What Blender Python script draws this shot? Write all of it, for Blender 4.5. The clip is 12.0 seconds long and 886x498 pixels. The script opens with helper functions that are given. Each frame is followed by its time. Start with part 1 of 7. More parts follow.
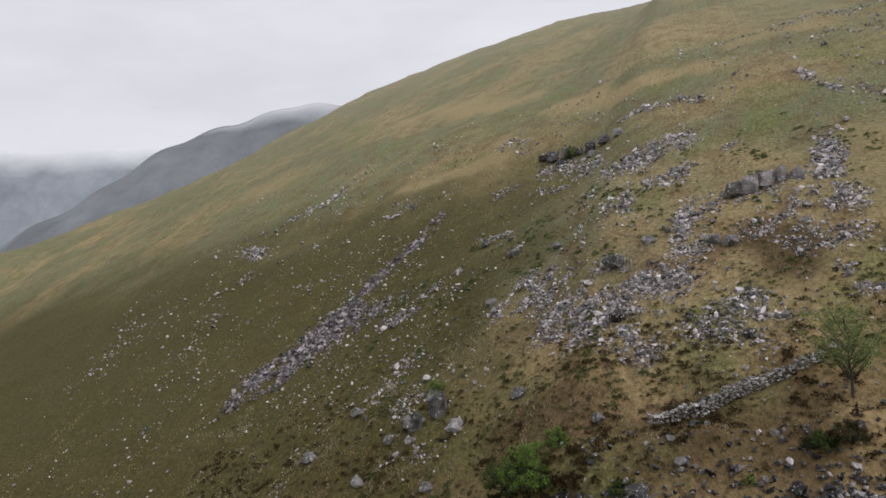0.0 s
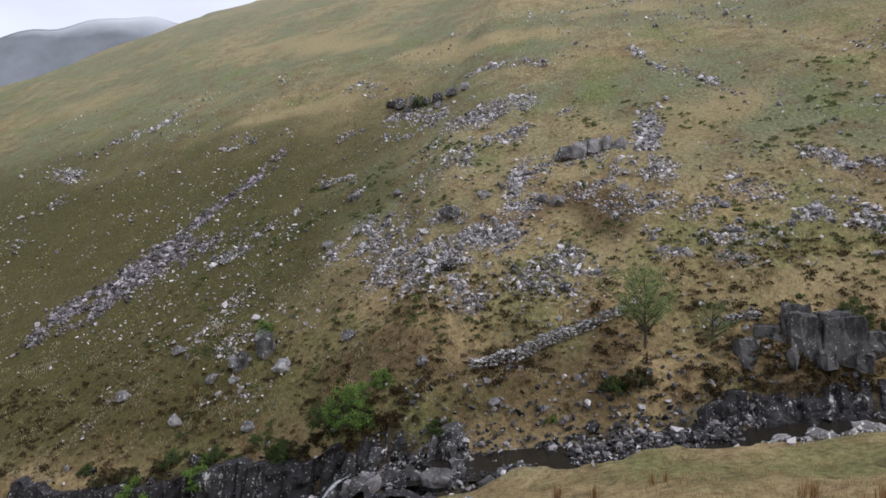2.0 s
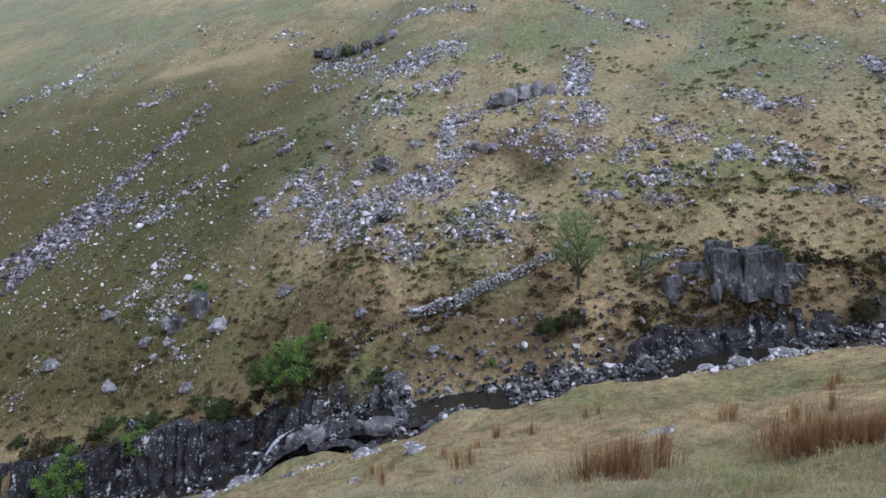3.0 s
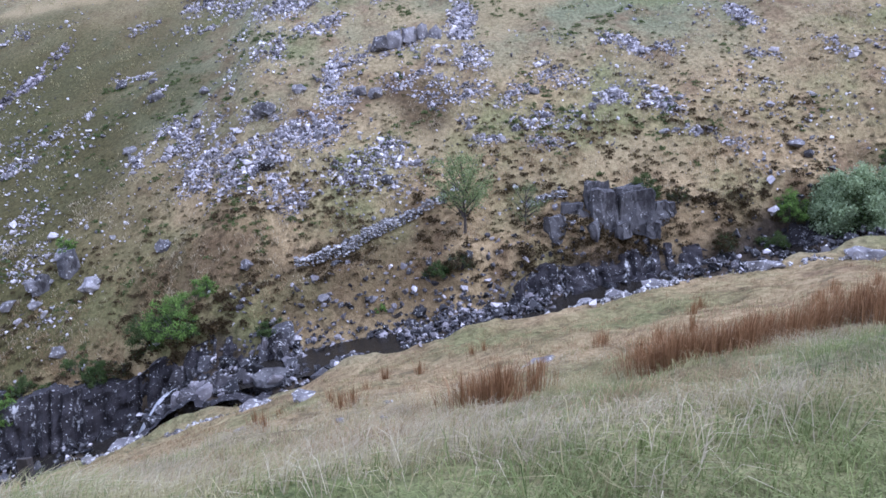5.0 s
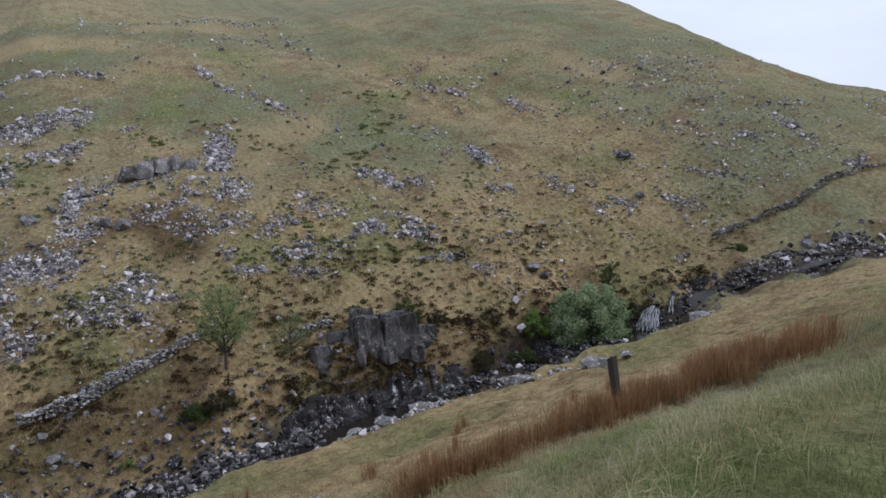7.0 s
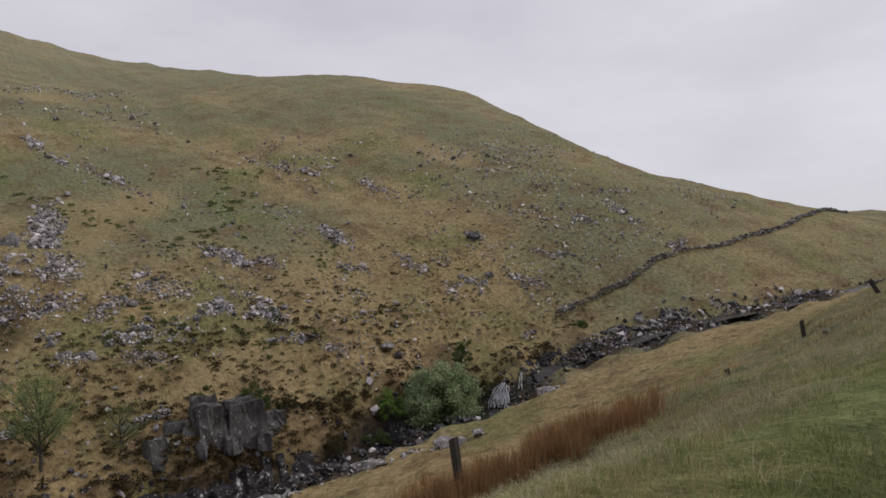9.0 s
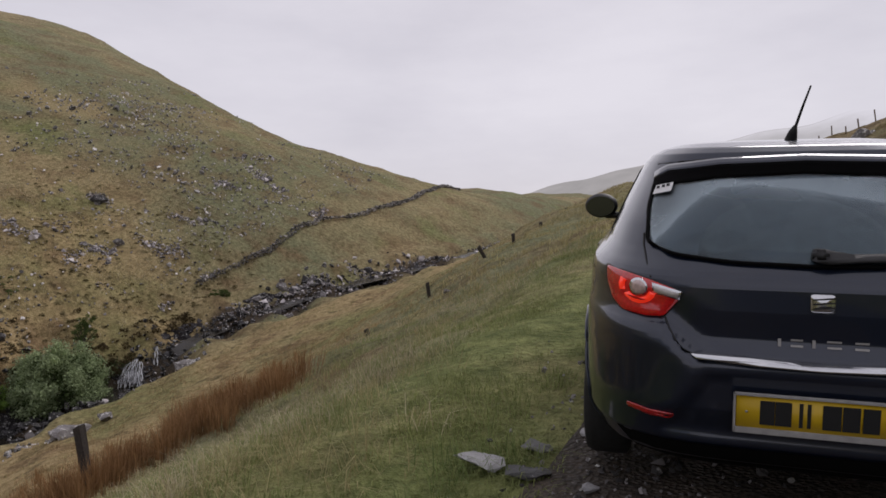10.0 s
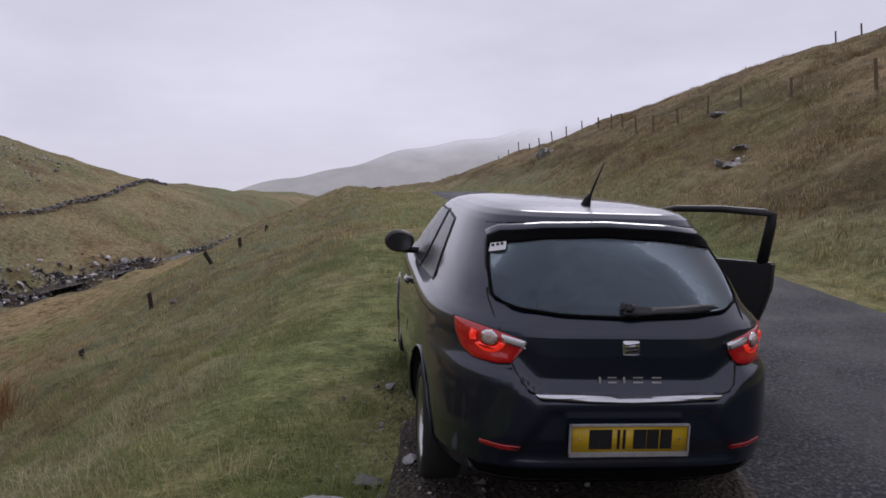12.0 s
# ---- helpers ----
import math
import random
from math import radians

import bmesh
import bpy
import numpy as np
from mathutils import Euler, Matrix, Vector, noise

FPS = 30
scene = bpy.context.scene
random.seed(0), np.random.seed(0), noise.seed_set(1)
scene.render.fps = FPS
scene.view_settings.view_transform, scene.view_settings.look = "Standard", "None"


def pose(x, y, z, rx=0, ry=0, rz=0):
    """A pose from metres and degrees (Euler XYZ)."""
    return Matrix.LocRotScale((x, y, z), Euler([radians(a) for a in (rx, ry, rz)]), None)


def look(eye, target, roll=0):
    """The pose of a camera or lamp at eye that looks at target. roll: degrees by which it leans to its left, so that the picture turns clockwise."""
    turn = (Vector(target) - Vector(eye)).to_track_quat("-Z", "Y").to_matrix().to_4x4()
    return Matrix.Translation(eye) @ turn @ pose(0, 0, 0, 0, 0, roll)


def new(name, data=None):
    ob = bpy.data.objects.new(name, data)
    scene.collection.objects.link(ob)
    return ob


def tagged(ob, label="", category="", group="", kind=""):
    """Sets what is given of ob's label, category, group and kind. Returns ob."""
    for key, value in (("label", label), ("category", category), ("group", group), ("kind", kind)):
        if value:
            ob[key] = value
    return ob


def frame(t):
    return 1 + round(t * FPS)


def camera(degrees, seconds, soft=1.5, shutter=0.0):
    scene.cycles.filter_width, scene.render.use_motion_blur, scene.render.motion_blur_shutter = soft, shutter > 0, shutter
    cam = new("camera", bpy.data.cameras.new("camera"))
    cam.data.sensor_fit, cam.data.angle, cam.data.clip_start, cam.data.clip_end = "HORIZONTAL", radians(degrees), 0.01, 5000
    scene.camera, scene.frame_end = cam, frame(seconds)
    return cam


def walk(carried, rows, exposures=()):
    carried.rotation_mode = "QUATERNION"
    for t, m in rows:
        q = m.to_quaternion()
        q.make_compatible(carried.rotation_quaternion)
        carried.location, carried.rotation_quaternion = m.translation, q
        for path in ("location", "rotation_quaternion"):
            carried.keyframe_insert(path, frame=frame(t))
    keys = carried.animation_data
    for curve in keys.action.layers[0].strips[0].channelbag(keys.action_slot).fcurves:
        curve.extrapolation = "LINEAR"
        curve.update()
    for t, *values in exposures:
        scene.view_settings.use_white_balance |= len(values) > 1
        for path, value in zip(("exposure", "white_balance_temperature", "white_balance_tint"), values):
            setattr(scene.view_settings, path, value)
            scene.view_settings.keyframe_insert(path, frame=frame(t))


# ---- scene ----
# ---- camera ----
cam = camera(66.03, 12.0, soft=1.6)


def view(t, x, y, z, yaw, pitch, roll):
    """A row for walk(): yaw to the left of +y, pitch upwards, roll as in look()."""
    a, b = radians(yaw), radians(pitch)
    ahead = Vector((-math.sin(a) * math.cos(b), math.cos(a) * math.cos(b), math.sin(b)))
    eye = Vector((x, y, z))
    return t, look(eye, eye + ahead, roll)


walk(cam, [
    view(0.0, 0.813, -0.947, 1.824, 112.223, -0.536, -5.818),
    view(0.5, 0.861, -0.900, 1.822, 106.774, -0.661, -4.194),
    view(1.0, 0.833, -0.845, 1.810, 103.246, -0.787, -3.667),
    view(1.5, 0.838, -0.793, 1.786, 100.733, -1.396, -3.372),
    view(2.0, 0.870, -0.739, 1.739, 99.194, -5.891, -1.084),
    view(2.5, 0.835, -0.663, 1.683, 96.264, -8.629, -1.831),
    view(3.0, 0.804, -0.596, 1.622, 94.071, -10.099, -2.591),
    view(4.8, 0.693, -0.315, 1.359, 86.798, -14.558, -2.699),
    view(5.0, 0.682, -0.289, 1.337, 85.139, -14.677, -2.524),
    view(5.5, 0.650, -0.208, 1.310, 80.102, -14.138, -2.166),
    view(6.0, 0.659, -0.126, 1.322, 73.812, -12.533, -1.676),
    view(6.5, 0.680, -0.067, 1.352, 68.444, -8.875, -1.775),
    view(7.0, 0.670, -0.038, 1.377, 65.307, -4.724, -1.933),
    view(7.2, 0.670, -0.001, 1.390, 64.615, -2.730, -2.161),
    view(8.8, 0.735, 0.179, 1.399, 57.132, 1.726, -1.656),
    view(9.0, 0.756, 0.224, 1.400, 53.167, 1.515, -1.824),
    view(9.5, 0.759, 0.286, 1.381, 43.871, -1.737, -0.673),
    view(9.6, 0.745, 0.285, 1.378, 40.653, -2.176, -0.780),
    view(9.8, 0.662, 0.277, 1.366, 32.772, -2.250, -0.950),
    view(10.0, 0.563, 0.270, 1.358, 23.842, -1.915, -1.157),
    view(10.2, 0.488, 0.258, 1.360, 18.393, -1.850, -1.150),
    view(10.3, 0.447, 0.244, 1.362, 16.366, -1.250, -1.150),
    view(10.5, 0.367, 0.190, 1.365, 10.504, -0.353, -0.949),
    view(10.7, 0.312, 0.143, 1.386, 7.216, -0.850, -1.600),
    view(11.0, 0.233, 0.075, 1.436, 3.698, -2.887, -1.347),
    view(11.5, 0.089, 0.016, 1.545, 0.489, -2.899, -1.396),
    view(12.0, 0.000, 0.000, 1.620, 0.000, -2.400, -0.300),
], exposures=[(0.0, 0.12, 6400, 12), (2.0, 0.4, 5950, 12), (3.0, 0.68, 5200, 14), (5.0, 1.15, 4850, 24), (6.0, 1.1, 4900, 24), (6.5, 0.75, 5150, 17), (7.0, 0.2, 5600, 13), (9.0, -0.15, 6400, 15), (9.6, 0.12, 6450, 16), (10.5, -0.42, 6350, 20), (11.3, -0.2, 6200, 22), (12.0, -0.15, 6050, 22)])

# ---- sky and light: overcast, brighter up the valley ----
world = bpy.data.worlds.new("overcast")
scene.world = world
world.use_nodes = True
wn, wl = world.node_tree.nodes, world.node_tree.links
wn.clear()
w_out = wn.new("ShaderNodeOutputWorld")
w_bg = wn.new("ShaderNodeBackground")
w_sky = wn.new("ShaderNodeTexSky")
w_sky.sky_type, w_sky.sun_disc = "NISHITA", False
w_sky.sun_elevation, w_sky.sun_rotation = radians(42), radians(-18)
w_tc = wn.new("ShaderNodeTexCoord")
w_map = wn.new("ShaderNodeMapping")
w_map.inputs["Scale"].default_value = (1.0, 1.0, 3.2)
w_noise = wn.new("ShaderNodeTexNoise")
w_noise.inputs["Scale"].default_value = 1.7
w_noise.inputs["Detail"].default_value = 6.0
w_noise.inputs["Roughness"].default_value = 0.55
w_ramp = wn.new("ShaderNodeValToRGB")
w_ramp.color_ramp.elements[0].position, w_ramp.color_ramp.elements[0].color = 0.30, (6.0, 6.0, 6.4, 1)
w_ramp.color_ramp.elements[1].position, w_ramp.color_ramp.elements[1].color = 0.70, (8.0, 8.0, 8.25, 1)
w_mix = wn.new("ShaderNodeMix")
w_mix.data_type = "RGBA"
w_mix.inputs["Factor"].default_value = 0.95
wl.new(w_tc.outputs["Generated"], w_map.inputs["Vector"])
wl.new(w_map.outputs["Vector"], w_noise.inputs["Vector"])
wl.new(w_noise.outputs["Fac"], w_ramp.inputs["Fac"])
wl.new(w_sky.outputs["Color"], w_mix.inputs["A"])
wl.new(w_ramp.outputs["Color"], w_mix.inputs["B"])
wl.new(w_mix.outputs["Result"], w_bg.inputs["Color"])
w_bg.inputs["Strength"].default_value = 0.1
wl.new(w_bg.outputs["Background"], w_out.inputs["Surface"])

sun_data = bpy.data.lights.new("sun", "SUN")
sun_data.energy, sun_data.angle, sun_data.color = 1.4, radians(25), (1.0, 0.97, 0.92)
sun = new("sun", sun_data)
sun.matrix_world = look((40, 120, 120), (0, 0, 0))
# ---- materials ----
def material(name):
    m = bpy.data.materials.new(name)
    m.use_nodes = True
    nt = m.node_tree
    nt.nodes.clear()
    out = nt.nodes.new("ShaderNodeOutputMaterial")
    b = nt.nodes.new("ShaderNodeBsdfPrincipled")
    nt.links.new(b.outputs["BSDF"], out.inputs["Surface"])
    return m, nt, b


def node(nt, kind, **values):
    n = nt.nodes.new("ShaderNode" + kind)
    for key, value in values.items():
        n.inputs[key.replace("_", " ")].default_value = value
    return n


def noise_fac(nt, coord, scale, detail=5.0, rough=0.55, stretch=None):
    if stretch:
        mp = node(nt, "Mapping", Scale=stretch)
        nt.links.new(coord, mp.inputs["Vector"])
        coord = mp.outputs["Vector"]
    n = node(nt, "TexNoise", Scale=scale, Detail=detail, Roughness=rough)
    nt.links.new(coord, n.inputs["Vector"])
    return n.outputs["Fac"]


def ramp(nt, fac, stops):
    r = nt.nodes.new("ShaderNodeValToRGB")
    els = r.color_ramp.elements
    while len(els) < len(stops):
        els.new(0.5)
    for e, (pos, col) in zip(els, stops):
        e.position = pos
        e.color = (*col, 1) if not isinstance(col, (int, float)) else (col, col, col, 1)
    nt.links.new(fac, r.inputs["Fac"])
    return r.outputs["Color"]


def mix(nt, fac, a, b, blend="MIX"):
    n = nt.nodes.new("ShaderNodeMix")
    n.data_type, n.blend_type = "RGBA", blend
    for socket, value in (("Factor", fac), ("A", a), ("B", b)):
        if isinstance(value, bpy.types.NodeSocket):
            nt.links.new(value, n.inputs[socket])
        elif socket == "Factor":
            n.inputs[socket].default_value = value
        else:
            n.inputs[socket].default_value = (*value, 1)
    return n.outputs["Result"]


def bump(nt, b, fac, strength, distance):
    n = node(nt, "Bump", Strength=strength, Distance=distance)
    nt.links.new(fac, n.inputs["Height"])
    nt.links.new(n.outputs["Normal"], b.inputs["Normal"])
    return n


def place_of(nt, kind="Object"):
    return nt.nodes.new("ShaderNodeTexCoord").outputs[kind]


def moor_material():
    """Hill grass: green, straw and peaty brown in drifts, with fine tussock grain."""
    m, nt, b = material("moor_grass")
    co = place_of(nt)
    big = noise_fac(nt, co, 0.045, 6, 0.6)
    mid = noise_fac(nt, co, 0.35, 6, 0.62)
    fine = noise_fac(nt, co, 3.2, 6, 0.7)
    grain = noise_fac(nt, co, 17.0, 3, 0.7)
    green = ramp(nt, fine, [(0.36, (0.140, 0.146, 0.076)), (0.64, (0.310, 0.312, 0.175))])
    straw = ramp(nt, fine, [(0.36, (0.250, 0.195, 0.095)), (0.64, (0.52, 0.415, 0.225))])
    brown = ramp(nt, fine, [(0.36, (0.115, 0.072, 0.040)), (0.64, (0.295, 0.192, 0.105))])
    moss = ramp(nt, fine, [(0.36, (0.110, 0.135, 0.045)), (0.64, (0.285, 0.310, 0.118))])
    a = ramp(nt, big, [(0.45, 0.0), (0.64, 1.0)])
    col = mix(nt, a, green, straw)
    sub = ramp(nt, mid, [(0.46, 0.0), (0.66, 0.75)])
    col = mix(nt, sub, col, brown)
    wet = noise_fac(nt, co, 0.11, 5, 0.6)
    col = mix(nt, ramp(nt, wet, [(0.54, 0.0), (0.70, 0.8)]), col, moss)
    # where the low ground by the stream is heather and bracken
    attr = nt.nodes.new("ShaderNodeAttribute")
    attr.attribute_name = "cover"
    sep = nt.nodes.new("ShaderNodeSeparateColor")
    nt.links.new(attr.outputs["Color"], sep.inputs["Color"])
    clots = noise_fac(nt, co, 1.15, 5, 0.62)
    tan = ramp(nt, fine, [(0.36, (0.31, 0.218, 0.104)), (0.64, (0.60, 0.445, 0.232))])
    heath = mix(nt, ramp(nt, mid, [(0.50, 0.0), (0.66, 0.8)]), tan, brown)
    heath = mix(nt, ramp(nt, wet, [(0.46, 0.0), (0.62, 0.7)]), heath, moss)
    spots = noise_fac(nt, co, 2.6, 4, 0.6)
    col = mix(nt, ramp(nt, spots, [(0.57, 0.0), (0.66, 0.45)]), col, ramp(nt, fine, [(0.36, (0.055, 0.045, 0.020)), (0.64, (0.150, 0.125, 0.060))]))
    heath = mix(nt, ramp(nt, clots, [(0.55, 0.0), (0.64, 0.65)]), heath, ramp(nt, fine, [(0.36, (0.035, 0.026, 0.013)), (0.7, (0.115, 0.080, 0.040))]))
    col = mix(nt, sep.outputs["Red"], col, heath)
    lawn = mix(nt, ramp(nt, mid, [(0.45, 0.0), (0.70, 0.8)]), moss, straw)
    col = mix(nt, sep.outputs["Green"], col, lawn)
    earth = ramp(nt, fine, [(0.36, (0.038, 0.029, 0.021)), (0.7, (0.132, 0.102, 0.074))])
    col = mix(nt, sep.outputs["Blue"], col, earth)
    more = nt.nodes.new("ShaderNodeAttribute")
    more.attribute_name = "drifts"
    sep2 = nt.nodes.new("ShaderNodeSeparateColor")
    nt.links.new(more.outputs["Color"], sep2.inputs["Color"])
    boggy = ramp(nt, fine, [(0.36, (0.050, 0.046, 0.014)), (0.7, (0.135, 0.118, 0.042))])
    peat = ramp(nt, fine, [(0.36, (0.040, 0.024, 0.012)), (0.7, (0.120, 0.074, 0.036))])
    col = mix(nt, sep2.outputs["Red"], col, boggy)
    col = mix(nt, sep2.outputs["Green"], col, mix(nt, 0.35, straw, (0.42, 0.33, 0.17)))
    col = mix(nt, sep2.outputs["Blue"], col, peat)
    # haze put into the grass colour: paler and greyer towards the tops
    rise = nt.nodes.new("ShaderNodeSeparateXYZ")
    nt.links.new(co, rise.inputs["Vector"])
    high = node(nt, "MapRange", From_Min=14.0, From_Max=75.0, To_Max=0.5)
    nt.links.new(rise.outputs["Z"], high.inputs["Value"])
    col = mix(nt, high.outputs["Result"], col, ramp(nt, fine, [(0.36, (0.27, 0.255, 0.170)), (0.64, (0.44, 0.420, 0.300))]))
    col = mix(nt, ramp(nt, grain, [(0.25, 0.45), (0.6, 0.0)]), col, (0.038, 0.035, 0.017))
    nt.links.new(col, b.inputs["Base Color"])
    b.inputs["Roughness"].default_value = 0.95
    b.inputs["Specular IOR Level"].default_value = 0.1
    h = mix(nt, 0.5, fine, grain)
    bump(nt, b, h, 0.9, 0.25)
    return m


def rock_material(name, dark, light, lichen, amount, streaks=0.0, vary=True, cracks=0.42):
    m, nt, b = material(name)
    co = place_of(nt)
    big = noise_fac(nt, co, 0.9, 6, 0.6)
    fine = noise_fac(nt, co, 5.5, 6, 0.72)
    col = mix(nt, ramp(nt, big, [(0.3, 0.0), (0.7, 1.0)]), dark, light)
    geo = nt.nodes.new("ShaderNodeNewGeometry")
    tone = ramp(nt, geo.outputs["Random Per Island"], [(0.0, 0.28), (0.35, 0.62), (0.60, 1.15), (0.80, 1.8), (1.0, 2.8)])
    if vary:
        col = mix(nt, 1.0, col, tone, "MULTIPLY")
    spots = ramp(nt, fine, [(0.60 - amount, 0.0), (0.66 - amount * 0.6, 1.0)])
    col = mix(nt, spots, col, lichen)
    crack = noise_fac(nt, co, 2.2, 4, 0.7, (1, 1, 0.35))
    col = mix(nt, ramp(nt, crack, [(cracks - 0.12, 0.85), (cracks, 0.0)]), col, (0.025, 0.022, 0.022))
    if streaks:
        runs = noise_fac(nt, co, 1.5, 5, 0.6, (1, 1, 0.22))
        runs = mix(nt, 0.35, runs, noise_fac(nt, co, 5.0, 4, 0.6))
        col = mix(nt, ramp(nt, runs, [(0.66 - streaks, 0.0), (0.72 - streaks, 0.85)]), col, lichen)
    nt.links.new(col, b.inputs["Base Color"])
    b.inputs["Roughness"].default_value = 0.8
    b.inputs["Specular IOR Level"].default_value = 0.2
    bump(nt, b, mix(nt, 0.4, fine, crack), 0.8, 0.10)
    return m


def plain_material(name, color, rough=0.6, spread=0.25, scale=12.0, metal=0.0, relief=0.0, spec=0.5, coat=0.0):
    """One colour with grain at two scales."""
    m, nt, b = material(name)
    co = place_of(nt)
    n1, n2 = noise_fac(nt, co, scale, 5), noise_fac(nt, co, scale * 0.12, 3)
    lo, hi = [c * (1 - spread) for c in color], [c * (1 + spread) for c in color]
    col = mix(nt, ramp(nt, n1, [(0.3, 0.0), (0.7, 1.0)]), lo, hi)
    col = mix(nt, ramp(nt, n2, [(0.35, 0.35), (0.65, 0.0)]), col, [c * 0.6 for c in color])
    nt.links.new(col, b.inputs["Base Color"])
    b.inputs["Roughness"].default_value = rough
    b.inputs["Metallic"].default_value = metal
    b.inputs["Specular IOR Level"].default_value = spec
    b.inputs["Coat Weight"].default_value = coat
    b.inputs["Coat Roughness"].default_value = 0.06
    if relief:
        bump(nt, b, n1, 0.6, relief)
    return m


def leaf_material(name, dark, light, rough=0.7):
    """Leaves and blades: each piece a shade of its own, a little light passing through."""
    m, nt, b = material(name)
    geo = nt.nodes.new("ShaderNodeNewGeometry")
    col = ramp(nt, geo.outputs["Random Per Island"], [(0.0, dark), (1.0, light)])
    drift = noise_fac(nt, place_of(nt), 1.2, 5)
    col = mix(nt, ramp(nt, drift, [(0.40, 0.0), (0.66, 0.8)]), col, [0.5 * (p + q) * 0.62 for p, q in zip(dark, light)])
    nt.links.new(col, b.inputs["Base Color"])
    b.inputs["Roughness"].default_value = rough
    b.inputs["Specular IOR Level"].default_value = 0.15
    through_ = nt.nodes.new("ShaderNodeBsdfTranslucent")
    nt.links.new(col, through_.inputs["Color"])
    both = node(nt, "MixShader", Fac=0.38)
    out = nt.nodes["Material Output"]
    nt.links.new(b.outputs["BSDF"], both.inputs[1])
    nt.links.new(through_.outputs["BSDF"], both.inputs[2])
    nt.links.new(both.outputs["Shader"], out.inputs["Surface"])
    return m


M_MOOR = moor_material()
M_SCREE = rock_material("scree_rock", (0.150, 0.136, 0.138), (0.37, 0.345, 0.345), (0.76, 0.74, 0.72), 0.04)
M_PALEROCK = rock_material("pale_lichened_rock", (0.085, 0.078, 0.075), (0.27, 0.254, 0.247), (0.72, 0.70, 0.67), 0.055, 0.0, False)
M_STREWN = rock_material("pale_stone", (0.17, 0.160, 0.155), (0.42, 0.40, 0.39), (0.72, 0.70, 0.68), 0.05)
M_CRAG = rock_material("crag_rock", (0.06, 0.055, 0.055), (0.20, 0.188, 0.186), (0.62, 0.61, 0.58), 0.035)
M_WET = rock_material("wet_rock", (0.012, 0.0115, 0.012), (0.050, 0.047, 0.048), (0.50, 0.49, 0.47), 0.04)
M_FACE = rock_material("wet_rock_face", (0.012, 0.011, 0.012), (0.055, 0.050, 0.052), (0.58, 0.57, 0.55), 0.0, 0.075, False)
M_FACE.node_tree.nodes["Principled BSDF"].inputs["Roughness"].default_value = 0.6
M_FACE.node_tree.nodes["Principled BSDF"].inputs["Specular IOR Level"].default_value = 0.1
M_DOME = rock_material("grey_crag_dome", (0.046, 0.044, 0.044), (0.150, 0.142, 0.138), (0.46, 0.45, 0.43), 0.01, 0.0, False, 0.49)
M_WET.node_tree.nodes["Principled BSDF"].inputs["Roughness"].default_value = 0.35
M_WALL_DARK = rock_material("dark_wall_stone", (0.080, 0.075, 0.070), (0.23, 0.215, 0.205), (0.50, 0.49, 0.47), 0.03)
M_RUBBLE = rock_material("stream_rubble", (0.060, 0.054, 0.054), (0.185, 0.170, 0.170), (0.50, 0.49, 0.47), 0.03)
M_SCREE_DARK = rock_material("purple_scree", (0.095, 0.083, 0.087), (0.24, 0.215, 0.225), (0.66, 0.64, 0.63), 0.01)
M_WALLSTONE = rock_material("wall_stone", (0.12, 0.112, 0.108), (0.34, 0.322, 0.31), (0.74, 0.72, 0.69), 0.09)
M_GRASS_GREEN = leaf_material("green_blades", (0.125, 0.158, 0.047), (0.345, 0.375, 0.145))
M_GRASS_STRAW = leaf_material("straw_blades", (0.31, 0.255, 0.145), (0.68, 0.60, 0.41))
M_GRASS_TAN = leaf_material("tan_blades", (0.24, 0.165, 0.078), (0.55, 0.41, 0.23))
M_GRASS_OLIVE = leaf_material("olive_blades", (0.25, 0.215, 0.095), (0.56, 0.50, 0.26))
M_GRASS_BROWN = leaf_material("brown_blades", (0.135, 0.092, 0.045), (0.34, 0.25, 0.135))
M_RUSH = leaf_material("rush_stems", (0.150, 0.076, 0.030), (0.43, 0.255, 0.120))
M_HEATHER = leaf_material("heather_sprigs", (0.040, 0.030, 0.014), (0.125, 0.088, 0.040))
M_TUFT_GREEN = leaf_material("green_tuft_blades", (0.080, 0.120, 0.034), (0.25, 0.32, 0.11))
M_TUFT = leaf_material("moor_tuft_scales", (0.075, 0.062, 0.026), (0.20, 0.165, 0.075))
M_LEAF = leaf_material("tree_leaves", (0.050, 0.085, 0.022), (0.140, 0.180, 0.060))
# darker copy of the leaf colour, shade inside bushes painted in
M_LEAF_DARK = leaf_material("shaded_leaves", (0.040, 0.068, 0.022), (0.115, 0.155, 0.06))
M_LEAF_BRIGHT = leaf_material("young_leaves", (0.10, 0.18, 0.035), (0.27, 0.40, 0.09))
M_LEAF_GREY = leaf_material("willow_leaves", (0.19, 0.25, 0.115), (0.54, 0.64, 0.37))
M_LEAF_ROWAN = leaf_material("rowan_leaves", (0.12, 0.165, 0.055), (0.34, 0.41, 0.17))
M_BILBERRY = leaf_material("bilberry_leaves", (0.060, 0.085, 0.026), (0.165, 0.205, 0.070))
M_BARK = plain_material("bark", (0.075, 0.062, 0.050), 0.9, 0.4, 9.0, relief=0.02)
M_POST = plain_material("weathered_wood", (0.038, 0.030, 0.024), 0.9, 0.4, 25.0, relief=0.01)
M_POST_PALE = plain_material("pale_wood", (0.17, 0.125, 0.080), 0.9, 0.35, 25.0, relief=0.01)


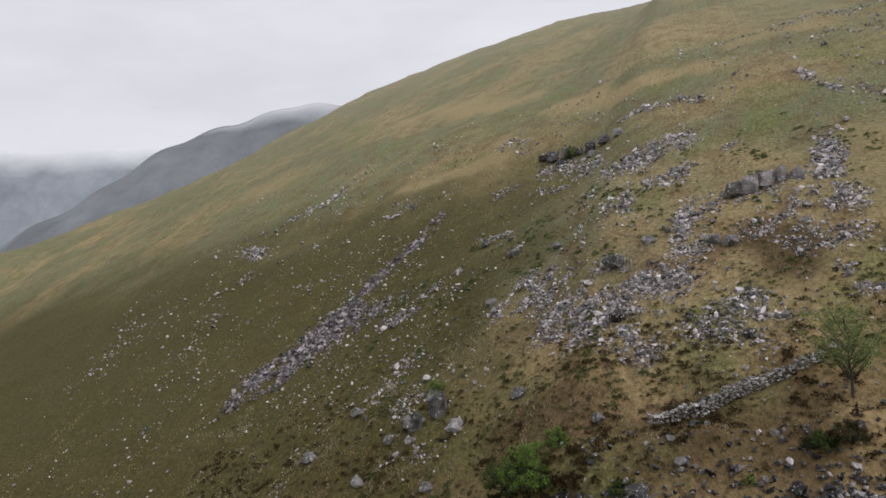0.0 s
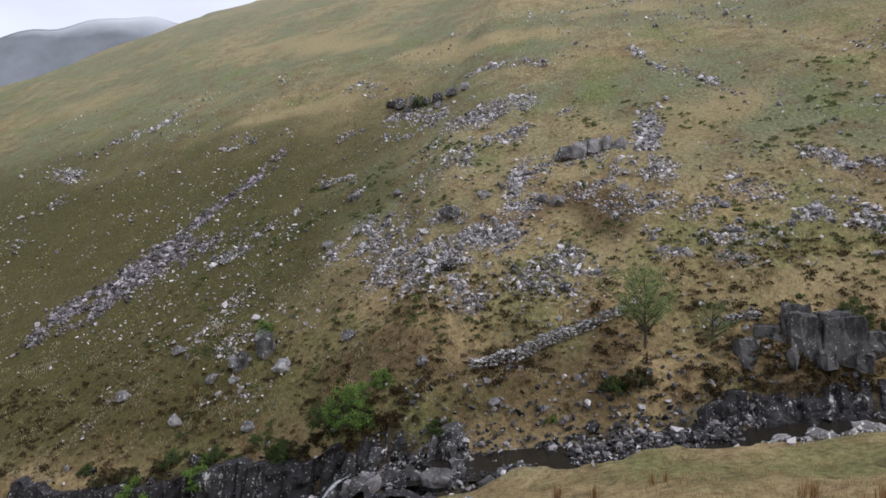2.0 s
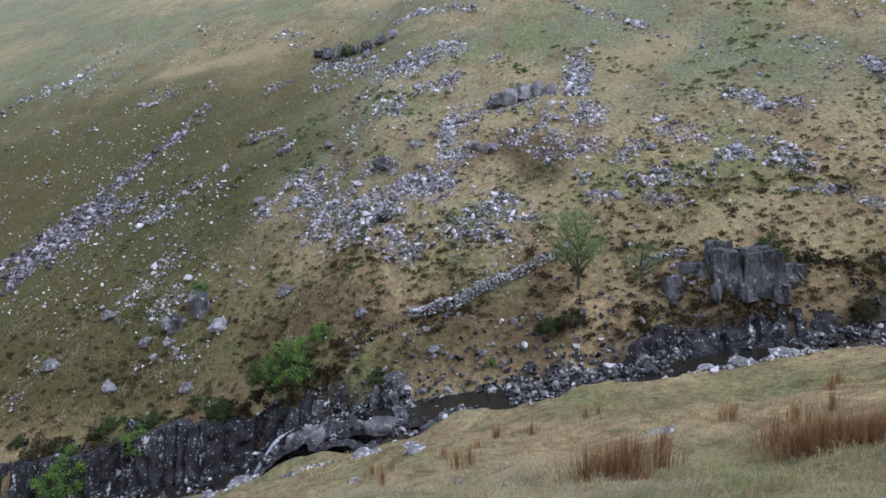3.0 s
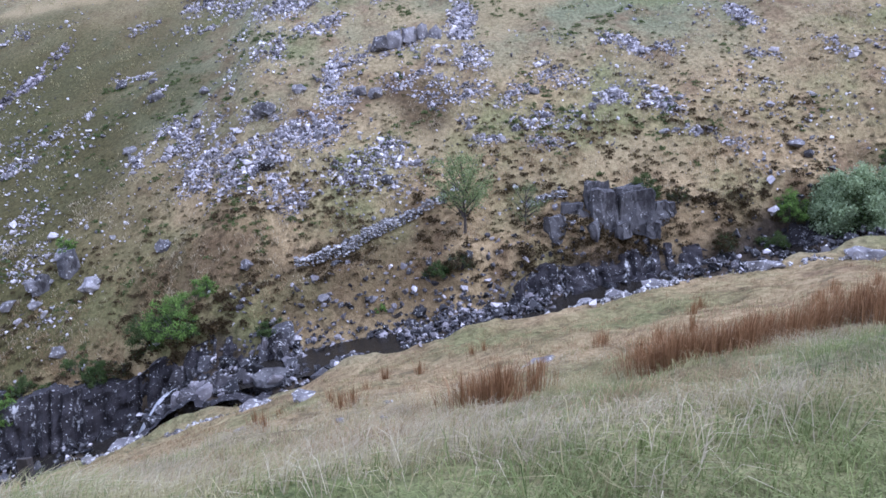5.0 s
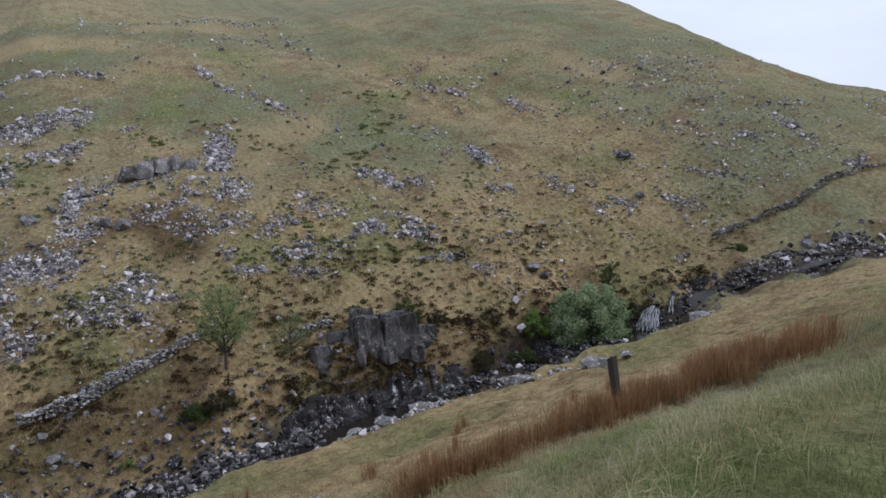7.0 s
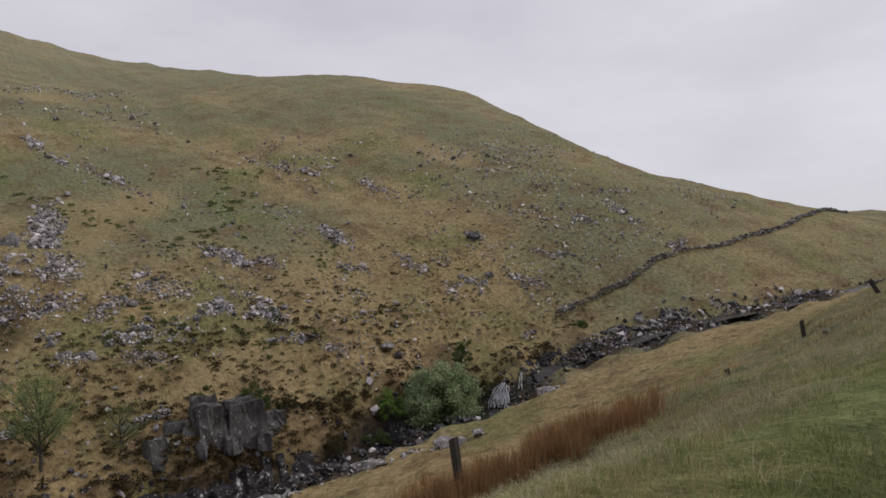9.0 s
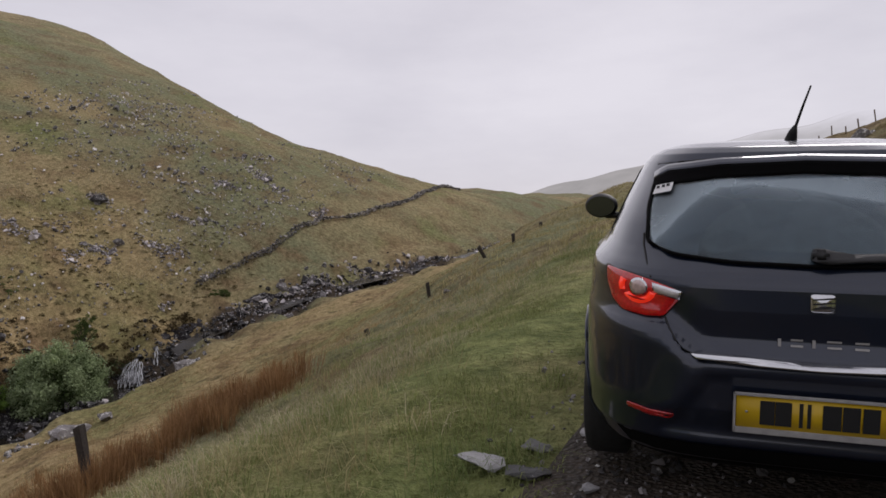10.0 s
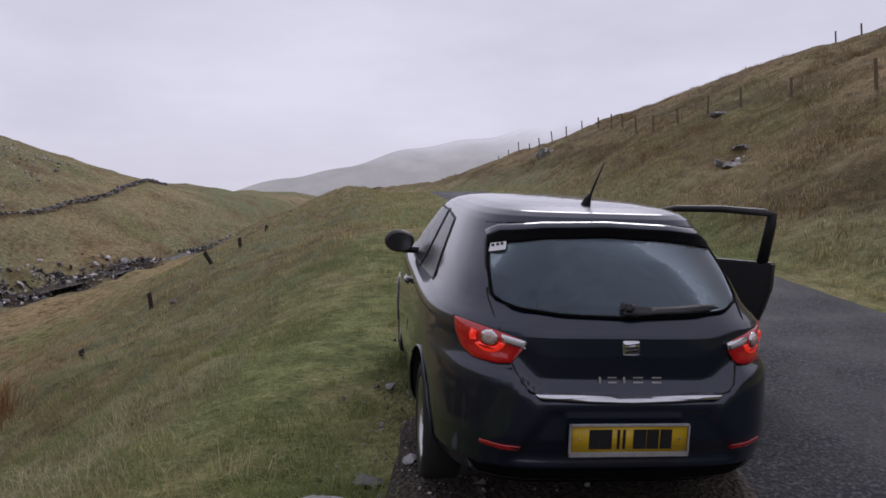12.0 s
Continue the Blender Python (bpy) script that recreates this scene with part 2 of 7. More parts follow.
def asphalt_material():
    m, nt, b = material("wet_asphalt")
    co = place_of(nt)
    chips = noise_fac(nt, co, 40.0, 4, 0.8)
    patch = noise_fac(nt, co, 0.9, 5, 0.6)
    col = ramp(nt, chips, [(0.36, (0.008, 0.009, 0.010)), (0.53, (0.035, 0.036, 0.041)), (0.68, (0.150, 0.150, 0.158))])
    col = mix(nt, ramp(nt, patch, [(0.40, 0.45), (0.62, 0.0)]), col, (0.022, 0.022, 0.024))
    nt.links.new(col, b.inputs["Base Color"])
    nt.links.new(ramp(nt, patch, [(0.38, 0.62), (0.62, 0.85)]), b.inputs["Roughness"])
    b.inputs["Specular IOR Level"].default_value = 0.25
    bump(nt, b, chips, 1.0, 0.012)
    return m


def gravel_material():
    m, nt, b = material("gravelly_earth")
    co = place_of(nt)
    bits = node(nt, "TexVoronoi", Scale=38.0)
    nt.links.new(co, bits.inputs["Vector"])
    patch = noise_fac(nt, co, 2.2, 6, 0.65)
    col = ramp(nt, patch, [(0.30, (0.026, 0.018, 0.012)), (0.52, (0.070, 0.050, 0.033)), (0.70, (0.13, 0.103, 0.074))])
    grey = ramp(nt, bits.outputs["Distance"], [(0.0, 1.25), (0.6, 0.55)])
    col = mix(nt, 0.8, col, grey, "MULTIPLY")
    chips = noise_fac(nt, co, 30.0, 5, 0.7)
    col = mix(nt, ramp(nt, chips, [(0.58, 0.0), (0.68, 0.7)]), col, (0.20, 0.185, 0.165))
    nt.links.new(col, b.inputs["Base Color"])
    b.inputs["Roughness"].default_value = 0.8
    bump(nt, b, bits.outputs["Distance"], 0.8, 0.03)
    return m


def water_material():
    m, nt, b = material("stream_water")
    co = place_of(nt)
    n = noise_fac(nt, co, 5.0, 4, 0.6)
    b.inputs["Base Color"].default_value = (0.020, 0.017, 0.013, 1)
    b.inputs["Roughness"].default_value = 0.18
    b.inputs["Specular IOR Level"].default_value = 0.25
    bump(nt, b, n, 0.5, 0.05)
    return m


def foam_material():
    m, nt, b = material("falling_water")
    co = place_of(nt)
    n = noise_fac(nt, co, 9.0, 5, 0.7, (1, 1, 0.12))
    nt.links.new(ramp(nt, n, [(0.3, (0.34, 0.36, 0.39)), (0.6, (0.74, 0.75, 0.77))]), b.inputs["Base Color"])
    b.inputs["Roughness"].default_value = 0.4
    bump(nt, b, n, 0.7, 0.05)
    return m


M_ASPHALT, M_GRAVEL, M_WATER, M_FOAM = asphalt_material(), gravel_material(), water_material(), foam_material()
# ---- helpers for meshes ----
def finish(mesh, material_=None, smooth=False):
    if material_ is not None:
        mesh.materials.append(material_)
    if smooth:
        mesh.polygons.foreach_set("use_smooth", [True] * len(mesh.polygons))
    mesh.update()
    return mesh


def part(name, bm, material_, parent=None, label="", smooth=True):
    """Links a bmesh as one mesh object, under parent if there is one."""
    mesh = bpy.data.meshes.new(name)
    bm.to_mesh(mesh)
    bm.free()
    ob = new(name, finish(mesh, material_, smooth))
    if parent is not None:
        ob.parent = parent
    if label:
        ob["label"] = label
    return ob


def mesh_from(name, verts, faces, material_, smooth=False):
    mesh = bpy.data.meshes.new(name)
    mesh.from_pydata(verts, [], faces)
    return finish(mesh, material_, smooth)


def empty(name, m=None):
    ob = new(name)
    if m is not None:
        ob.matrix_world = m
    return ob


# ---- the lie of the land ----
def smoothstep(a, b, x):
    t = np.clip((x - a) / (b - a), 0, 1)
    return t * t * (3 - 2 * t)


STREAM_Y = [-200, -60, -25, -13.5, -11, -8, 8, 20, 29, 31, 44, 62, 80, 110, 160]
STREAM_X = [-60, -38, -33, -32, -31.5, -31, -31.5, -32.5, -33.5, -33.5, -28, -23.5, -21, -19, -16]
STREAM_Z = [-42, -25, -19.5, -16.3, -13.8, -13.2, -10.8, -9.6, -8.0, -6.4, -3.5, -1.6, 0.0, 1.4, 2.0]
RIM = [2.3, 2.3, 1.7, 0.9, 0.9, 1.1, 2.2, 1.6, 1.3, 1.1, 1.0, 0.8, 0.6, 0.5, 0.5]
HILL_Y = [-400.0, -200.0, -120.0, -60.0, -20.0, 10.0, 35.0, 55.0, 65.0, 75.0, 100.0, 140.0, 200.0]
HILL_H = [2.0, 262.5, 237.8, 151.3, 90.8, 74.9, 74.9, 70.1, 74.4, 24.3, 7.5, 3.5, 6.6]
BANK_Y = [-60.0, 0.0, 20.0, 50.0, 80.0, 110.0, 160.0, 300.0]
BANK_H = [30.0, 30.0, 19.2, 15.5, 2.0, 2.5, 3.0, 4.0]


def glide(y, xs, ys):
    return sum(np.interp(y + o, xs, ys) * w for o, w in ((-9, 0.15), (-4.5, 0.2), (0, 0.3), (4.5, 0.2), (9, 0.15)))


def road_x(y):
    near = 3.0 - 0.0021 * np.clip(y - 8, 0, None) ** 2
    return np.where(y < 60, near, 3.0 - 0.0021 * 52 ** 2 - 0.218 * (y - 60))


def road_z(y):
    return np.where(y < 40, 0.082 * y, 3.28 + 0.03 * (y - 40))


def stream_x(y):
    return glide(y, STREAM_Y, STREAM_X)


def stream_z(y):
    return sum(np.interp(y + o, STREAM_Y, STREAM_Z) for o in (-1.5, 0, 1.5)) / 3


def land(x, y):
    """Height of the ground: verge and bank, gorge, far hillside, hillside over the road."""
    x, y = np.asarray(x, float), np.asarray(y, float)
    zr, xc, rx, rz = road_z(y), road_x(y), stream_x(y), stream_z(y)
    d = xc - 4.2 - x
    width = np.maximum(xc - 4.2 - (rx + 5.0), 3.0)
    rim = glide(y, STREAM_Y, STREAM_Z) + glide(y, STREAM_Y, RIM)
    q = np.clip(d / width, 0, None)
    mid, low = np.interp(y, [5, 22], [0.30, 0.20]), np.interp(y, [5, 22], [0.667, 0.72])

    def share(v):
        v = np.clip(v, 0, 1)
        return np.where(v < 0.25, mid * v / 0.25, np.where(v < 0.6, mid + (low - mid) * (v - 0.25) / 0.35, low + (1 - low) * (v - 0.6) / 0.4))

    q1 = np.clip(q, 0, 1)
    fall = (share(q1 - 0.06) + share(q1) + share(q1 + 0.06)) / 3
    near = zr - (zr - rim) * fall * smoothstep(-0.02, 0.10, q)
    near = near + 1.0 * np.exp(-((x + 5.5 - xc) / 7.5) ** 2 - ((y - 43) / 13) ** 2) * smoothstep(-0.3, 2.5, d)
    near = near - 0.08 * smoothstep(-1.5, -2.8, x - xc) * smoothstep(9.0, 4.0, d)
    u = x - rx
    z = np.where(u > 5.0, near, np.minimum(near, rz + (rim - rz) * smoothstep(2.2, 4.6, u)))
    s = -u - 4.0
    bank = np.interp(y, [24, 36], [3.3, 1.0])
    soft = smoothstep(-9.5, -7.0, y) * smoothstep(5.6, 3.6, y)
    high = glide(y - 0.62 * np.clip(s, 0, 140) + 25, HILL_Y, HILL_H)
    far = rz + bank + 0.15 * np.clip(s, 0, 5) + high * (1 - np.exp(-np.clip(s - 1, 0, None) * 0.6 / np.maximum(high, 1)))
    z = np.where(u < -4.0, far, np.where(u < 0, rz + bank * smoothstep(2.0 - 0.2 * soft, 4.0, -u), z))
    w = x - (xc + 2.3)
    lift = glide(y, BANK_Y, BANK_H)
    return np.where(w > 0.3, zr + lift * (1 - np.exp(-np.clip(w - 0.3, 0, None) * 0.62 / lift)), z)


def wave(x, y, size, seed):
    """Smooth value noise in -1..1, for arrays."""
    x, y = np.asarray(x, float) / size + seed * 7.31, np.asarray(y, float) / size - seed * 3.77
    i, j = np.floor(x), np.floor(y)
    fx, fy = x - i, y - j
    fx, fy = fx * fx * (3 - 2 * fx), fy * fy * (3 - 2 * fy)

    def lattice(a, b):
        v = np.sin(a * 127.1 + b * 311.7 + seed * 74.7) * 43758.5453
        return (v - np.floor(v)) * 2 - 1

    top = lattice(i, j) * (1 - fx) + lattice(i + 1, j) * fx
    low = lattice(i, j + 1) * (1 - fx) + lattice(i + 1, j + 1) * fx
    return top * (1 - fy) + low * fy


def rough_land(x, y):
    """The land with its hummocks, tussocks and ledges; flat on the road."""
    x, y = np.asarray(x, float), np.asarray(y, float)
    off = np.maximum(road_x(y) - 3.4 - x, x - road_x(y) - 2.4)
    k = smoothstep(0.2, 3.0, off)
    u = x - stream_x(y)
    gorge = smoothstep(7.0, 3.0, np.abs(u))
    h = 0.12 * wave(x, y, 1.1, 1) + 0.08 * wave(x, y, 0.45, 2) + 0.22 * wave(x, y, 3.4, 3)
    far = smoothstep(-5, -30, u)
    h = h + far * (0.9 * wave(x, y, 14, 4) + 0.35 * wave(x, y, 5, 5))
    h = h + gorge * (0.45 * wave(x, y, 1.6, 6) + 0.5 * wave(x, y, 3.1, 8))
    right = smoothstep(2.6, 4.5, x - road_x(y)) * smoothstep(60, 28, y) * smoothstep(16, 8, x - road_x(y))
    h = h + right * (0.20 * wave(x, y, 1.5, 17) + 0.11 * wave(x, y, 0.75, 18))
    return land(x, y) + k * h


def steps(*runs):
    out = []
    for a, b, d in runs:
        out.append(np.arange(a, b, d))
    return np.concatenate(out)


def build_ground():
    xs = steps((-3000, -900, 700), (-900, -420, 120), (-420, -120, 6), (-120, -62, 1.4), (-62, -38, 0.5), (-38, -24, 0.3), (-24, -8, 0.42),
               (-8, 6, 0.18), (6, 20, 0.35), (20, 60, 1.5), (60, 160, 8), (160, 900, 180), (900, 3001, 700))
    ys = steps((-3000, -900, 700), (-900, -420, 120), (-420, -60, 6), (-60, -20, 0.9), (-20, -6, 0.35), (-6, 16, 0.18), (16, 40, 0.38),
               (40, 84, 0.8), (84, 160, 2.5), (160, 500, 12), (500, 900, 130), (900, 3001, 700))
    gx, gy = np.meshgrid(xs, ys)
    gz = rough_land(gx, gy)
    nx, ny = len(xs), len(ys)
    i = np.arange(nx * ny).reshape(ny, nx)
    quads = np.stack([i[:-1, :-1], i[:-1, 1:], i[1:, 1:], i[1:, :-1]], -1).reshape(-1, 4)
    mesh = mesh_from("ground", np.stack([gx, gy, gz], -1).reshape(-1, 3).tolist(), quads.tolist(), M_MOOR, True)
    # what covers the soil: heath by the stream, cropped lawn on the verge, bare earth in the gorge
    x, y = gx.ravel(), gy.ravel()
    u = x - stream_x(y)
    wobble = wave(x, y, 5, 11) * 3
    heath = smoothstep(-26, -10, u + wobble) * smoothstep(-0.8, -2.2, u) * 0.9 * smoothstep(48, 30, y)
    heath = np.maximum(heath, smoothstep(2, 6, u) * smoothstep(25, 18, u + wobble) * 0.75)
    heath = np.maximum(heath, smoothstep(2.0, 5.0, x - road_x(y) - 2.3 + 0.4 * wobble) * 0.6)
    lawn = smoothstep(road_x(y) - 6.2, road_x(y) - 4.4, x + 0.25 * wobble) * smoothstep(road_x(y) + 4.2, road_x(y) + 2.2, x + 0.15 * wobble)
    gentle = np.maximum(smoothstep(-9.5, -7.0, y) * smoothstep(5.6, 3.6, y) * (u < 0), smoothstep(30, 33, y))
    earth = smoothstep(3.3 - 0.9 * gentle, 2.4 - 1.2 * gentle, np.abs(u) + 0.25 * wobble)
    data = np.stack([heath, lawn, earth, np.ones_like(x)], -1).astype(np.float32)
    attr = mesh.color_attributes.new("cover", "FLOAT_COLOR", "POINT")
    attr.data.foreach_set("color", data.ravel())

    def along(points, half):
        near = np.full(x.shape, 1e9)
        for (ax, ay), (bx, by) in zip(points, points[1:]):
            t = np.clip(((x - ax) * (bx - ax) + (y - ay) * (by - ay)) / ((bx - ax) ** 2 + (by - ay) ** 2), 0, 1)
            near = np.minimum(near, np.hypot(x - ax - t * (bx - ax), y - ay - t * (by - ay)))
        return smoothstep(half * 1.5, half * 0.4, near + wave(x, y, half * 1.3, 13) * half * 0.5)

    boggy = smoothstep(-4, -27, y + 2 * wobble) * smoothstep(-3, -7, u) * smoothstep(-75, -40, u + 2 * wobble) * 0.88
    streaks = np.maximum.reduce([along([(-111, -24), (-99, -11), (-96, -1)], 3.0), along([(-145, -65), (-126, -32)], 3.5), along([(-95, -44), (-94, -32)], 3.5) * 0.8,
                                 along([(-106, 4), (-105, 15)], 2.5) * 0.7, along([(-60, 10), (-64, 15)], 3.0) * 0.7, along([(-129, -99), (-129, -86)], 4) * 0.8,
                                 along([(-66, 47), (-61, 50)], 2.5) * 0.8, along([(-57, 9), (-61, 12)], 2.2) * 0.6, along([(-43, 2), (-45, 3)], 1.4) * 0.8, along([(-40, 9), (-40, 18)], 1.6) * 0.7])
    peat = np.maximum.reduce([along([(-51, 1), (-48, 3)], 2.4) * 0.8, along([(-40, -14), (-36, -6), (-35, 1)], 2.0) * 0.6, along([(9, 22), (9, 29)], 1.5) * 0.6, along([(7, 14), (8, 12)], 0.8) * 0.6, smoothstep(1.6, 3.6, x - road_x(y) - 2.3 + 0.5 * wobble) * (0.42 + 0.22 * wave(x, y, 2.4, 15) + 0.14 * wave(x, y, 0.8, 16))])
    data = np.stack([boggy, streaks, peat, np.ones_like(x)], -1).astype(np.float32)
    mesh.color_attributes.new("drifts", "FLOAT_COLOR", "POINT").data.foreach_set("color", data.ravel())
    return tagged(new("ground", mesh), "moorland valley sides of green and straw grass", "ground", kind="structure")


build_ground()


def build_strip(name, y0, y1, step, left, right, lift, mat, label, category, across=8):
    """A strip along the road between two offsets from its centre line; its edges wander a little."""
    ys = np.arange(y0, y1, step)
    verts, faces = [], []
    for y in ys:
        c = float(road_x(y))
        a = c + (left(y) if callable(left) else left) + 0.10 * float(wave(y, 3.0, 1.9, 21)) + 0.05 * float(wave(y, 9.0, 0.31, 22))
        b = c + right + 0.07 * float(wave(y, 6.0, 1.9, 23)) + 0.03 * float(wave(y, 12.0, 0.31, 24))
        for k in range(across + 1):
            x = a + (b - a) * k / across
            edge = 0.0 if 0 < k < across else -0.05
            verts.append((x, float(y), float(rough_land(x, y)) + lift + edge))
    n = across + 1
    for r in range(len(ys) - 1):
        for k in range(across):
            p = r * n + k
            faces.append((p, p + 1, p + n + 1, p + n))
    return tagged(new(name, mesh_from(name, verts, faces, mat, True)), label, category, kind="structure")


build_strip("road", -40, 150, 0.4, -1.75, 1.9, 0.035, M_ASPHALT, "narrow wet asphalt mountain road with worn edges", "road", 10)
build_strip("gravel_verge", -9, 9.5, 0.2, lambda y: -3.52 + 1.45 * float(smoothstep(3.6, 9.5, y)), -1.2, 0.018, M_GRAVEL, "muddy gravel edge between the road and grass", "gravel", 10)


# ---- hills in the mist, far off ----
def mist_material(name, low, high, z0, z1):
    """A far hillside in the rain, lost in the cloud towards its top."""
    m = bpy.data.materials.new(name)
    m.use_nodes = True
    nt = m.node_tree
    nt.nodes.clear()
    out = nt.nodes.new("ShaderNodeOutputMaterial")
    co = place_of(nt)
    # haze painted as a pale self-glowing colour, fading clear towards the cloud
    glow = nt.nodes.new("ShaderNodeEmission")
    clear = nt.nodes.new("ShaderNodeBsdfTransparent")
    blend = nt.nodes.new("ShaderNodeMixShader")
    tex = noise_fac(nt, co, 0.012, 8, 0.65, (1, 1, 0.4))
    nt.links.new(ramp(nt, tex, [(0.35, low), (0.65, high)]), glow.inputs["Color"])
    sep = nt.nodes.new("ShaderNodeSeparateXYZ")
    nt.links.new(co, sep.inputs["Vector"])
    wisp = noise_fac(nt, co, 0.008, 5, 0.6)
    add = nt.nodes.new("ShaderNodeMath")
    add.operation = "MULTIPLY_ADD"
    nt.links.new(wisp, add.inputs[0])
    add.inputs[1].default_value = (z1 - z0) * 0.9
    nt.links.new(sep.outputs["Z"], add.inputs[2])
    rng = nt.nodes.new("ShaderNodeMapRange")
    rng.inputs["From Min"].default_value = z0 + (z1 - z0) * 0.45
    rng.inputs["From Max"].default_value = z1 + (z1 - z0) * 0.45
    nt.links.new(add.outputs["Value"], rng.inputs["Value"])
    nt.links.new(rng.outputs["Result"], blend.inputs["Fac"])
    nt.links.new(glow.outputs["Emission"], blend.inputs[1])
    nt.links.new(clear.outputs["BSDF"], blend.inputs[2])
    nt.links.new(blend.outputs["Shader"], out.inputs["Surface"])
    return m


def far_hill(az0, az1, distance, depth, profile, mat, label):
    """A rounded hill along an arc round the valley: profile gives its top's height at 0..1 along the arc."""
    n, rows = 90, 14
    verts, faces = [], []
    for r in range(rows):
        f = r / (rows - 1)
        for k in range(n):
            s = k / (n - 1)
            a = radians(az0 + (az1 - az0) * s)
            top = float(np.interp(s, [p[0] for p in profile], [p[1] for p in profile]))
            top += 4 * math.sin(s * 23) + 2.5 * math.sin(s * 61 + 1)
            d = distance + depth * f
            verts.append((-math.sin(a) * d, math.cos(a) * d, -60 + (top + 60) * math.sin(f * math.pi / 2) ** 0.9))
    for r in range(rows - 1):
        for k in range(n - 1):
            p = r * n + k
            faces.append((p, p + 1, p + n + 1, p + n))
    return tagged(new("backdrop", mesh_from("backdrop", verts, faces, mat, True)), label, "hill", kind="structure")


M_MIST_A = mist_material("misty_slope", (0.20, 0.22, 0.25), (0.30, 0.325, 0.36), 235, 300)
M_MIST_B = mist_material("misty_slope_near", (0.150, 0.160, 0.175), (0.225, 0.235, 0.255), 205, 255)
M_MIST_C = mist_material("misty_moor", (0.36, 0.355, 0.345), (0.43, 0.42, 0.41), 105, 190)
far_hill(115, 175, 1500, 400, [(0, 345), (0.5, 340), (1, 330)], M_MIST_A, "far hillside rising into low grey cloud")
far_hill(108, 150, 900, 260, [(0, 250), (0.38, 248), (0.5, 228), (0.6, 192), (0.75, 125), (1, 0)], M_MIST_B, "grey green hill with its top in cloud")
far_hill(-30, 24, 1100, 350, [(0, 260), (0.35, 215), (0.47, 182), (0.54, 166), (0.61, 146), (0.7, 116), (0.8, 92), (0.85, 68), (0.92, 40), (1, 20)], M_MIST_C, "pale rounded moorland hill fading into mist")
# ---- stones ----
def fast_mesh(name, co, sizes, index, mat, smooth=False):
    """A mesh from arrays: corners, the number of corners of each face, and their indices."""
    mesh = bpy.data.meshes.new(name)
    mesh.vertices.add(len(co))
    mesh.vertices.foreach_set("co", co.astype(np.float32).ravel())
    mesh.loops.add(len(index))
    mesh.loops.foreach_set("vertex_index", index.astype(np.int32))
    mesh.polygons.add(len(sizes))
    mesh.polygons.foreach_set("loop_start", np.concatenate([[0], np.cumsum(sizes)[:-1]]).astype(np.int32))
    mesh.polygons.foreach_set("use_smooth", np.full(len(sizes), smooth))
    mesh.update(calc_edges=True)
    mesh.materials.append(mat)
    return mesh


def stone_shapes(count, flat, seed):
    """Angular blocks: hulls of a few random points, kept as corner and face arrays."""
    rnd = random.Random(seed)
    shapes = []
    for _ in range(count):
        bm = bmesh.new()
        for _ in range(9):
            v = Vector((rnd.gauss(0, 1), rnd.gauss(0, 1), rnd.gauss(0, 1))).normalized()
            v *= rnd.uniform(0.75, 1.0)
            bm.verts.new((v.x * 0.5, v.y * 0.5 * rnd.uniform(0.75, 1), v.z * 0.5 * flat))
        bmesh.ops.convex_hull(bm, input=bm.verts[:])
        bmesh.ops.delete(bm, geom=[v for v in bm.verts if not v.link_faces], context="VERTS")
        bm.verts.index_update()
        shapes.append((np.array([v.co for v in bm.verts]), [[v.index for v in f.verts] for f in bm.faces]))
        bm.free()
    return shapes


STONES = stone_shapes(26, 0.80, 3)


def turned(verts, rnd, tilt=0.6):
    m = Euler((rnd.uniform(-tilt, tilt), rnd.uniform(-tilt, tilt), rnd.uniform(0, 6.28))).to_matrix()
    return verts @ np.array(m).T


def stone_heap(name, places, mat, label, category="stones", seed=1, kind="stuff", sink=0.26):
    """places: rows of x, y, size. All the stones of a patch as one mesh."""
    rng = np.random.default_rng(seed)
    spot = np.array(places, float).reshape(-1, 3)
    z = rough_land(spot[:, 0], spot[:, 1])
    pick = rng.integers(0, len(STONES), len(spot))
    co, sizes, index, base = [], [], [], 0
    for n, (v, fs) in enumerate(STONES):
        mine = np.where(pick == n)[0]
        if not len(mine):
            continue
        a, b, c = rng.uniform(-0.7, 0.7, len(mine)), rng.uniform(-0.7, 0.7, len(mine)), rng.uniform(0, 6.283, len(mine))
        w = v[None] * rng.uniform(0.75, 1.2, (len(mine), 1, 3))
        x, y, h = w[..., 0], w[..., 1], w[..., 2]
        for one, two, turn in ((1, 2, a), (2, 0, b), (0, 1, c)):
            parts = [x, y, h]
            p, q, co_, si_ = parts[one], parts[two], np.cos(turn)[:, None], np.sin(turn)[:, None]
            parts[one], parts[two] = p * co_ - q * si_, p * si_ + q * co_
            x, y, h = parts
        size = spot[mine, 2][:, None]
        co.append(np.stack([x * size + spot[mine, 0][:, None], y * size + spot[mine, 1][:, None], h * size + z[mine][:, None] + size * sink], -1).reshape(-1, 3))
        flat = np.concatenate(fs)
        index.append((np.arange(len(mine))[:, None] * len(v) + base + flat).ravel())
        sizes.append(np.tile([len(f) for f in fs], len(mine)))
        base += len(mine) * len(v)
    mesh = fast_mesh(name, np.concatenate(co), np.concatenate(sizes), np.concatenate(index), mat)
    return tagged(new(name, mesh), label, category, kind=kind)


SCREE_RNG = np.random.default_rng(11)


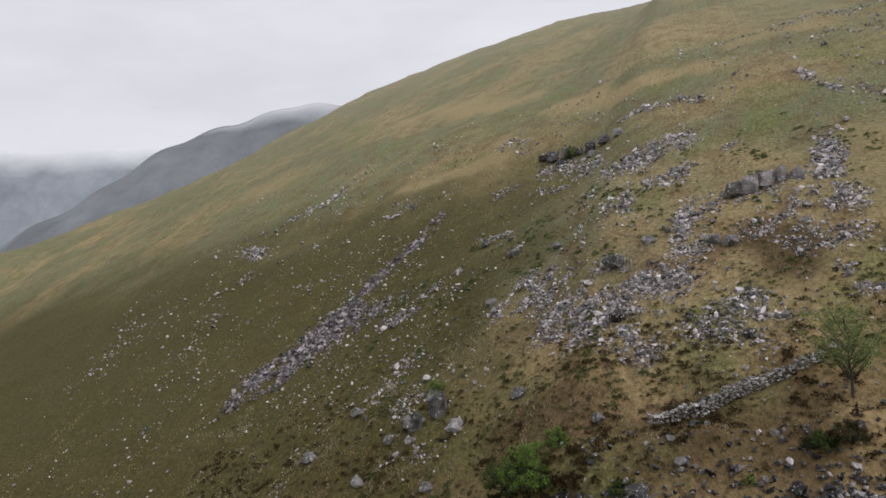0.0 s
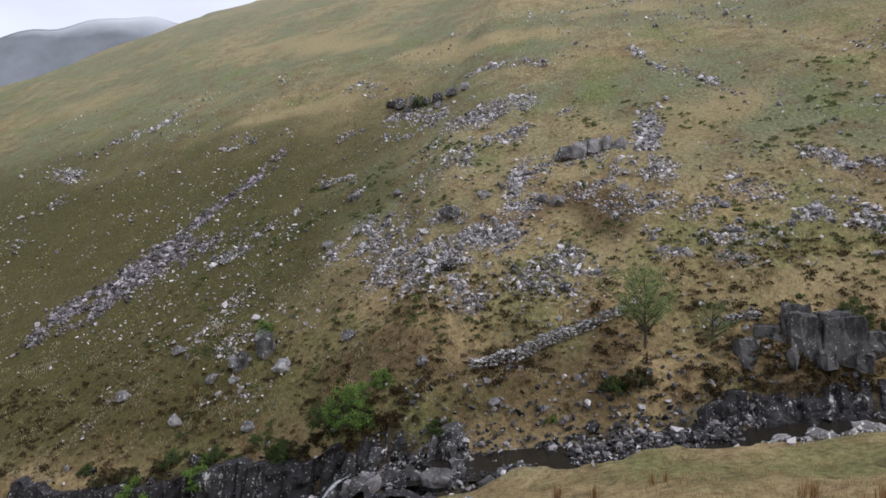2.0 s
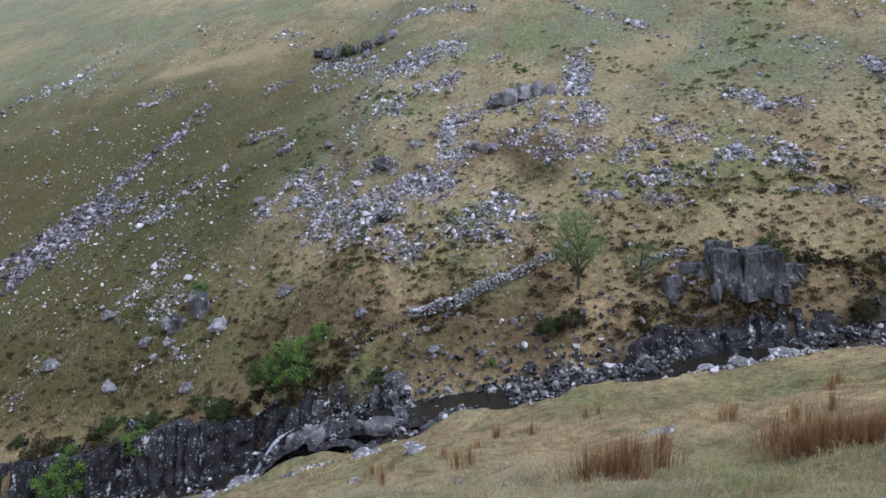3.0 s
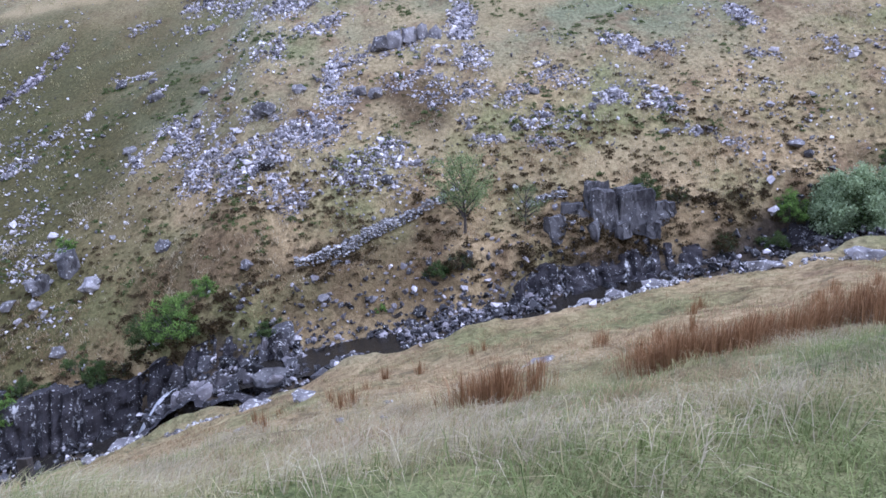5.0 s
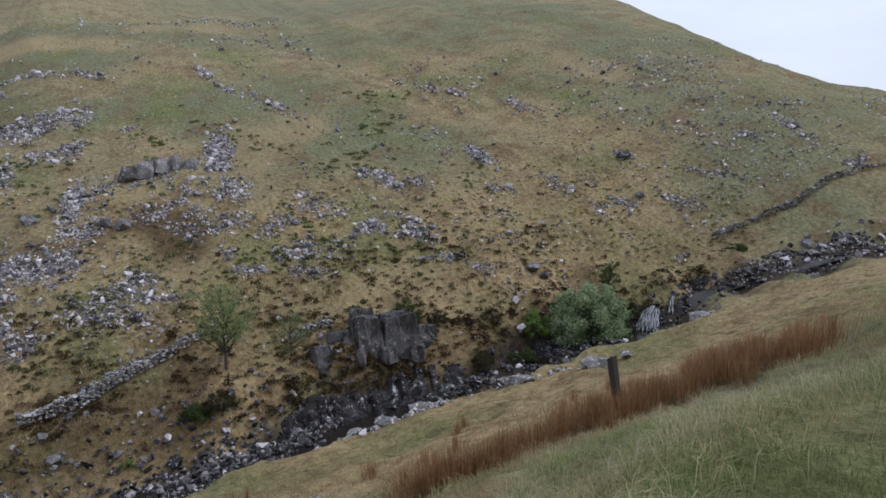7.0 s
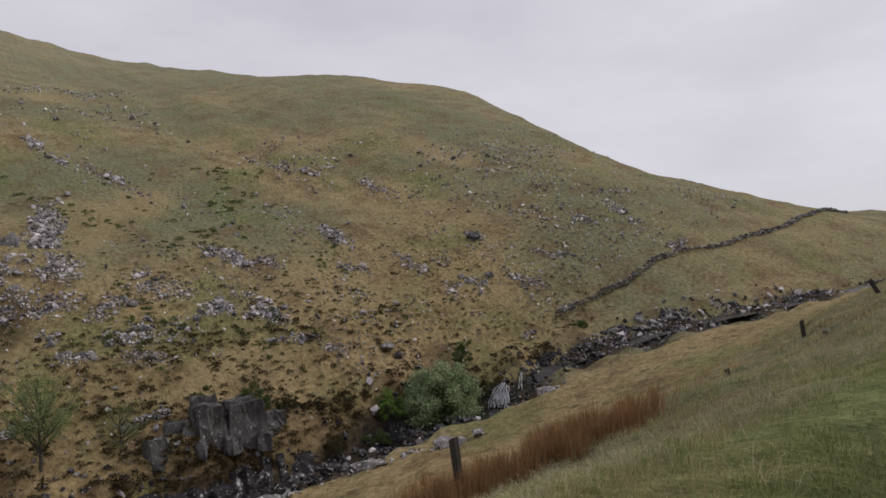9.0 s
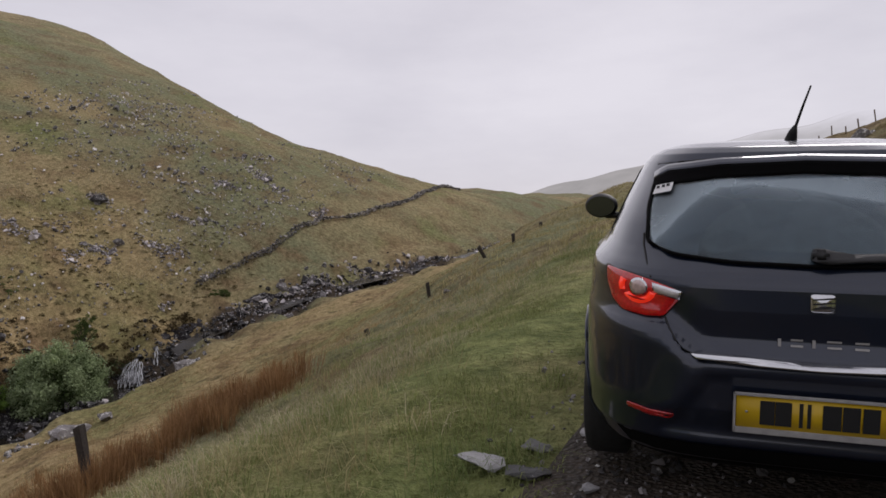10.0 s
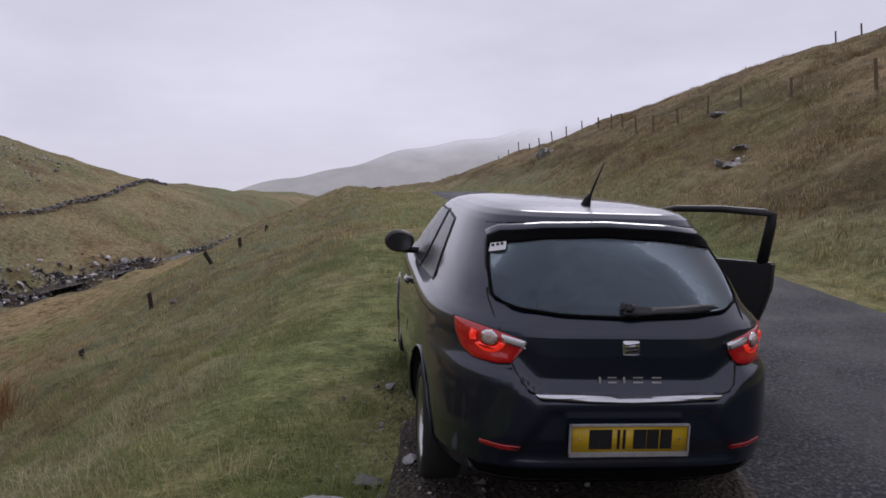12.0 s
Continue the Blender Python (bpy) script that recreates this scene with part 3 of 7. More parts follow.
def scree(x1, y1, x2, y2, wide, deep, density, mat=None):
    """A patch of loose angular stones on the far slope, along a line; wide along the valley, deep up the slope."""
    rng = SCREE_RNG
    far = max(38.0, (math.hypot(x1, y1) + math.hypot(x2, y2)) / 2)
    grow = (far / 48) ** 0.55
    area = (math.hypot(x2 - x1, y2 - y1) + 2 * wide) * 2 * deep
    count = int(area * density * 52 / grow ** 2) + 8
    t = rng.uniform(-0.04, 1.04, count)
    r, a = np.sqrt(rng.random(count)) * rng.uniform(0.75, 1.3, count), rng.uniform(0, 6.283, count)
    x = x1 + (x2 - x1) * t + deep * r * np.cos(a)
    y = y1 + (y2 - y1) * t + wide * r * np.sin(a)
    ragged = 0.55 * wave(x, y, 1.9, 35) + 0.6 * wave(x, y, 0.8, 36)
    keep = rng.random(count) < np.clip(0.60 + 1.3 * ragged - 0.45 * (r - 0.7), 0.03, 1)
    size = grow * np.minimum(0.9, 0.085 + 0.10 * rng.random(count) + 0.062 * rng.exponential(1.0, count) ** 1.4)
    places = np.stack([x, y, size], -1)[keep]
    stone_heap("scree_patch", places, mat or M_SCREE, "loose grey angular scree stones lying on grass", "scree", int(rng.integers(0, 9999)), sink=0.12)


scree(-55.1, -47.4, -57.3, -42.6, 1.8, 3.4, 1.70, M_SCREE_DARK)
scree(-58.3, -43.3, -61.8, -38.6, 2.3, 4.6, 2.04, M_SCREE_DARK)
scree(-61.5, -38.4, -62.2, -34.9, 1.4, 2.9, 1.53, M_SCREE_DARK)
scree(-67.0, -38.9, -72.9, -37.4, 0.9, 2.0, 1.53, M_SCREE_DARK)
scree(-72.9, -37.4, -79.9, -33.4, 0.8, 2.4, 1.36, M_SCREE_DARK)
scree(-58.4, -32.4, -58.7, -29.3, 0.7, 1.3, 0.8)
scree(-60.9, -29.6, -64.4, -25.8, 0.5, 1.2, 0.6)
scree(-86.0, -44.2, -85.4, -39.9, 0.7, 2.0, 0.4)
scree(-98.9, -70.7, -109.3, -63.2, 1.0, 3.1, 0.35)
scree(-93.1, -76.0, -89.2, -68.6, 0.9, 2.4, 0.7)
scree(-81.8, -67.1, -80.9, -63.6, 0.7, 2.0, 0.3)
scree(-48.9, -28.3, -51.4, -26.6, 1.3, 2.4, 0.5)
scree(-46.3, -25.3, -46.6, -23.1, 1.1, 1.7, 0.5)
scree(-41.1, -34.3, -44.2, -31.8, 1.0, 1.2, 0.18)
scree(-41.8, -24.4, -40.6, -20.6, 0.7, 0.9, 0.25)
scree(-52.9, -19.3, -54.0, -15.2, 0.9, 1.6, 0.8)
scree(-56.2, -17.7, -53.4, -13.1, 1.1, 2.3, 0.9)
scree(-50.1, -14.3, -43.6, -8.0, 1.5, 2.7, 1.1)
scree(-43.7, -11.1, -42.2, -8.5, 0.7, 1.0, 0.9)
scree(-49.7, -9.7, -45.2, -5.8, 1.7, 2.9, 1.2)
scree(-43.0, -7.5, -41.4, -5.1, 1.1, 1.7, 1.1)
scree(-42.9, -3.0, -41.9, 1.3, 1.5, 2.3, 0.8)
scree(-44.6, -1.2, -43.4, 1.0, 1.0, 1.5, 0.8)
scree(-45.5, -5.8, -47.5, -3.2, 1.2, 1.9, 1.0)
scree(-48.1, -5.3, -51.2, -2.0, 1.0, 1.7, 1.0)
scree(-51.0, -3.8, -55.9, -3.5, 0.8, 1.5, 0.9)
scree(-59.2, -10.3, -59.1, -7.9, 0.8, 1.6, 0.9)
scree(-63.0, -20.1, -63.0, -19.0, 0.5, 1.2, 0.7)
scree(-70.6, -25.4, -68.2, -21.0, 0.4, 0.8, 0.5)
scree(-97.3, -30.1, -93.2, -24.5, 0.7, 2.6, 0.7)
scree(-83.3, -20.7, -77.4, -12.7, 1.0, 3.1, 0.7)
scree(-73.5, -13.4, -67.8, -7.3, 0.7, 1.9, 0.6)
scree(-68.8, -9.1, -71.4, -3.0, 1.0, 2.7, 1.0)
scree(-62.4, -6.9, -63.0, -2.2, 0.8, 1.9, 0.8)
scree(-86.0, -11.0, -82.4, -1.2, 0.6, 1.9, 0.5)
scree(-80.9, -26.9, -82.5, -24.1, 0.5, 1.6, 0.7)
scree(-77.1, -20.0, -74.6, -16.2, 0.5, 1.6, 0.5)
scree(-56.2, -3.1, -57.2, 3.4, 1.0, 2.2, 0.7)
scree(-52.2, 1.0, -52.3, 4.8, 1.1, 2.1, 1.1)
scree(-52.3, 4.8, -52.3, 7.7, 1.1, 2.0, 1.0)
scree(-55.3, 6.0, -61.6, 7.9, 1.2, 2.7, 1.1)
scree(-48.7, 4.4, -48.7, 7.2, 0.9, 1.5, 1.0)
scree(-49.9, 2.5, -47.4, 4.3, 0.7, 1.0, 0.4)
scree(-46.4, 8.3, -51.0, 12.1, 0.7, 1.1, 0.8)
scree(-49.2, 11.3, -47.9, 14.0, 0.9, 1.5, 1.0)
scree(-44.6, 9.0, -44.0, 13.4, 0.8, 1.2, 1.0)
scree(-42.2, 9.1, -41.6, 11.2, 0.5, 0.7, 1.2)
scree(-43.2, 5.8, -42.9, 7.5, 0.4, 0.6, 0.9)
scree(-45.4, 14.7, -46.0, 17.0, 0.5, 0.8, 0.8)
scree(-44.7, 16.7, -44.6, 19.7, 0.9, 1.2, 1.0)
scree(-52.5, 18.5, -50.2, 19.6, 0.6, 1.0, 1.1)
scree(-50.8, 19.7, -49.9, 21.6, 0.5, 0.7, 0.7)
scree(-41.8, 18.9, -41.2, 20.7, 0.5, 0.5, 0.7)
scree(-45.7, 5.2, -44.8, 6.2, 0.4, 0.6, 0.6)
scree(-80.7, 8.3, -72.8, 10.3, 0.6, 1.5, 0.7)
scree(-72.9, 12.0, -69.3, 14.6, 0.5, 1.1, 0.5)
scree(-66.8, 0.1, -67.2, 1.2, 0.5, 1.1, 0.6)
scree(-73.2, 10.3, -62.8, 18.5, 1.5, 4.2, 0.05)
scree(-72.6, 28.8, -64.3, 31.5, 0.9, 1.5, 0.25)
scree(-52.2, 17.2, -51.0, 19.2, 0.7, 1.3, 1.2)
scree(-51.0, 19.2, -49.8, 22.1, 0.5, 1.1, 0.7)
scree(-45.5, 17.5, -44.5, 19.7, 0.9, 1.5, 1.1)
scree(-45.6, 14.9, -45.7, 17.6, 0.5, 0.8, 0.6)
scree(-40.9, 20.6, -40.1, 22.2, 0.4, 0.4, 1.0)
scree(-42.0, 19.0, -41.5, 20.0, 0.3, 0.4, 0.8)
scree(-54.3, 28.5, -51.4, 28.7, 0.8, 1.6, 1.0)
scree(-49.0, 27.1, -47.6, 28.5, 0.6, 0.9, 0.6)
scree(-45.5, 25.4, -44.9, 27.1, 0.4, 0.8, 0.3)
scree(-47.5, 31.7, -45.0, 32.5, 0.6, 0.9, 0.5)
scree(-45.4, 34.4, -46.3, 36.3, 0.5, 0.9, 0.4)
scree(-42.2, 33.2, -41.8, 36.1, 0.8, 1.3, 1.2)
scree(-41.5, 38.6, -40.2, 39.2, 0.5, 0.6, 0.8)
scree(-39.9, 38.6, -38.6, 40.7, 0.4, 0.6, 0.7)
scree(-49.4, 37.1, -48.9, 38.3, 0.4, 0.8, 0.8)
scree(-47.6, 39.4, -46.8, 40.3, 0.5, 0.8, 1.0)
scree(-45.9, 39.6, -44.2, 41.5, 0.5, 0.8, 0.5)
scree(-42.3, 42.4, -40.4, 44.2, 0.5, 0.8, 0.5)
scree(-41.2, 42.5, -40.4, 44.8, 0.4, 0.8, 0.3)
scree(-43.7, 49.7, -42.3, 51.0, 0.5, 0.8, 0.8)
scree(-44.0, 55.1, -40.7, 54.3, 0.9, 1.9, 0.7)
scree(-45.8, 55.1, -44.9, 59.4, 0.5, 1.6, 0.2)
scree(-68.7, 30.9, -65.0, 33.5, 0.5, 1.1, 0.6)
scree(-62.8, 37.4, -57.5, 38.1, 1.0, 2.3, 0.15)
scree(-36.5, 39.5, -35.9, 41.0, 0.3, 0.3, 0.8)
scree(-36.7, 35.0, -36.4, 36.5, 0.3, 0.3, 0.8)
scree(-31.9, 43.2, -31.0, 44.3, 0.4, 0.3, 0.7)
scree(-30.9, 44.7, -29.9, 45.6, 0.4, 0.5, 0.7)
scree(-35.8, 53.5, -36.5, 55.9, 0.5, 0.8, 0.5)
scree(-39.5, 33.0, -38.5, 34.2, 0.3, 0.4, 0.3)
scree(-43.2, 6.3, -42.6, 7.6, 0.4, 0.5, 0.6)
scree(-29.9, 49.5, -27.6, 51.0, 0.5, 0.7, 0.5)
scree(-31.9, 43.6, -29.9, 46.2, 0.3, 0.4, 0.4)
scree(-69.4, 30.5, -65.8, 32.9, 0.6, 1.1, 0.25)
scree(-63.4, 36.6, -59.7, 37.6, 0.5, 1.1, 0.3)


def scattered():
    """Single stones strewn over the far slope, thicker in drifts."""
    rnd = random.Random(5)
    places = []
    while len(places) < 8000:
        x, y = rnd.uniform(-135, -37), rnd.uniform(-95, 75)
        u = x - float(stream_x(y))
        if u > -4 or u < -82 or (y > 25 and u < -45):
            continue
        k = float(wave(x, y, 9, 31)) * 0.6 + float(wave(x, y, 3, 32)) * 0.4
        if rnd.random() < max(0.03, k + 0.08) * (1.0 if u > -38 else 0.35) * (1.8 if y > 12 else 0.8):
            grow = max(1.0, (abs(x) / 45)) ** 0.5
            places.append((x, y, grow * min(0.8, 0.09 + 0.10 * rnd.random() + 0.09 * rnd.expovariate(1.0))))
    stone_heap("scattered_stones", places, M_STREWN, "small pale stones strewn over the grassy hillside", "stones", 8)


scattered()


def rock_mesh(size, seed, squash=(1, 1, 0.7), detail=2, jag=0.22, mat=None):
    """A weathered boulder: a faceted block cut by planes, then roughened."""
    rnd = random.Random(seed)
    bm = bmesh.new()
    for _ in range(16):
        v = Vector((rnd.gauss(0, 1), rnd.gauss(0, 1), rnd.gauss(0, 1))).normalized() * rnd.uniform(0.8, 1.0)
        bm.verts.new((v.x * 0.5 * size * squash[0], v.y * 0.5 * size * squash[1], v.z * 0.5 * size * squash[2]))
    bmesh.ops.convex_hull(bm, input=bm.verts[:])
    bmesh.ops.delete(bm, geom=[v for v in bm.verts if not v.link_faces], context="VERTS")
    bmesh.ops.triangulate(bm, faces=bm.faces[:])
    bmesh.ops.subdivide_edges(bm, edges=bm.edges[:], cuts=detail, use_grid_fill=True)
    off = Vector((seed * 1.7, seed * 0.3, 0))
    for v in bm.verts:
        n = noise.noise_vector(v.co * (2.6 / size) + off) * jag * 0.35 * size
        n += noise.noise_vector(v.co * (7.0 / size) + off) * jag * 0.12 * size
        v.co += n
    return bm


BOULDER_SEED = [100]


def boulder(x, y, size, mat=None, label="grey lichened boulder lying on the hillside", sink=0.2, squash=(1, 1, 0.75)):
    BOULDER_SEED[0] += 1
    mesh = bpy.data.meshes.new("boulder")
    bm = rock_mesh(size * 1.15, BOULDER_SEED[0], squash)
    bm.to_mesh(mesh)
    bm.free()
    ob = new("boulder", finish(mesh, mat or M_CRAG))
    ob.matrix_world = pose(x, y, float(rough_land(x, y)) + size * (0.36 - sink), 0, 0, BOULDER_SEED[0] * 47 % 360)
    return tagged(ob, label, "boulder", "boulders")


boulder(-46.8, -29.2, 1.23)
boulder(-55.2, -19.8, 1.18)
boulder(-50.6, -8.5, 1.82)
boulder(-52.2, -6.0, 1.15)
boulder(-44.4, -7.7, 1.30)
boulder(-37.3, -8.2, 0.87)
boulder(-42.4, -18.9, 1.21)
boulder(-43.0, -14.4, 1.01)
boulder(-40.7, -26.1, 1.10)
boulder(-43.4, -31.9, 1.21)
boulder(-46.7, -4.4, 0.87)
boulder(-51.0, -1.4, 1.12)
boulder(-47.4, 10.7, 0.82)
boulder(-41.1, 0.0, 0.85)
boulder(-43.8, -22.8, 1.71)
boulder(-42.2, -22.5, 0.91)
boulder(-38.7, -20.0, 1.08)
boulder(-43.0, -24.5, 1.03)
boulder(-59.7, -14.6, 1.03)
boulder(-68.2, -24.2, 1.33)
boulder(-66.2, -20.7, 0.93)
boulder(-45.9, -21.8, 1.57)
boulder(-35.7, 9.3, 0.96)
boulder(-39.5, 25.3, 1.03)
boulder(-38.9, 25.8, 0.71)
boulder(-44.5, 5.5, 0.76)
boulder(-42.8, 25.4, 0.67)
boulder(-55.4, 13.3, 0.48)
boulder(-44.7, 14.1, 0.79)
boulder(-41.8, 17.8, 0.69)
boulder(-43.2, -14.6, 1.17)
boulder(-42.3, -19.0, 1.45)
boulder(-34.5, -3.8, 0.74)
boulder(-34.2, -1.2, 0.61)
boulder(-50.2, -0.3, 1.27)
boulder(-61.9, -19.2, 1.30)
boulder(-42.1, 37.1, 1.03)
boulder(-47.0, 39.5, 1.24)
boulder(-31.9, 43.0, 0.90)
boulder(-32.3, 40.4, 0.78)


def slab_rock(w, d, h, seed, jag=1.0):
    """An upright block of bedrock: a hull of points in a box, split and roughened."""
    rnd = random.Random(seed)
    bm = bmesh.new()
    for _ in range(22):
        x, y, z = rnd.uniform(-1, 1), rnd.uniform(-1, 1), rnd.random()
        m = max(abs(x), abs(y))
        x, y = x / m * rnd.uniform(0.72, 1.0), y / m * rnd.uniform(0.72, 1.0)
        k = 1 - 0.42 * z * rnd.uniform(0.4, 1.3)
        bm.verts.new((x * w / 2 * k, y * d / 2 * k, z * h))
    bmesh.ops.convex_hull(bm, input=bm.verts[:])
    bmesh.ops.delete(bm, geom=[v for v in bm.verts if not v.link_faces], context="VERTS")
    bmesh.ops.triangulate(bm, faces=bm.faces[:])
    bmesh.ops.subdivide_edges(bm, edges=bm.edges[:], cuts=2, use_grid_fill=True)
    off = Vector((seed * 1.37, 0, seed * 0.61))
    for v in bm.verts:
        v.co += noise.noise_vector(v.co * 1.3 + off) * 0.20 * jag + noise.noise_vector(Vector((v.co.x * 3.5, v.co.y * 3.5, v.co.z * 1.3)) + off) * 0.12 * jag
    return bm


def crag(name, blocks, mat, label):
    """An outcrop: several great blocks standing together. blocks: x, y, z above the ground, width, depth, height, turn."""
    x0, y0 = blocks[0][0], blocks[0][1]
    top = empty(name, pose(x0, y0, float(land(x0, y0))))
    for n, (x, y, dz, w, d, h, turn) in enumerate(blocks):
        ob = part("block", slab_rock(w * 1.25, d * 1.2, h + 0.5, int(abs(x * 31 + y * 17)) + n, 0.62), mat, top, smooth=False)
        ob.matrix_world = pose(x, y, float(land(x, y)) - 0.6 + dz, 0, 0, turn)
    return tagged(top, label, "crag")


def dome_block(w, d, h, seed):
    """A great squared block of bedrock: a hull round broken corners, then roughened along its joints."""
    rnd = random.Random(seed * 7)
    bm = bmesh.new()
    for sx in (-1, 1):
        for sy in (-1, 1):
            for top in (0, 1):
                corner = (sx * w / 2 * (1 - 0.10 * top), sy * d / 2 * (1 - 0.12 * top), h * top * rnd.uniform(0.86, 1.0) - 0.5 * (1 - top))
                for axis in range(3):
                    p = list(corner)
                    p[axis] *= 1 - rnd.uniform(0.06, 0.42 if axis < 2 else 0.24)
                    bm.verts.new(p)
    bmesh.ops.convex_hull(bm, input=bm.verts[:])
    bmesh.ops.delete(bm, geom=[v for v in bm.verts if not v.link_faces], context="VERTS")
    bmesh.ops.triangulate(bm, faces=bm.faces[:])
    bmesh.ops.subdivide_edges(bm, edges=bm.edges[:], cuts=3, use_grid_fill=True)
    off = Vector((seed * 2.3, seed * 0.7, 0))
    for v in bm.verts:
        p = v.co
        v.co = p + noise.noise_vector(Vector((p.x * 2.6, p.y * 2.6, p.z * 0.8)) + off) * 0.19 + noise.noise_vector(p * 5.0 + off) * 0.085
    return bm


def great_crag():
    """The crag over the stream: two great upright slabs parted by a dark cleft, a cap block, low shoulders and rubble."""
    x0, y0 = -36.4, 13.2
    top = empty("crag", pose(x0, y0, float(land(x0, y0))))
    blocks = ((-36.1, 11.9, 1.5, 1.3, 2.25, 3, -2), (-36.15, 14.0, 2.2, 1.4, 2.05, -5, 6), (-36.9, 12.95, 1.2, 1.1, 1.6, 10, 0), (-36.9, 11.8, 1.5, 1.3, 2.5, -6, -3), (-37.2, 14.1, 2.2, 1.3, 2.15, 6, 6),
              (-36.3, 15.5, 1.5, 1.2, 1.35, 14, 10), (-36.8, 16.4, 1.3, 1.1, 0.95, -8, 0), (-36.1, 10.75, 1.1, 1.0, 1.0, 18, -6), (-36.8, 10.4, 1.4, 1.0, 1.5, -12, 0),
              (-35.3, 12.9, 0.8, 0.6, 0.4, 25, 0), (-35.2, 14.6, 0.9, 0.7, 0.35, -20, 0), (-35.4, 11.3, 0.7, 0.6, 0.45, 40, 0), (-35.6, 9.2, 1.2, 0.9, 1.0, 12, 4))
    for n, (x, y, w, d, h, turn, lean) in enumerate(blocks):
        ob = part("block", dome_block(d, w, h, n + 3), M_DOME, top, smooth=False)
        ob.matrix_world = pose(x, y, float(land(-35.6, y)) - 0.35, lean, -6, turn)
    return tagged(top, "broad grey crag of two upright slabs parted by a cleft", "crag")


great_crag()
crag("crag", [(-56.6, 0.2, 0.0, 1.2, 1.3, 1.0, 10), (-57.0, 1.4, 0.0, 1.2, 1.3, 1.2, -12), (-57.0, 2.6, 0.0, 1.2, 1.2, 1.3, 30), (-57.2, 3.7, 0.0, 1.2, 1.2, 1.1, 20), (-57.0, 4.9, 0.0, 1.1, 1.3, 0.9, -20)], M_CRAG, "dark broken outcrop halfway up the slope")
crag("crag", [(-87.4, -21.6, 0.0, 1.3, 1.3, 0.7, 10), (-86.1, -19.9, 0.0, 1.5, 1.6, 1.0, 40), (-84.6, -17.9, 0.1, 1.4, 1.3, 1.1, -12), (-84.0, -16.2, 0.0, 1.2, 1.5, 0.7, 62), (-82.9, -14.6, 0.0, 1.5, 1.4, 1.1, 20), (-81.9, -12.7, 0.0, 1.2, 1.6, 0.8, -30), (-80.6, -11.0, 0.0, 1.3, 1.2, 0.6, 15), (-83.6, -18.4, -0.1, 1.1, 0.9, 0.6, 33), (-81.3, -14.3, -0.1, 0.9, 1.2, 0.5, 75)], M_CRAG, "low dark broken crag under the upper slope")
crag("crag", [(-43.6, -22.6, 0.0, 1.2, 1.2, 1.5, 10), (-44.6, -21.2, 0.0, 1.3, 1.1, 1.6, 50)], M_DOME, "knobbly grey outcrop among grass and ferns")


def rock_face(y0, y1, side, height, label, seed, fade=2.0):
    """The rock along the stream: one steep ribbed wall from the bed to the rim, with broken blocks at its foot."""
    ys = np.arange(y0, y1, 0.13)
    rows = 15
    cell = np.floor(ys / 0.55 + 1.6 * wave(ys, ys * 0, 1.3, seed))
    jut = np.sin(cell * 91.7 + seed) * 0.20 + wave(ys, ys * 0 + 4, 2.6, seed + 1) * 0.45 + wave(ys, ys * 0 + 9, 0.5, seed + 5) * 0.14
    end = smoothstep(y0, y0 + fade, ys) * smoothstep(y1, y1 - fade, ys)
    tall = (height + 0.34 * height * wave(ys, ys * 0, 3.1, seed + 2) + 0.20 * wave(ys, ys * 0, 0.8, seed + 6) + 0.20 * np.sin(cell * 37.3)) * (0.15 + 0.85 * end)
    c, z0 = stream_x(ys), stream_z(ys)
    verts, faces = [], []
    for k in range(rows + 2):
        f = min(1.0, k / rows)
        out = 1.75 + 0.85 * f + 0.28 * np.floor(f * 3 + 0.5 * np.sin(cell * 17.1)) / 3 + jut * (1.1 - 0.4 * f)
        out = out + 0.16 * wave(ys * 3, f * 6 + ys * 0, 1.0, seed + 3) + 0.10 * wave(ys, f * 2.2 + ys * 0, 0.45, seed + 7)
        z = z0 - 0.5 + (tall + 0.5) * f
        if k > rows:
            out = out + 0.75
            z = z + 0.05
        verts += np.stack([c + side * out, ys, z], -1).tolist()
    n = len(ys)
    for k in range(rows + 1):
        for i in range(n - 1):
            p = k * n + i
            faces.append((p, p + 1, p + n + 1, p + n) if side > 0 else (p, p + n, p + n + 1, p + 1))
    top = tagged(new("rock_face", mesh_from("rock_face", verts, faces, M_FACE)), label, "rock face", kind="structure")
    rnd = random.Random(seed)
    y = y0 + fade * 0.5
    while height > 0.5 and y < y1 - fade * 0.5:
        w = rnd.uniform(0.5, 1.3)
        bm = slab_rock(1.1, w * 1.5, rnd.uniform(0.3, 0.85), int(y * 13) + seed, 0.7)
        ob = part("rib", bm, M_FACE if rnd.random() < 0.5 else M_WET, top, smooth=False)
        ob.matrix_world = pose(float(stream_x(y)) + side * rnd.uniform(1.5, 2.1), y, float(stream_z(y)) - 0.3, rnd.uniform(-5, 5), rnd.uniform(-5, 5) - side * 6, rnd.uniform(-18, 18))
        y += w * rnd.uniform(0.8, 1.6)
    return top


rock_face(-38, -11, -1, 3.1, "dark wet ribbed rock face of the far stream bank", 61)
rock_face(-13, -5, -1, 1.7, "dark broken rock step beside the falls", 65)
rock_face(5.0, 30.5, -1, 1.2, "dark wet rock face under the great crag streaked with white", 64, 3.5)
rock_face(-24, -6, 1, 0.7, "dark rock edge of the near stream bank", 62)
rock_face(30, 53, -1, 0.4, "low dark rock ledges beside the upper stream", 63)


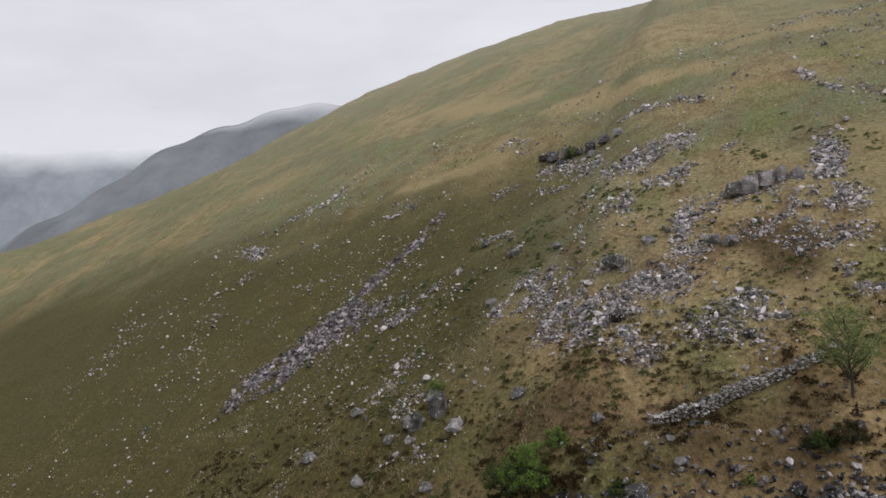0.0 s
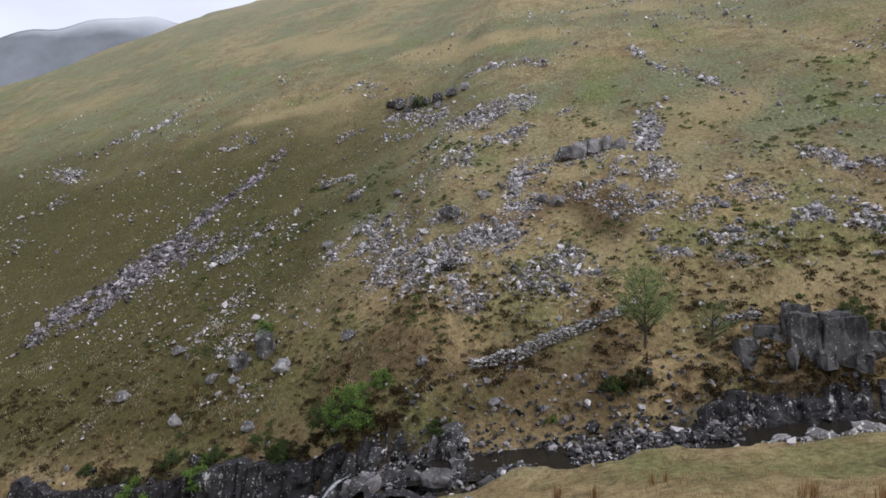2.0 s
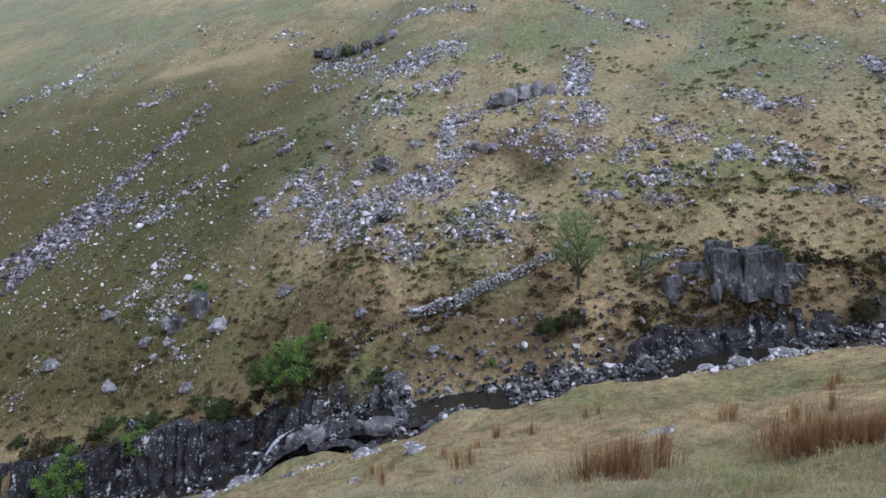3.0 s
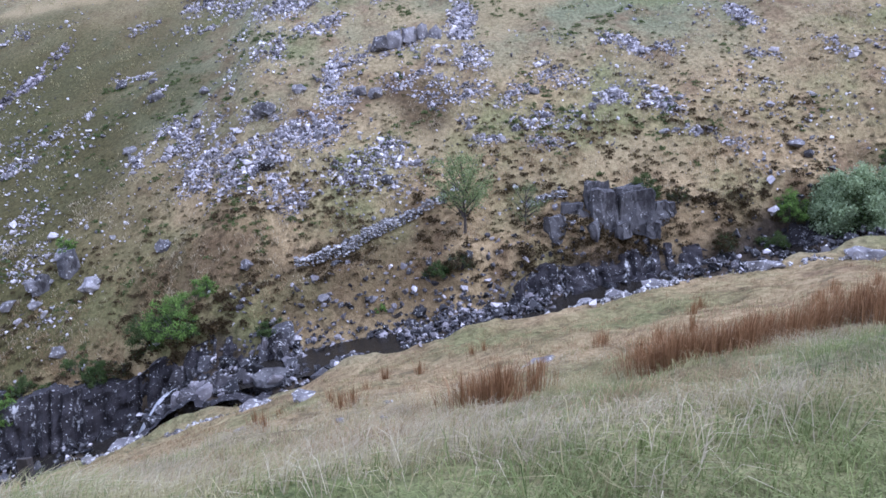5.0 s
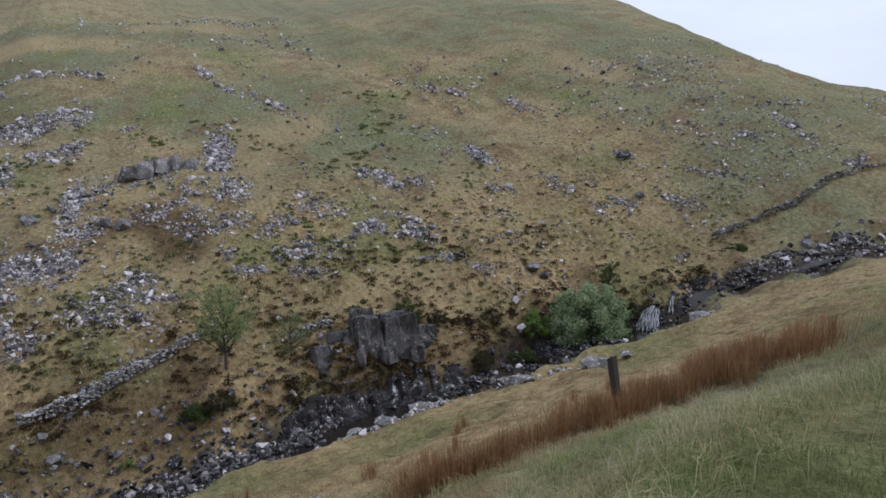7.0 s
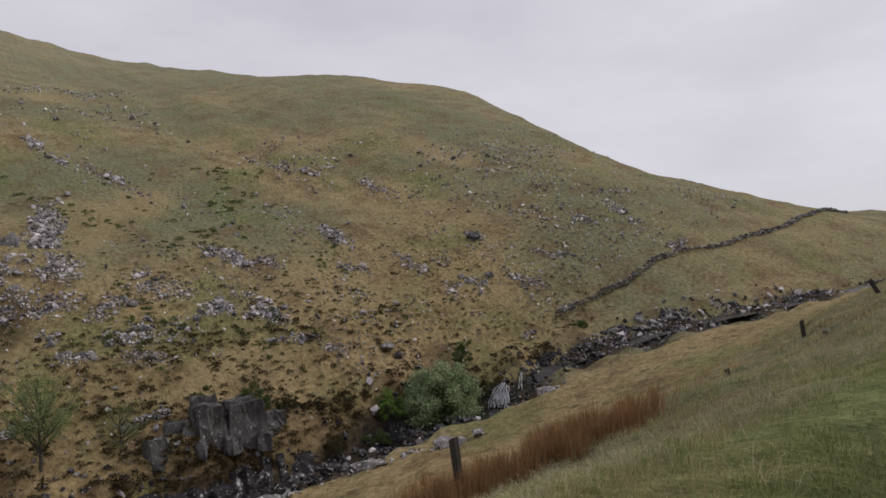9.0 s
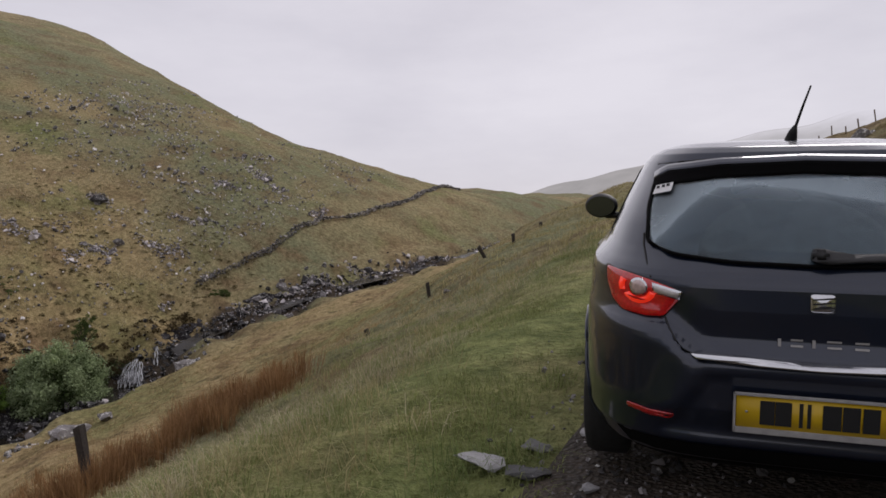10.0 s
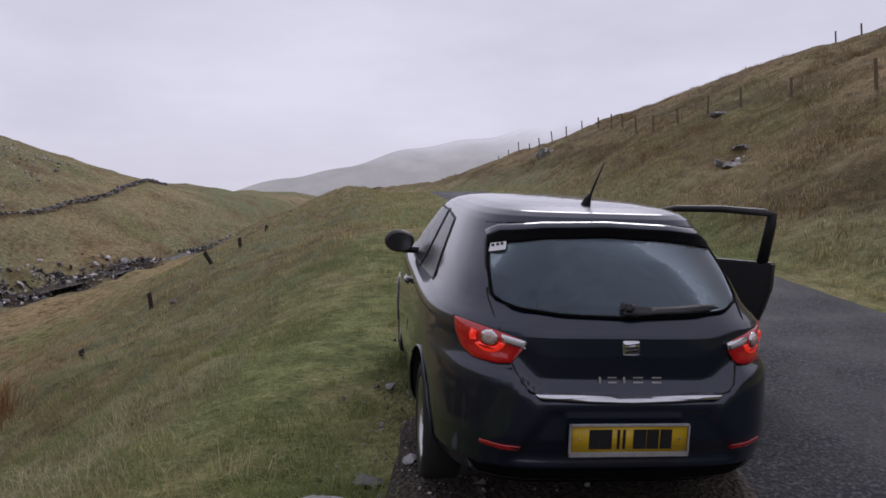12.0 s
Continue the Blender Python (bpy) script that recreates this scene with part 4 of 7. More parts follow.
def stream_bed():
    """Boulders that fill the bed, the larger of them pale with lichen."""
    rnd = random.Random(21)
    wet, pale = [], []
    for _ in range(7600):
        y = rnd.uniform(-34, 95)
        u = rnd.gauss(-0.4, 1.6 if y < 34 else 1.0)
        x = float(stream_x(y)) + u
        size = min(1.1, 0.13 + 0.22 * rnd.random() + 0.15 * rnd.expovariate(1.0)) * (1.0 if y < 28 else 0.55)
        (pale if rnd.random() < (0.20 if u < 1.6 else 0.4) + (0.15 if y > 36 else 0.0) else wet).append((x, y, size))
    for _ in range(120):
        y = rnd.uniform(29, 37)
        wet.append((float(stream_x(y)) + rnd.gauss(-0.2, 1.3), y, rnd.uniform(0.25, 0.6)))
    for _ in range(420):
        y = rnd.triangular(36, 62, 44)
        u = rnd.gauss(-1.0, 1.3)
        (pale if rnd.random() < 0.6 else wet).append((float(stream_x(y)) + u, y, 0.15 + 0.25 * rnd.random() + 0.16 * rnd.expovariate(1.0)))
    rubble = []
    for _ in range(2300):
        y = rnd.uniform(-9.5, 10.5)
        rubble.append((float(stream_x(y)) + rnd.gauss(-0.9, 1.35), y, 0.12 + 0.17 * rnd.random() + 0.10 * rnd.expovariate(1.0)))
    stone_heap("stream_stones", rubble, M_RUBBLE, "grey rubble filling the shallow stream bed", "stones", 24, sink=0.16)
    stone_heap("stream_stones", wet, M_WET, "dark wet boulders crowding the stream bed", "stones", 22)
    stone_heap("stream_stones", pale, M_SCREE, "pale lichened boulders along the stream bed", "stones", 23)


stream_bed()


def water():
    ys = np.arange(-60, 120, 0.5)
    verts, faces = [], []
    for y in ys:
        c, z = float(stream_x(y)), float(stream_z(y)) + 0.16 - 0.8 * math.exp(-((y - 30.6) / 1.7) ** 2)
        for k in range(7):
            u = (-1.9 + 3.4 * k / 6) * (1.0 - 0.55 * float(smoothstep(27, 30, y)))
            verts.append((c + u, float(y), z + 0.05 * float(wave(c + u, y, 0.7, 51))))
    for r in range(len(ys) - 1):
        for k in range(6):
            p = r * 7 + k
            faces.append((p, p + 1, p + 8, p + 7))
    tagged(new("water", mesh_from("water", verts, faces, M_WATER, True)), "dark peaty stream water between boulders", "water", kind="structure")


water()


def waterfall(x, y, top, foot, run, width, turn, label, strands=5):
    """Falling water: thin strands that leave a narrow lip, fan out and overlap, some cut short by rock."""
    thing = empty("waterfall", pose(x, y, foot))
    rnd = random.Random(int(abs(x * 10 + y)))
    for s in range(strands):
        bm = bmesh.new()
        side = (s + 0.5) / strands * 2 - 1
        off = side * width / 2
        wob, fat = rnd.uniform(0, 6), width / strands * rnd.uniform(0.25, 0.85)
        first, last = rnd.uniform(0, 0.12) + 0.18 * abs(side), rnd.uniform(0.8, 1.0)
        prev = None
        for k in range(15):
            f = first + (last - first) * k / 14
            px = off * (0.28 + 0.72 * f ** 0.8) + 0.04 * math.sin(f * 14 + wob)
            py = run * f ** 0.7 + 0.05 * math.sin(f * 9 + wob)
            pz = (top - foot) * (1 - f ** 1.25)
            w = fat * (0.35 + 0.75 * f) * (0.6 + 0.4 * math.sin(f * 21 + wob))
            row = [bm.verts.new((px + w * c, py + 0.05 * (1 - abs(c) * 2), pz)) for c in (-0.5, 0.0, 0.5)]
            if prev:
                for a in range(2):
                    bm.faces.new((prev[a], prev[a + 1], row[a + 1], row[a]))
            prev = row
        ob = part("strand", bm, M_FOAM, thing)
        ob.matrix_world = pose(x, y, foot, 0, 0, turn)
    return tagged(thing, label, "waterfall")


# ---- dry stone walls ----
def dry_wall(points, height, label, singles, seed, mat=None):
    """A tumbledown field wall: courses of rough stones along a line on the slope."""
    rnd = random.Random(seed)
    mat = mat or M_WALLSTONE
    pts = [Vector(p) for p in points]
    y0, x0 = pts[0].y, pts[0].x
    thing = empty("dry_stone_wall", pose(x0, y0, float(land(x0, y0))))
    shapes = []
    for n in range(8):
        v, fs = STONES[n]
        shapes.append(mesh_from("stone", v.tolist(), fs, mat))
    rest_v, rest_f, base, made = [], [], 0, 0
    for a, b in zip(pts, pts[1:]):
        length = (b - a).length
        along = 0.0
        while along < length:
            p = a.lerp(b, along / length)
            side = (b - a).normalized().orthogonal()
            z0 = float(rough_land(p.x, p.y))
            h = height * (0.7 + 0.35 * math.sin(p.y * 0.9 + seed) * rnd.random())
            z = 0.0
            while z < h:
                size = rnd.uniform(0.2, 0.36) + 0.16 * rnd.random() ** 3
                for sgn in (-1, 1):
                    q = p + side * sgn * (0.24 - 0.10 * z / height) + Vector((rnd.uniform(-0.05, 0.05), rnd.uniform(-0.05, 0.05)))
                    if made < singles:
                        ob = new("stone", rnd.choice(shapes))
                        ob.parent = thing
                        ob.matrix_world = pose(q.x, q.y, z0 + z + size * 0.25, rnd.uniform(-20, 20), rnd.uniform(-20, 20), rnd.uniform(0, 360)) @ Matrix.Diagonal((size, size, size * 0.8, 1))
                        made += 1
                    else:
                        v, fs = rnd.choice(STONES)
                        v = turned(v, rnd, 0.35) * size * np.array((1, 1, 0.8)) + (q.x, q.y, z0 + z + size * 0.25)
                        rest_v.extend(v.tolist())
                        rest_f.extend([[i + base for i in f] for f in fs])
                        base += len(v)
                z += size * 0.42
            along += rnd.uniform(0.17, 0.30)
    if rest_v:
        ob = new("wall_stones", mesh_from("wall_stones", rest_v, rest_f, mat))
        ob.parent = thing
        ob.matrix_world = Matrix()
        tagged(ob, kind="stuff")
    return tagged(thing, label, "stone wall")



dry_wall([(-36.7, -5.4), (-36.8, -2.7), (-37.5, -0.8), (-38.4, 1.2), (-39.0, 3.3)], 0.75, "tumbledown grey dry stone wall above the stream", 260, 3)
dry_wall([(-37.8, 8.0), (-37.8, 10.4)], 0.5, "short ruined length of dry stone wall", 60, 4)
dry_wall([(-36.3, 38.9), (-35.7, 41.9), (-35.2, 45.8), (-35.6, 50.3), (-35.3, 53.4), (-34.0, 59.2), (-34.1, 66.3), (-34.7, 72.7), (-36.3, 82.8), (-38.5, 95.0)], 0.36, "long dark dry stone wall climbing over the hillside", 280, 5, M_WALL_DARK)

waterfall(-31.4, -11.0, -13.3, -16.2, 2.5, 0.6, -157, "thin white waterfall sliding over dark rock", 9)
waterfall(-30.3, -9.6, -13.2, -14.1, 0.6, 0.25, -157, "small white spout between stream boulders", 2)
waterfall(-32.9, 30.2, -6.2, -7.9, 1.0, 1.9, 195, "white waterfall fanning over a rock step", 17)
waterfall(-32.3, 31.2, -5.5, -6.8, 0.4, 0.4, 195, "narrow upper strand of the white waterfall", 2)

PALE = "pale lichened rock showing through the near bank grass"
boulder(-27.3, 9.8, 0.9, M_PALEROCK, PALE, 0.22, (1, 1.4, 0.6))
boulder(-27.6, 11.6, 1.0, M_PALEROCK, PALE, 0.22, (1, 1.5, 0.6))
boulder(-28.0, 8.6, 1.1, M_PALEROCK, PALE, 0.22, (1, 1.3, 0.6))
boulder(-26.7, 15.9, 1.1, M_PALEROCK, PALE, 0.25, (1, 1.4, 0.5))
boulder(-24.6, 19.2, 1.3, M_CRAG, PALE, 0.2, (1, 1.3, 0.6))
boulder(-14.5, 3.4, 0.85, M_CRAG, "flat grey rock slab lying among brown rushes", 0.32, (0.8, 1.5, 0.28))
boulder(-23.3, -5.7, 1.1, M_PALEROCK, PALE, 0.25, (1, 1.4, 0.5))
boulder(-20.7, -3.3, 0.9, M_PALEROCK, PALE, 0.28, (1, 1.4, 0.45))
boulder(-12.1, -0.5, 0.26, M_PALEROCK, PALE, 0.15)
boulder(-10.3, -1.3, 0.17, M_PALEROCK, PALE, 0.15)
boulder(-16.1, -4.5, 0.48, M_PALEROCK, PALE, 0.2)
boulder(-8.5, -0.5, 0.14, M_PALEROCK, PALE, 0.1)
boulder(-30.4, -6.2, 1.5, M_DOME, "rounded grey rock at the head of the pool", 0.1, (1, 1.4, 0.7))


def falls_ledge():
    """The bedrock step that the stream slides over: many dark broken blocks."""
    rnd = random.Random(59)
    top = empty("rock_ledge", pose(-31.0, -10.0, float(land(-31.0, -10.0))))
    for n in range(46):
        y = rnd.uniform(-13.5, -5.5)
        u = rnd.uniform(-2.6, 1.7)
        if -0.9 < u < 0.1 and y < -10.5:
            continue
        w = rnd.uniform(0.5, 1.35)
        ob = part("block", slab_rock(w, w * rnd.uniform(0.9, 1.7), rnd.uniform(0.5, 1.0) + 0.25 * abs(u), 800 + n, 0.75), M_RUBBLE if rnd.random() < 0.45 else M_WET, top, smooth=False)
        x = float(stream_x(y)) + u
        ob.matrix_world = pose(x, y, float(land(x, y)) - 0.35, rnd.uniform(-16, 16), rnd.uniform(-16, 16), rnd.uniform(0, 180))
    return tagged(top, "dark broken bedrock ledge round the waterfall", "rock ledge")


falls_ledge()
boulder(-27.4, -12.4, 0.9, M_CRAG, PALE, 0.2, (1, 1.5, 0.7))
boulder(-26.6, -11.5, 0.7, M_PALEROCK, PALE, 0.25, (1, 1.5, 0.6))
boulder(-26.2, -13.3, 0.6, M_PALEROCK, PALE, 0.25, (1, 1.5, 0.6))
boulder(-28.2, 29.1, 1.3, M_PALEROCK, PALE, 0.22, (1, 1.4, 0.6))
boulder(-25.1, 21.4, 0.85, M_PALEROCK, PALE, 0.25, (1, 1.4, 0.5))
boulder(-26.5, 16.6, 0.7, M_PALEROCK, PALE, 0.25, (1, 1.4, 0.5))


def broken_rock(x, y, wide, deep, count, seed):
    """A low ledge broken into small lichened pieces."""
    rnd = random.Random(seed)
    places = [(x + deep * rnd.gauss(0, 0.42), y + wide * rnd.gauss(0, 0.42), 0.08 + 0.16 * rnd.random() + 0.09 * rnd.expovariate(1.0)) for _ in range(count)]
    stone_heap("broken_rock", places, M_WALLSTONE, "pale lichened rock broken up along the near bank", "rocks", seed, sink=0.08)


broken_rock(-27.6, 9.4, 1.9, 0.7, 210, 501)
broken_rock(-27.5, 11.8, 1.6, 0.7, 190, 502)
broken_rock(-26.7, 16.0, 1.0, 0.5, 45, 503)
broken_rock(-26.4, 18.3, 1.2, 0.5, 26, 504)
broken_rock(-24.7, 19.2, 0.9, 0.4, 26, 505)
broken_rock(-24.4, -8.3, 1.6, 0.9, 70, 506)
broken_rock(-23.3, -5.7, 1.1, 0.7, 34, 507)
broken_rock(-27.0, -12.3, 1.6, 1.0, 90, 508)
broken_rock(-28.2, 29.4, 1.5, 0.6, 46, 509)
broken_rock(8.5, 19.8, 0.8, 0.7, 22, 510)
broken_rock(6.5, 44.6, 0.9, 0.7, 30, 511)
RIGHT = "pale rock breaking through the grass above the road"
boulder(8.2, 19.3, 0.60, M_PALEROCK, RIGHT, 0.3, (1, 1.4, 0.36))
boulder(8.9, 20.4, 0.45, M_PALEROCK, RIGHT, 0.3, (1, 1.3, 0.4))
boulder(6.5, 44.0, 1.0, M_PALEROCK, RIGHT, 0.2)
boulder(10.6, 26.1, 0.7, M_PALEROCK, RIGHT, 0.3, (1, 1.3, 0.4))
boulder(-6.9, 17.4, 0.25, M_PALEROCK, PALE, 0.2)
# ---- grass, rushes, heather ----
def blade_mesh(name, root, height, width, lean, turn, mat):
    """Grass blades, bent over: root points, and arrays of height, width, lean (0..1) and heading."""
    n = len(root)
    dx, dy = np.cos(turn), np.sin(turn)
    side = np.stack([-dy, dx, np.zeros(n)], -1) * (width / 2)[:, None]
    ahead = np.stack([dx, dy, np.zeros(n)], -1)
    up = np.array([0, 0, 1.0])
    mid = root + up * (height * (0.62 - 0.10 * lean))[:, None] + ahead * (height * lean * 0.32)[:, None]
    tip = root + up * (height * np.clip(1.0 - 0.45 * lean, 0.12, 1.0))[:, None] + ahead * (height * lean * 0.95)[:, None]
    low = root - up * 0.03
    co = np.stack([low - side, low + side, mid + side * 0.75, mid - side * 0.75, tip], 1).reshape(-1, 3)
    base = np.arange(n)[:, None] * 5
    index = (base + np.array([0, 1, 2, 3, 3, 2, 4])).ravel()
    sizes = np.tile([4, 3], n)
    return fast_mesh(name, co, sizes, index, mat)


def field(name, count, box, height, width, mat, label, seed, keep, category="grass", lean=(0.3, 0.9), clump=0.0, wind=0.0):
    """Blades over a part of the ground; keep(x, y) gives how thickly they stand, 0..1."""
    rng = np.random.default_rng(seed)
    x = rng.uniform(box[0], box[1], count * 6)
    y = rng.uniform(box[2], box[3], count * 6)
    ok = np.where(rng.random(count * 6) < keep(x, y))[0][:count]
    x, y = x[ok], y[ok]
    if clump:
        reps = 12
        x = np.repeat(x[: len(x) // reps], reps)
        y = np.repeat(y[: len(y) // reps], reps)
        dx, dy = rng.normal(0, clump, len(x)), rng.normal(0, clump, len(y))
        x, y = x + dx, y + dy
    n = len(x)
    root = np.stack([x, y, rough_land(x, y)], -1)
    h = rng.uniform(height[0], height[1], n) * (0.55 + 0.85 * (wave(x, y, 0.8, 61) * 0.5 + 0.5))
    heading = rng.uniform(0, 6.283, n)
    if clump:
        heading = np.arctan2(dy / clump + 1.7 * wind, dx / clump - 0.9 * wind) + rng.normal(0, 0.8, n)
        h = h * np.clip(1.25 - 0.3 * np.hypot(dx, dy) / clump, 0.5, 1.2)
    mesh = blade_mesh(name, root, h, rng.uniform(width[0], width[1], n), rng.uniform(lean[0], lean[1], n), heading, mat)
    return tagged(new(name, mesh), label, category, kind="stuff")


def off_road(x, y):
    return np.maximum(road_x(y) - 3.42 + 1.45 * smoothstep(3.5, 9.0, y) + 0.34 * wave(x, y, 0.5, 97) - x, x - road_x(y) - 2.0)


def thin(x, y):
    """Thicker near the eye's line of travel, thinner farther off."""
    d = np.hypot(x - 0.4, y + 0.2)
    return np.clip(4.0 / np.maximum(d, 2.0), 0, 1) ** 1.35 * (off_road(x, y) > 0.0)


def drift(x, y, seed, lo, hi):
    return smoothstep(lo, hi, 0.55 * wave(x, y, 2.2, seed) + 0.45 * wave(x, y, 0.7, seed + 1))


field("verge_grass", 115000, (-10, 2, -7, 16), (0.04, 0.12), (0.0035, 0.007), M_GRASS_GREEN, "short green grass on the road verge", 1,
      lambda x, y: thin(x, y) * np.maximum(smoothstep(-5.0, -1.2, x + 0.9 * wave(x, y, 1.3, 78)), smoothstep(3.0, 7.0, y) * smoothstep(-5.2, -2.6, x)) * (0.12 + 0.88 * drift(x, y, 71, -0.1, 0.12)), lean=(0.8, 1.9), clump=0.08, wind=0.3)
field("bank_grass", 75000, (-14, 0.5, -8, 20), (0.08, 0.24), (0.003, 0.007), M_GRASS_OLIVE, "long olive grass on the bank", 2,
      lambda x, y: thin(x, y) * smoothstep(-0.8, -3.0, x) * (0.12 + 0.88 * drift(x, y, 73, -0.12, 0.2)), lean=(0.8, 1.9), clump=0.08, wind=0.4)
field("dead_grass", 46000, (-14, 0.2, -8, 20), (0.09, 0.26), (0.0025, 0.005), M_GRASS_STRAW, "bleached straw grass in tufts on the bank", 3,
      lambda x, y: thin(x, y) * smoothstep(-1.0, -3.0, x + 1.2 * wave(x, y, 1.1, 79)) * (0.04 + 0.96 * drift(x, y, 75, 0.0, 0.15)), lean=(1.0, 2.2), clump=0.08, wind=0.5)
field("straw_tussocks", 15000, (-8, -0.9, -6, 14), (0.14, 0.28), (0.0025, 0.005), M_GRASS_STRAW, "tall bleached tussocks standing out of the bank grass", 14,
      lambda x, y: thin(x, y) * smoothstep(-0.9, -2.2, x) * drift(x, y, 69, 0.16, 0.26), lean=(0.6, 1.7), clump=0.07, wind=0.6)
field("tan_tussocks", 22000, (-10, -2.0, -8, 18), (0.10, 0.28), (0.003, 0.007), M_GRASS_TAN, "brown withered grass drifts on the bank", 15,
      lambda x, y: thin(x, y) * smoothstep(-2.2, -5.0, x) * drift(x, y, 65, -0.05, 0.2), lean=(0.9, 2.0), clump=0.12, wind=0.5)
field("bank_green", 52000, (-9, -1.5, -7, 16), (0.08, 0.24), (0.0025, 0.0055), M_GRASS_GREEN, "long green grass growing through the bank", 17,
      lambda x, y: thin(x, y) * smoothstep(-8.0, -4.5, x + 0.8 * wave(x, y, 1.6, 59)) * (0.06 + 0.94 * drift(x, y, 57, -0.12, 0.16)), lean=(0.8, 2.0), clump=0.10, wind=0.5)
field("slope_grass", 40000, (-27, -8, -20, 30), (0.06, 0.20), (0.009, 0.020), M_GRASS_TAN, "pale straw grass on the lower bank", 4,
      lambda x, y: (x - stream_x(y) > 4.6) * (0.35 + 0.65 * drift(x, y, 77, -0.3, 0.4)), lean=(0.4, 1.1), clump=0.14)
field("slope_grass", 17000, (-27, -6, -20, 40), (0.06, 0.20), (0.012, 0.028), M_GRASS_OLIVE, "olive grass on the lower bank", 5,
      lambda x, y: (x - stream_x(y) > 4.6) * (0.25 + 0.75 * drift(x, y, 79, -0.2, 0.4)), lean=(0.3, 1.0), clump=0.14)
field("roadside_grass", 26000, (4.4, 13, 2, 36), (0.06, 0.19), (0.008, 0.018), M_GRASS_OLIVE, "tussocky olive grass above the road", 6,
      lambda x, y: (x - road_x(y) > 2.1) * (0.2 + 0.8 * drift(x, y, 81, -0.2, 0.4)) * smoothstep(9.5, 6.5, x - road_x(y)), clump=0.12)
field("roadside_grass", 24000, (5.2, 20, 4, 50), (0.10, 0.30), (0.009, 0.020), M_GRASS_BROWN, "brown tussocks on the roadside hill", 7,
      lambda x, y: (x - road_x(y) > 2.9) * (0.08 + 0.92 * drift(x, y, 83, -0.05, 0.35)), clump=0.17, lean=(0.6, 1.5))
field("roadside_grass", 9000, (5.2, 20, 4, 50), (0.10, 0.28), (0.008, 0.018), M_GRASS_STRAW, "bleached tussocks on the roadside hill", 16,
      lambda x, y: (x - road_x(y) > 2.9) * (0.02 + 0.98 * drift(x, y, 63, 0.1, 0.4)), clump=0.15, lean=(0.6, 1.4))
field("knoll_grass", 20000, (-8, 2, 14, 52), (0.07, 0.20), (0.012, 0.026), M_GRASS_OLIVE, "rough grass along the road edge and knoll", 8,
      lambda x, y: (off_road(x, y) > 0.1) * (0.3 + 0.7 * drift(x, y, 85, -0.3, 0.4)), clump=0.14)
field("heath_grass", 30000, (-52, -35, -45, 48), (0.10, 0.28), (0.018, 0.045), M_GRASS_STRAW, "dry tufts of moor grass beyond the stream", 9,
      lambda x, y: (x - stream_x(y) < -3.6) * (0.05 + 0.95 * drift(x, y, 87, -0.1, 0.4)), clump=0.20, lean=(0.5, 1.1))
field("bank_tufts", 30000, (-43, -33.5, -33, 26), (0.10, 0.26), (0.016, 0.036), M_GRASS_TAN, "tan grass tufts on the far stream bank", 13,
      lambda x, y: (x - stream_x(y) < -2.9) * (x - stream_x(y) > -11) * (0.15 + 0.85 * drift(x, y, 101, -0.2, 0.4)), clump=0.18, lean=(0.5, 1.3))
field("hill_grass", 24000, (-110, -42, -80, 60), (0.12, 0.30), (0.03, 0.075), M_GRASS_OLIVE, "olive moor grass up the far hillside", 10,
      lambda x, y: 0.15 + 0.85 * drift(x * 0.4, y * 0.4, 89, -0.2, 0.4), clump=0.35, lean=(0.4, 1.1))


field("green_tufts", 44000, (-8, 1.5, -6, 12), (0.08, 0.24), (0.003, 0.006), M_TUFT_GREEN, "deep green grass tufts on the verge", 12,
      lambda x, y: thin(x, y) * smoothstep(-6.0, -2.0, x) * drift(x, y, 67, 0.08, 0.2), lean=(0.5, 1.6), clump=0.07)


def tuft_field(name, count, box, radius, mat, label, category, seed, keep):
    """Low woody tufts: each a dome of small leaf-like scales."""
    rng = np.random.default_rng(seed)
    x, y = rng.uniform(box[0], box[1], count * 8), rng.uniform(box[2], box[3], count * 8)
    ok = np.where(rng.random(count * 8) < keep(x, y))[0][:count]
    x, y = x[ok], y[ok]
    per = 30
    r = np.repeat(rng.uniform(radius[0], radius[1], len(x)), per)
    cx, cy, cz = np.repeat(x, per), np.repeat(y, per), np.repeat(rough_land(x, y), per)
    n = len(cx)
    a, e = rng.uniform(0, 6.283, n), np.arccos(rng.uniform(0.0, 1.0, n))
    k = rng.uniform(0.5, 1.05, n)
    c = np.stack([cx + r * k * np.cos(a) * np.sin(e), cy + r * k * np.sin(a) * np.sin(e), cz + 0.75 * r * k * np.cos(e)], -1)
    p, q = rng.normal(0, 1, (n, 3)), rng.normal(0, 1, (n, 3))
    s = (r * 0.31)[:, None]
    p, q = p / np.linalg.norm(p, axis=1)[:, None] * s, q / np.linalg.norm(q, axis=1)[:, None] * s
    co = np.stack([c - p, c + q * 0.6, c + p, c - q * 0.6], 1).reshape(-1, 3)
    return tagged(new(name, fast_mesh(name, co, np.full(n, 4), np.arange(n * 4), mat)), label, category, kind="stuff")


tuft_field("heather", 1700, (-56, -34.5, -45, 46), (0.11, 0.32), M_HEATHER, "dark brown heather tufts on the far bank", "heather", 31,
           lambda x, y: (x - stream_x(y) < -3.8) * smoothstep(-17, -5, x - stream_x(y)) * smoothstep(34, 20, y) * (0.12 + 0.88 * smoothstep(-0.1, 0.5, 0.5 * wave(x, y, 3.0, 91) + 0.5 * wave(x, y, 0.9, 92))))
tuft_field("heather", 1300, (-38.5, -32, -30, 36), (0.16, 0.38), M_HEATHER, "heather hanging over the rock edge", "heather", 32,
           lambda x, y: (np.abs(x - stream_x(y) + 3.35) < 0.5) * np.where((y > -8) & (y < 4), 0.12, 1.0) * (0.25 + 0.75 * drift(x, y, 95, -0.2, 0.3)))
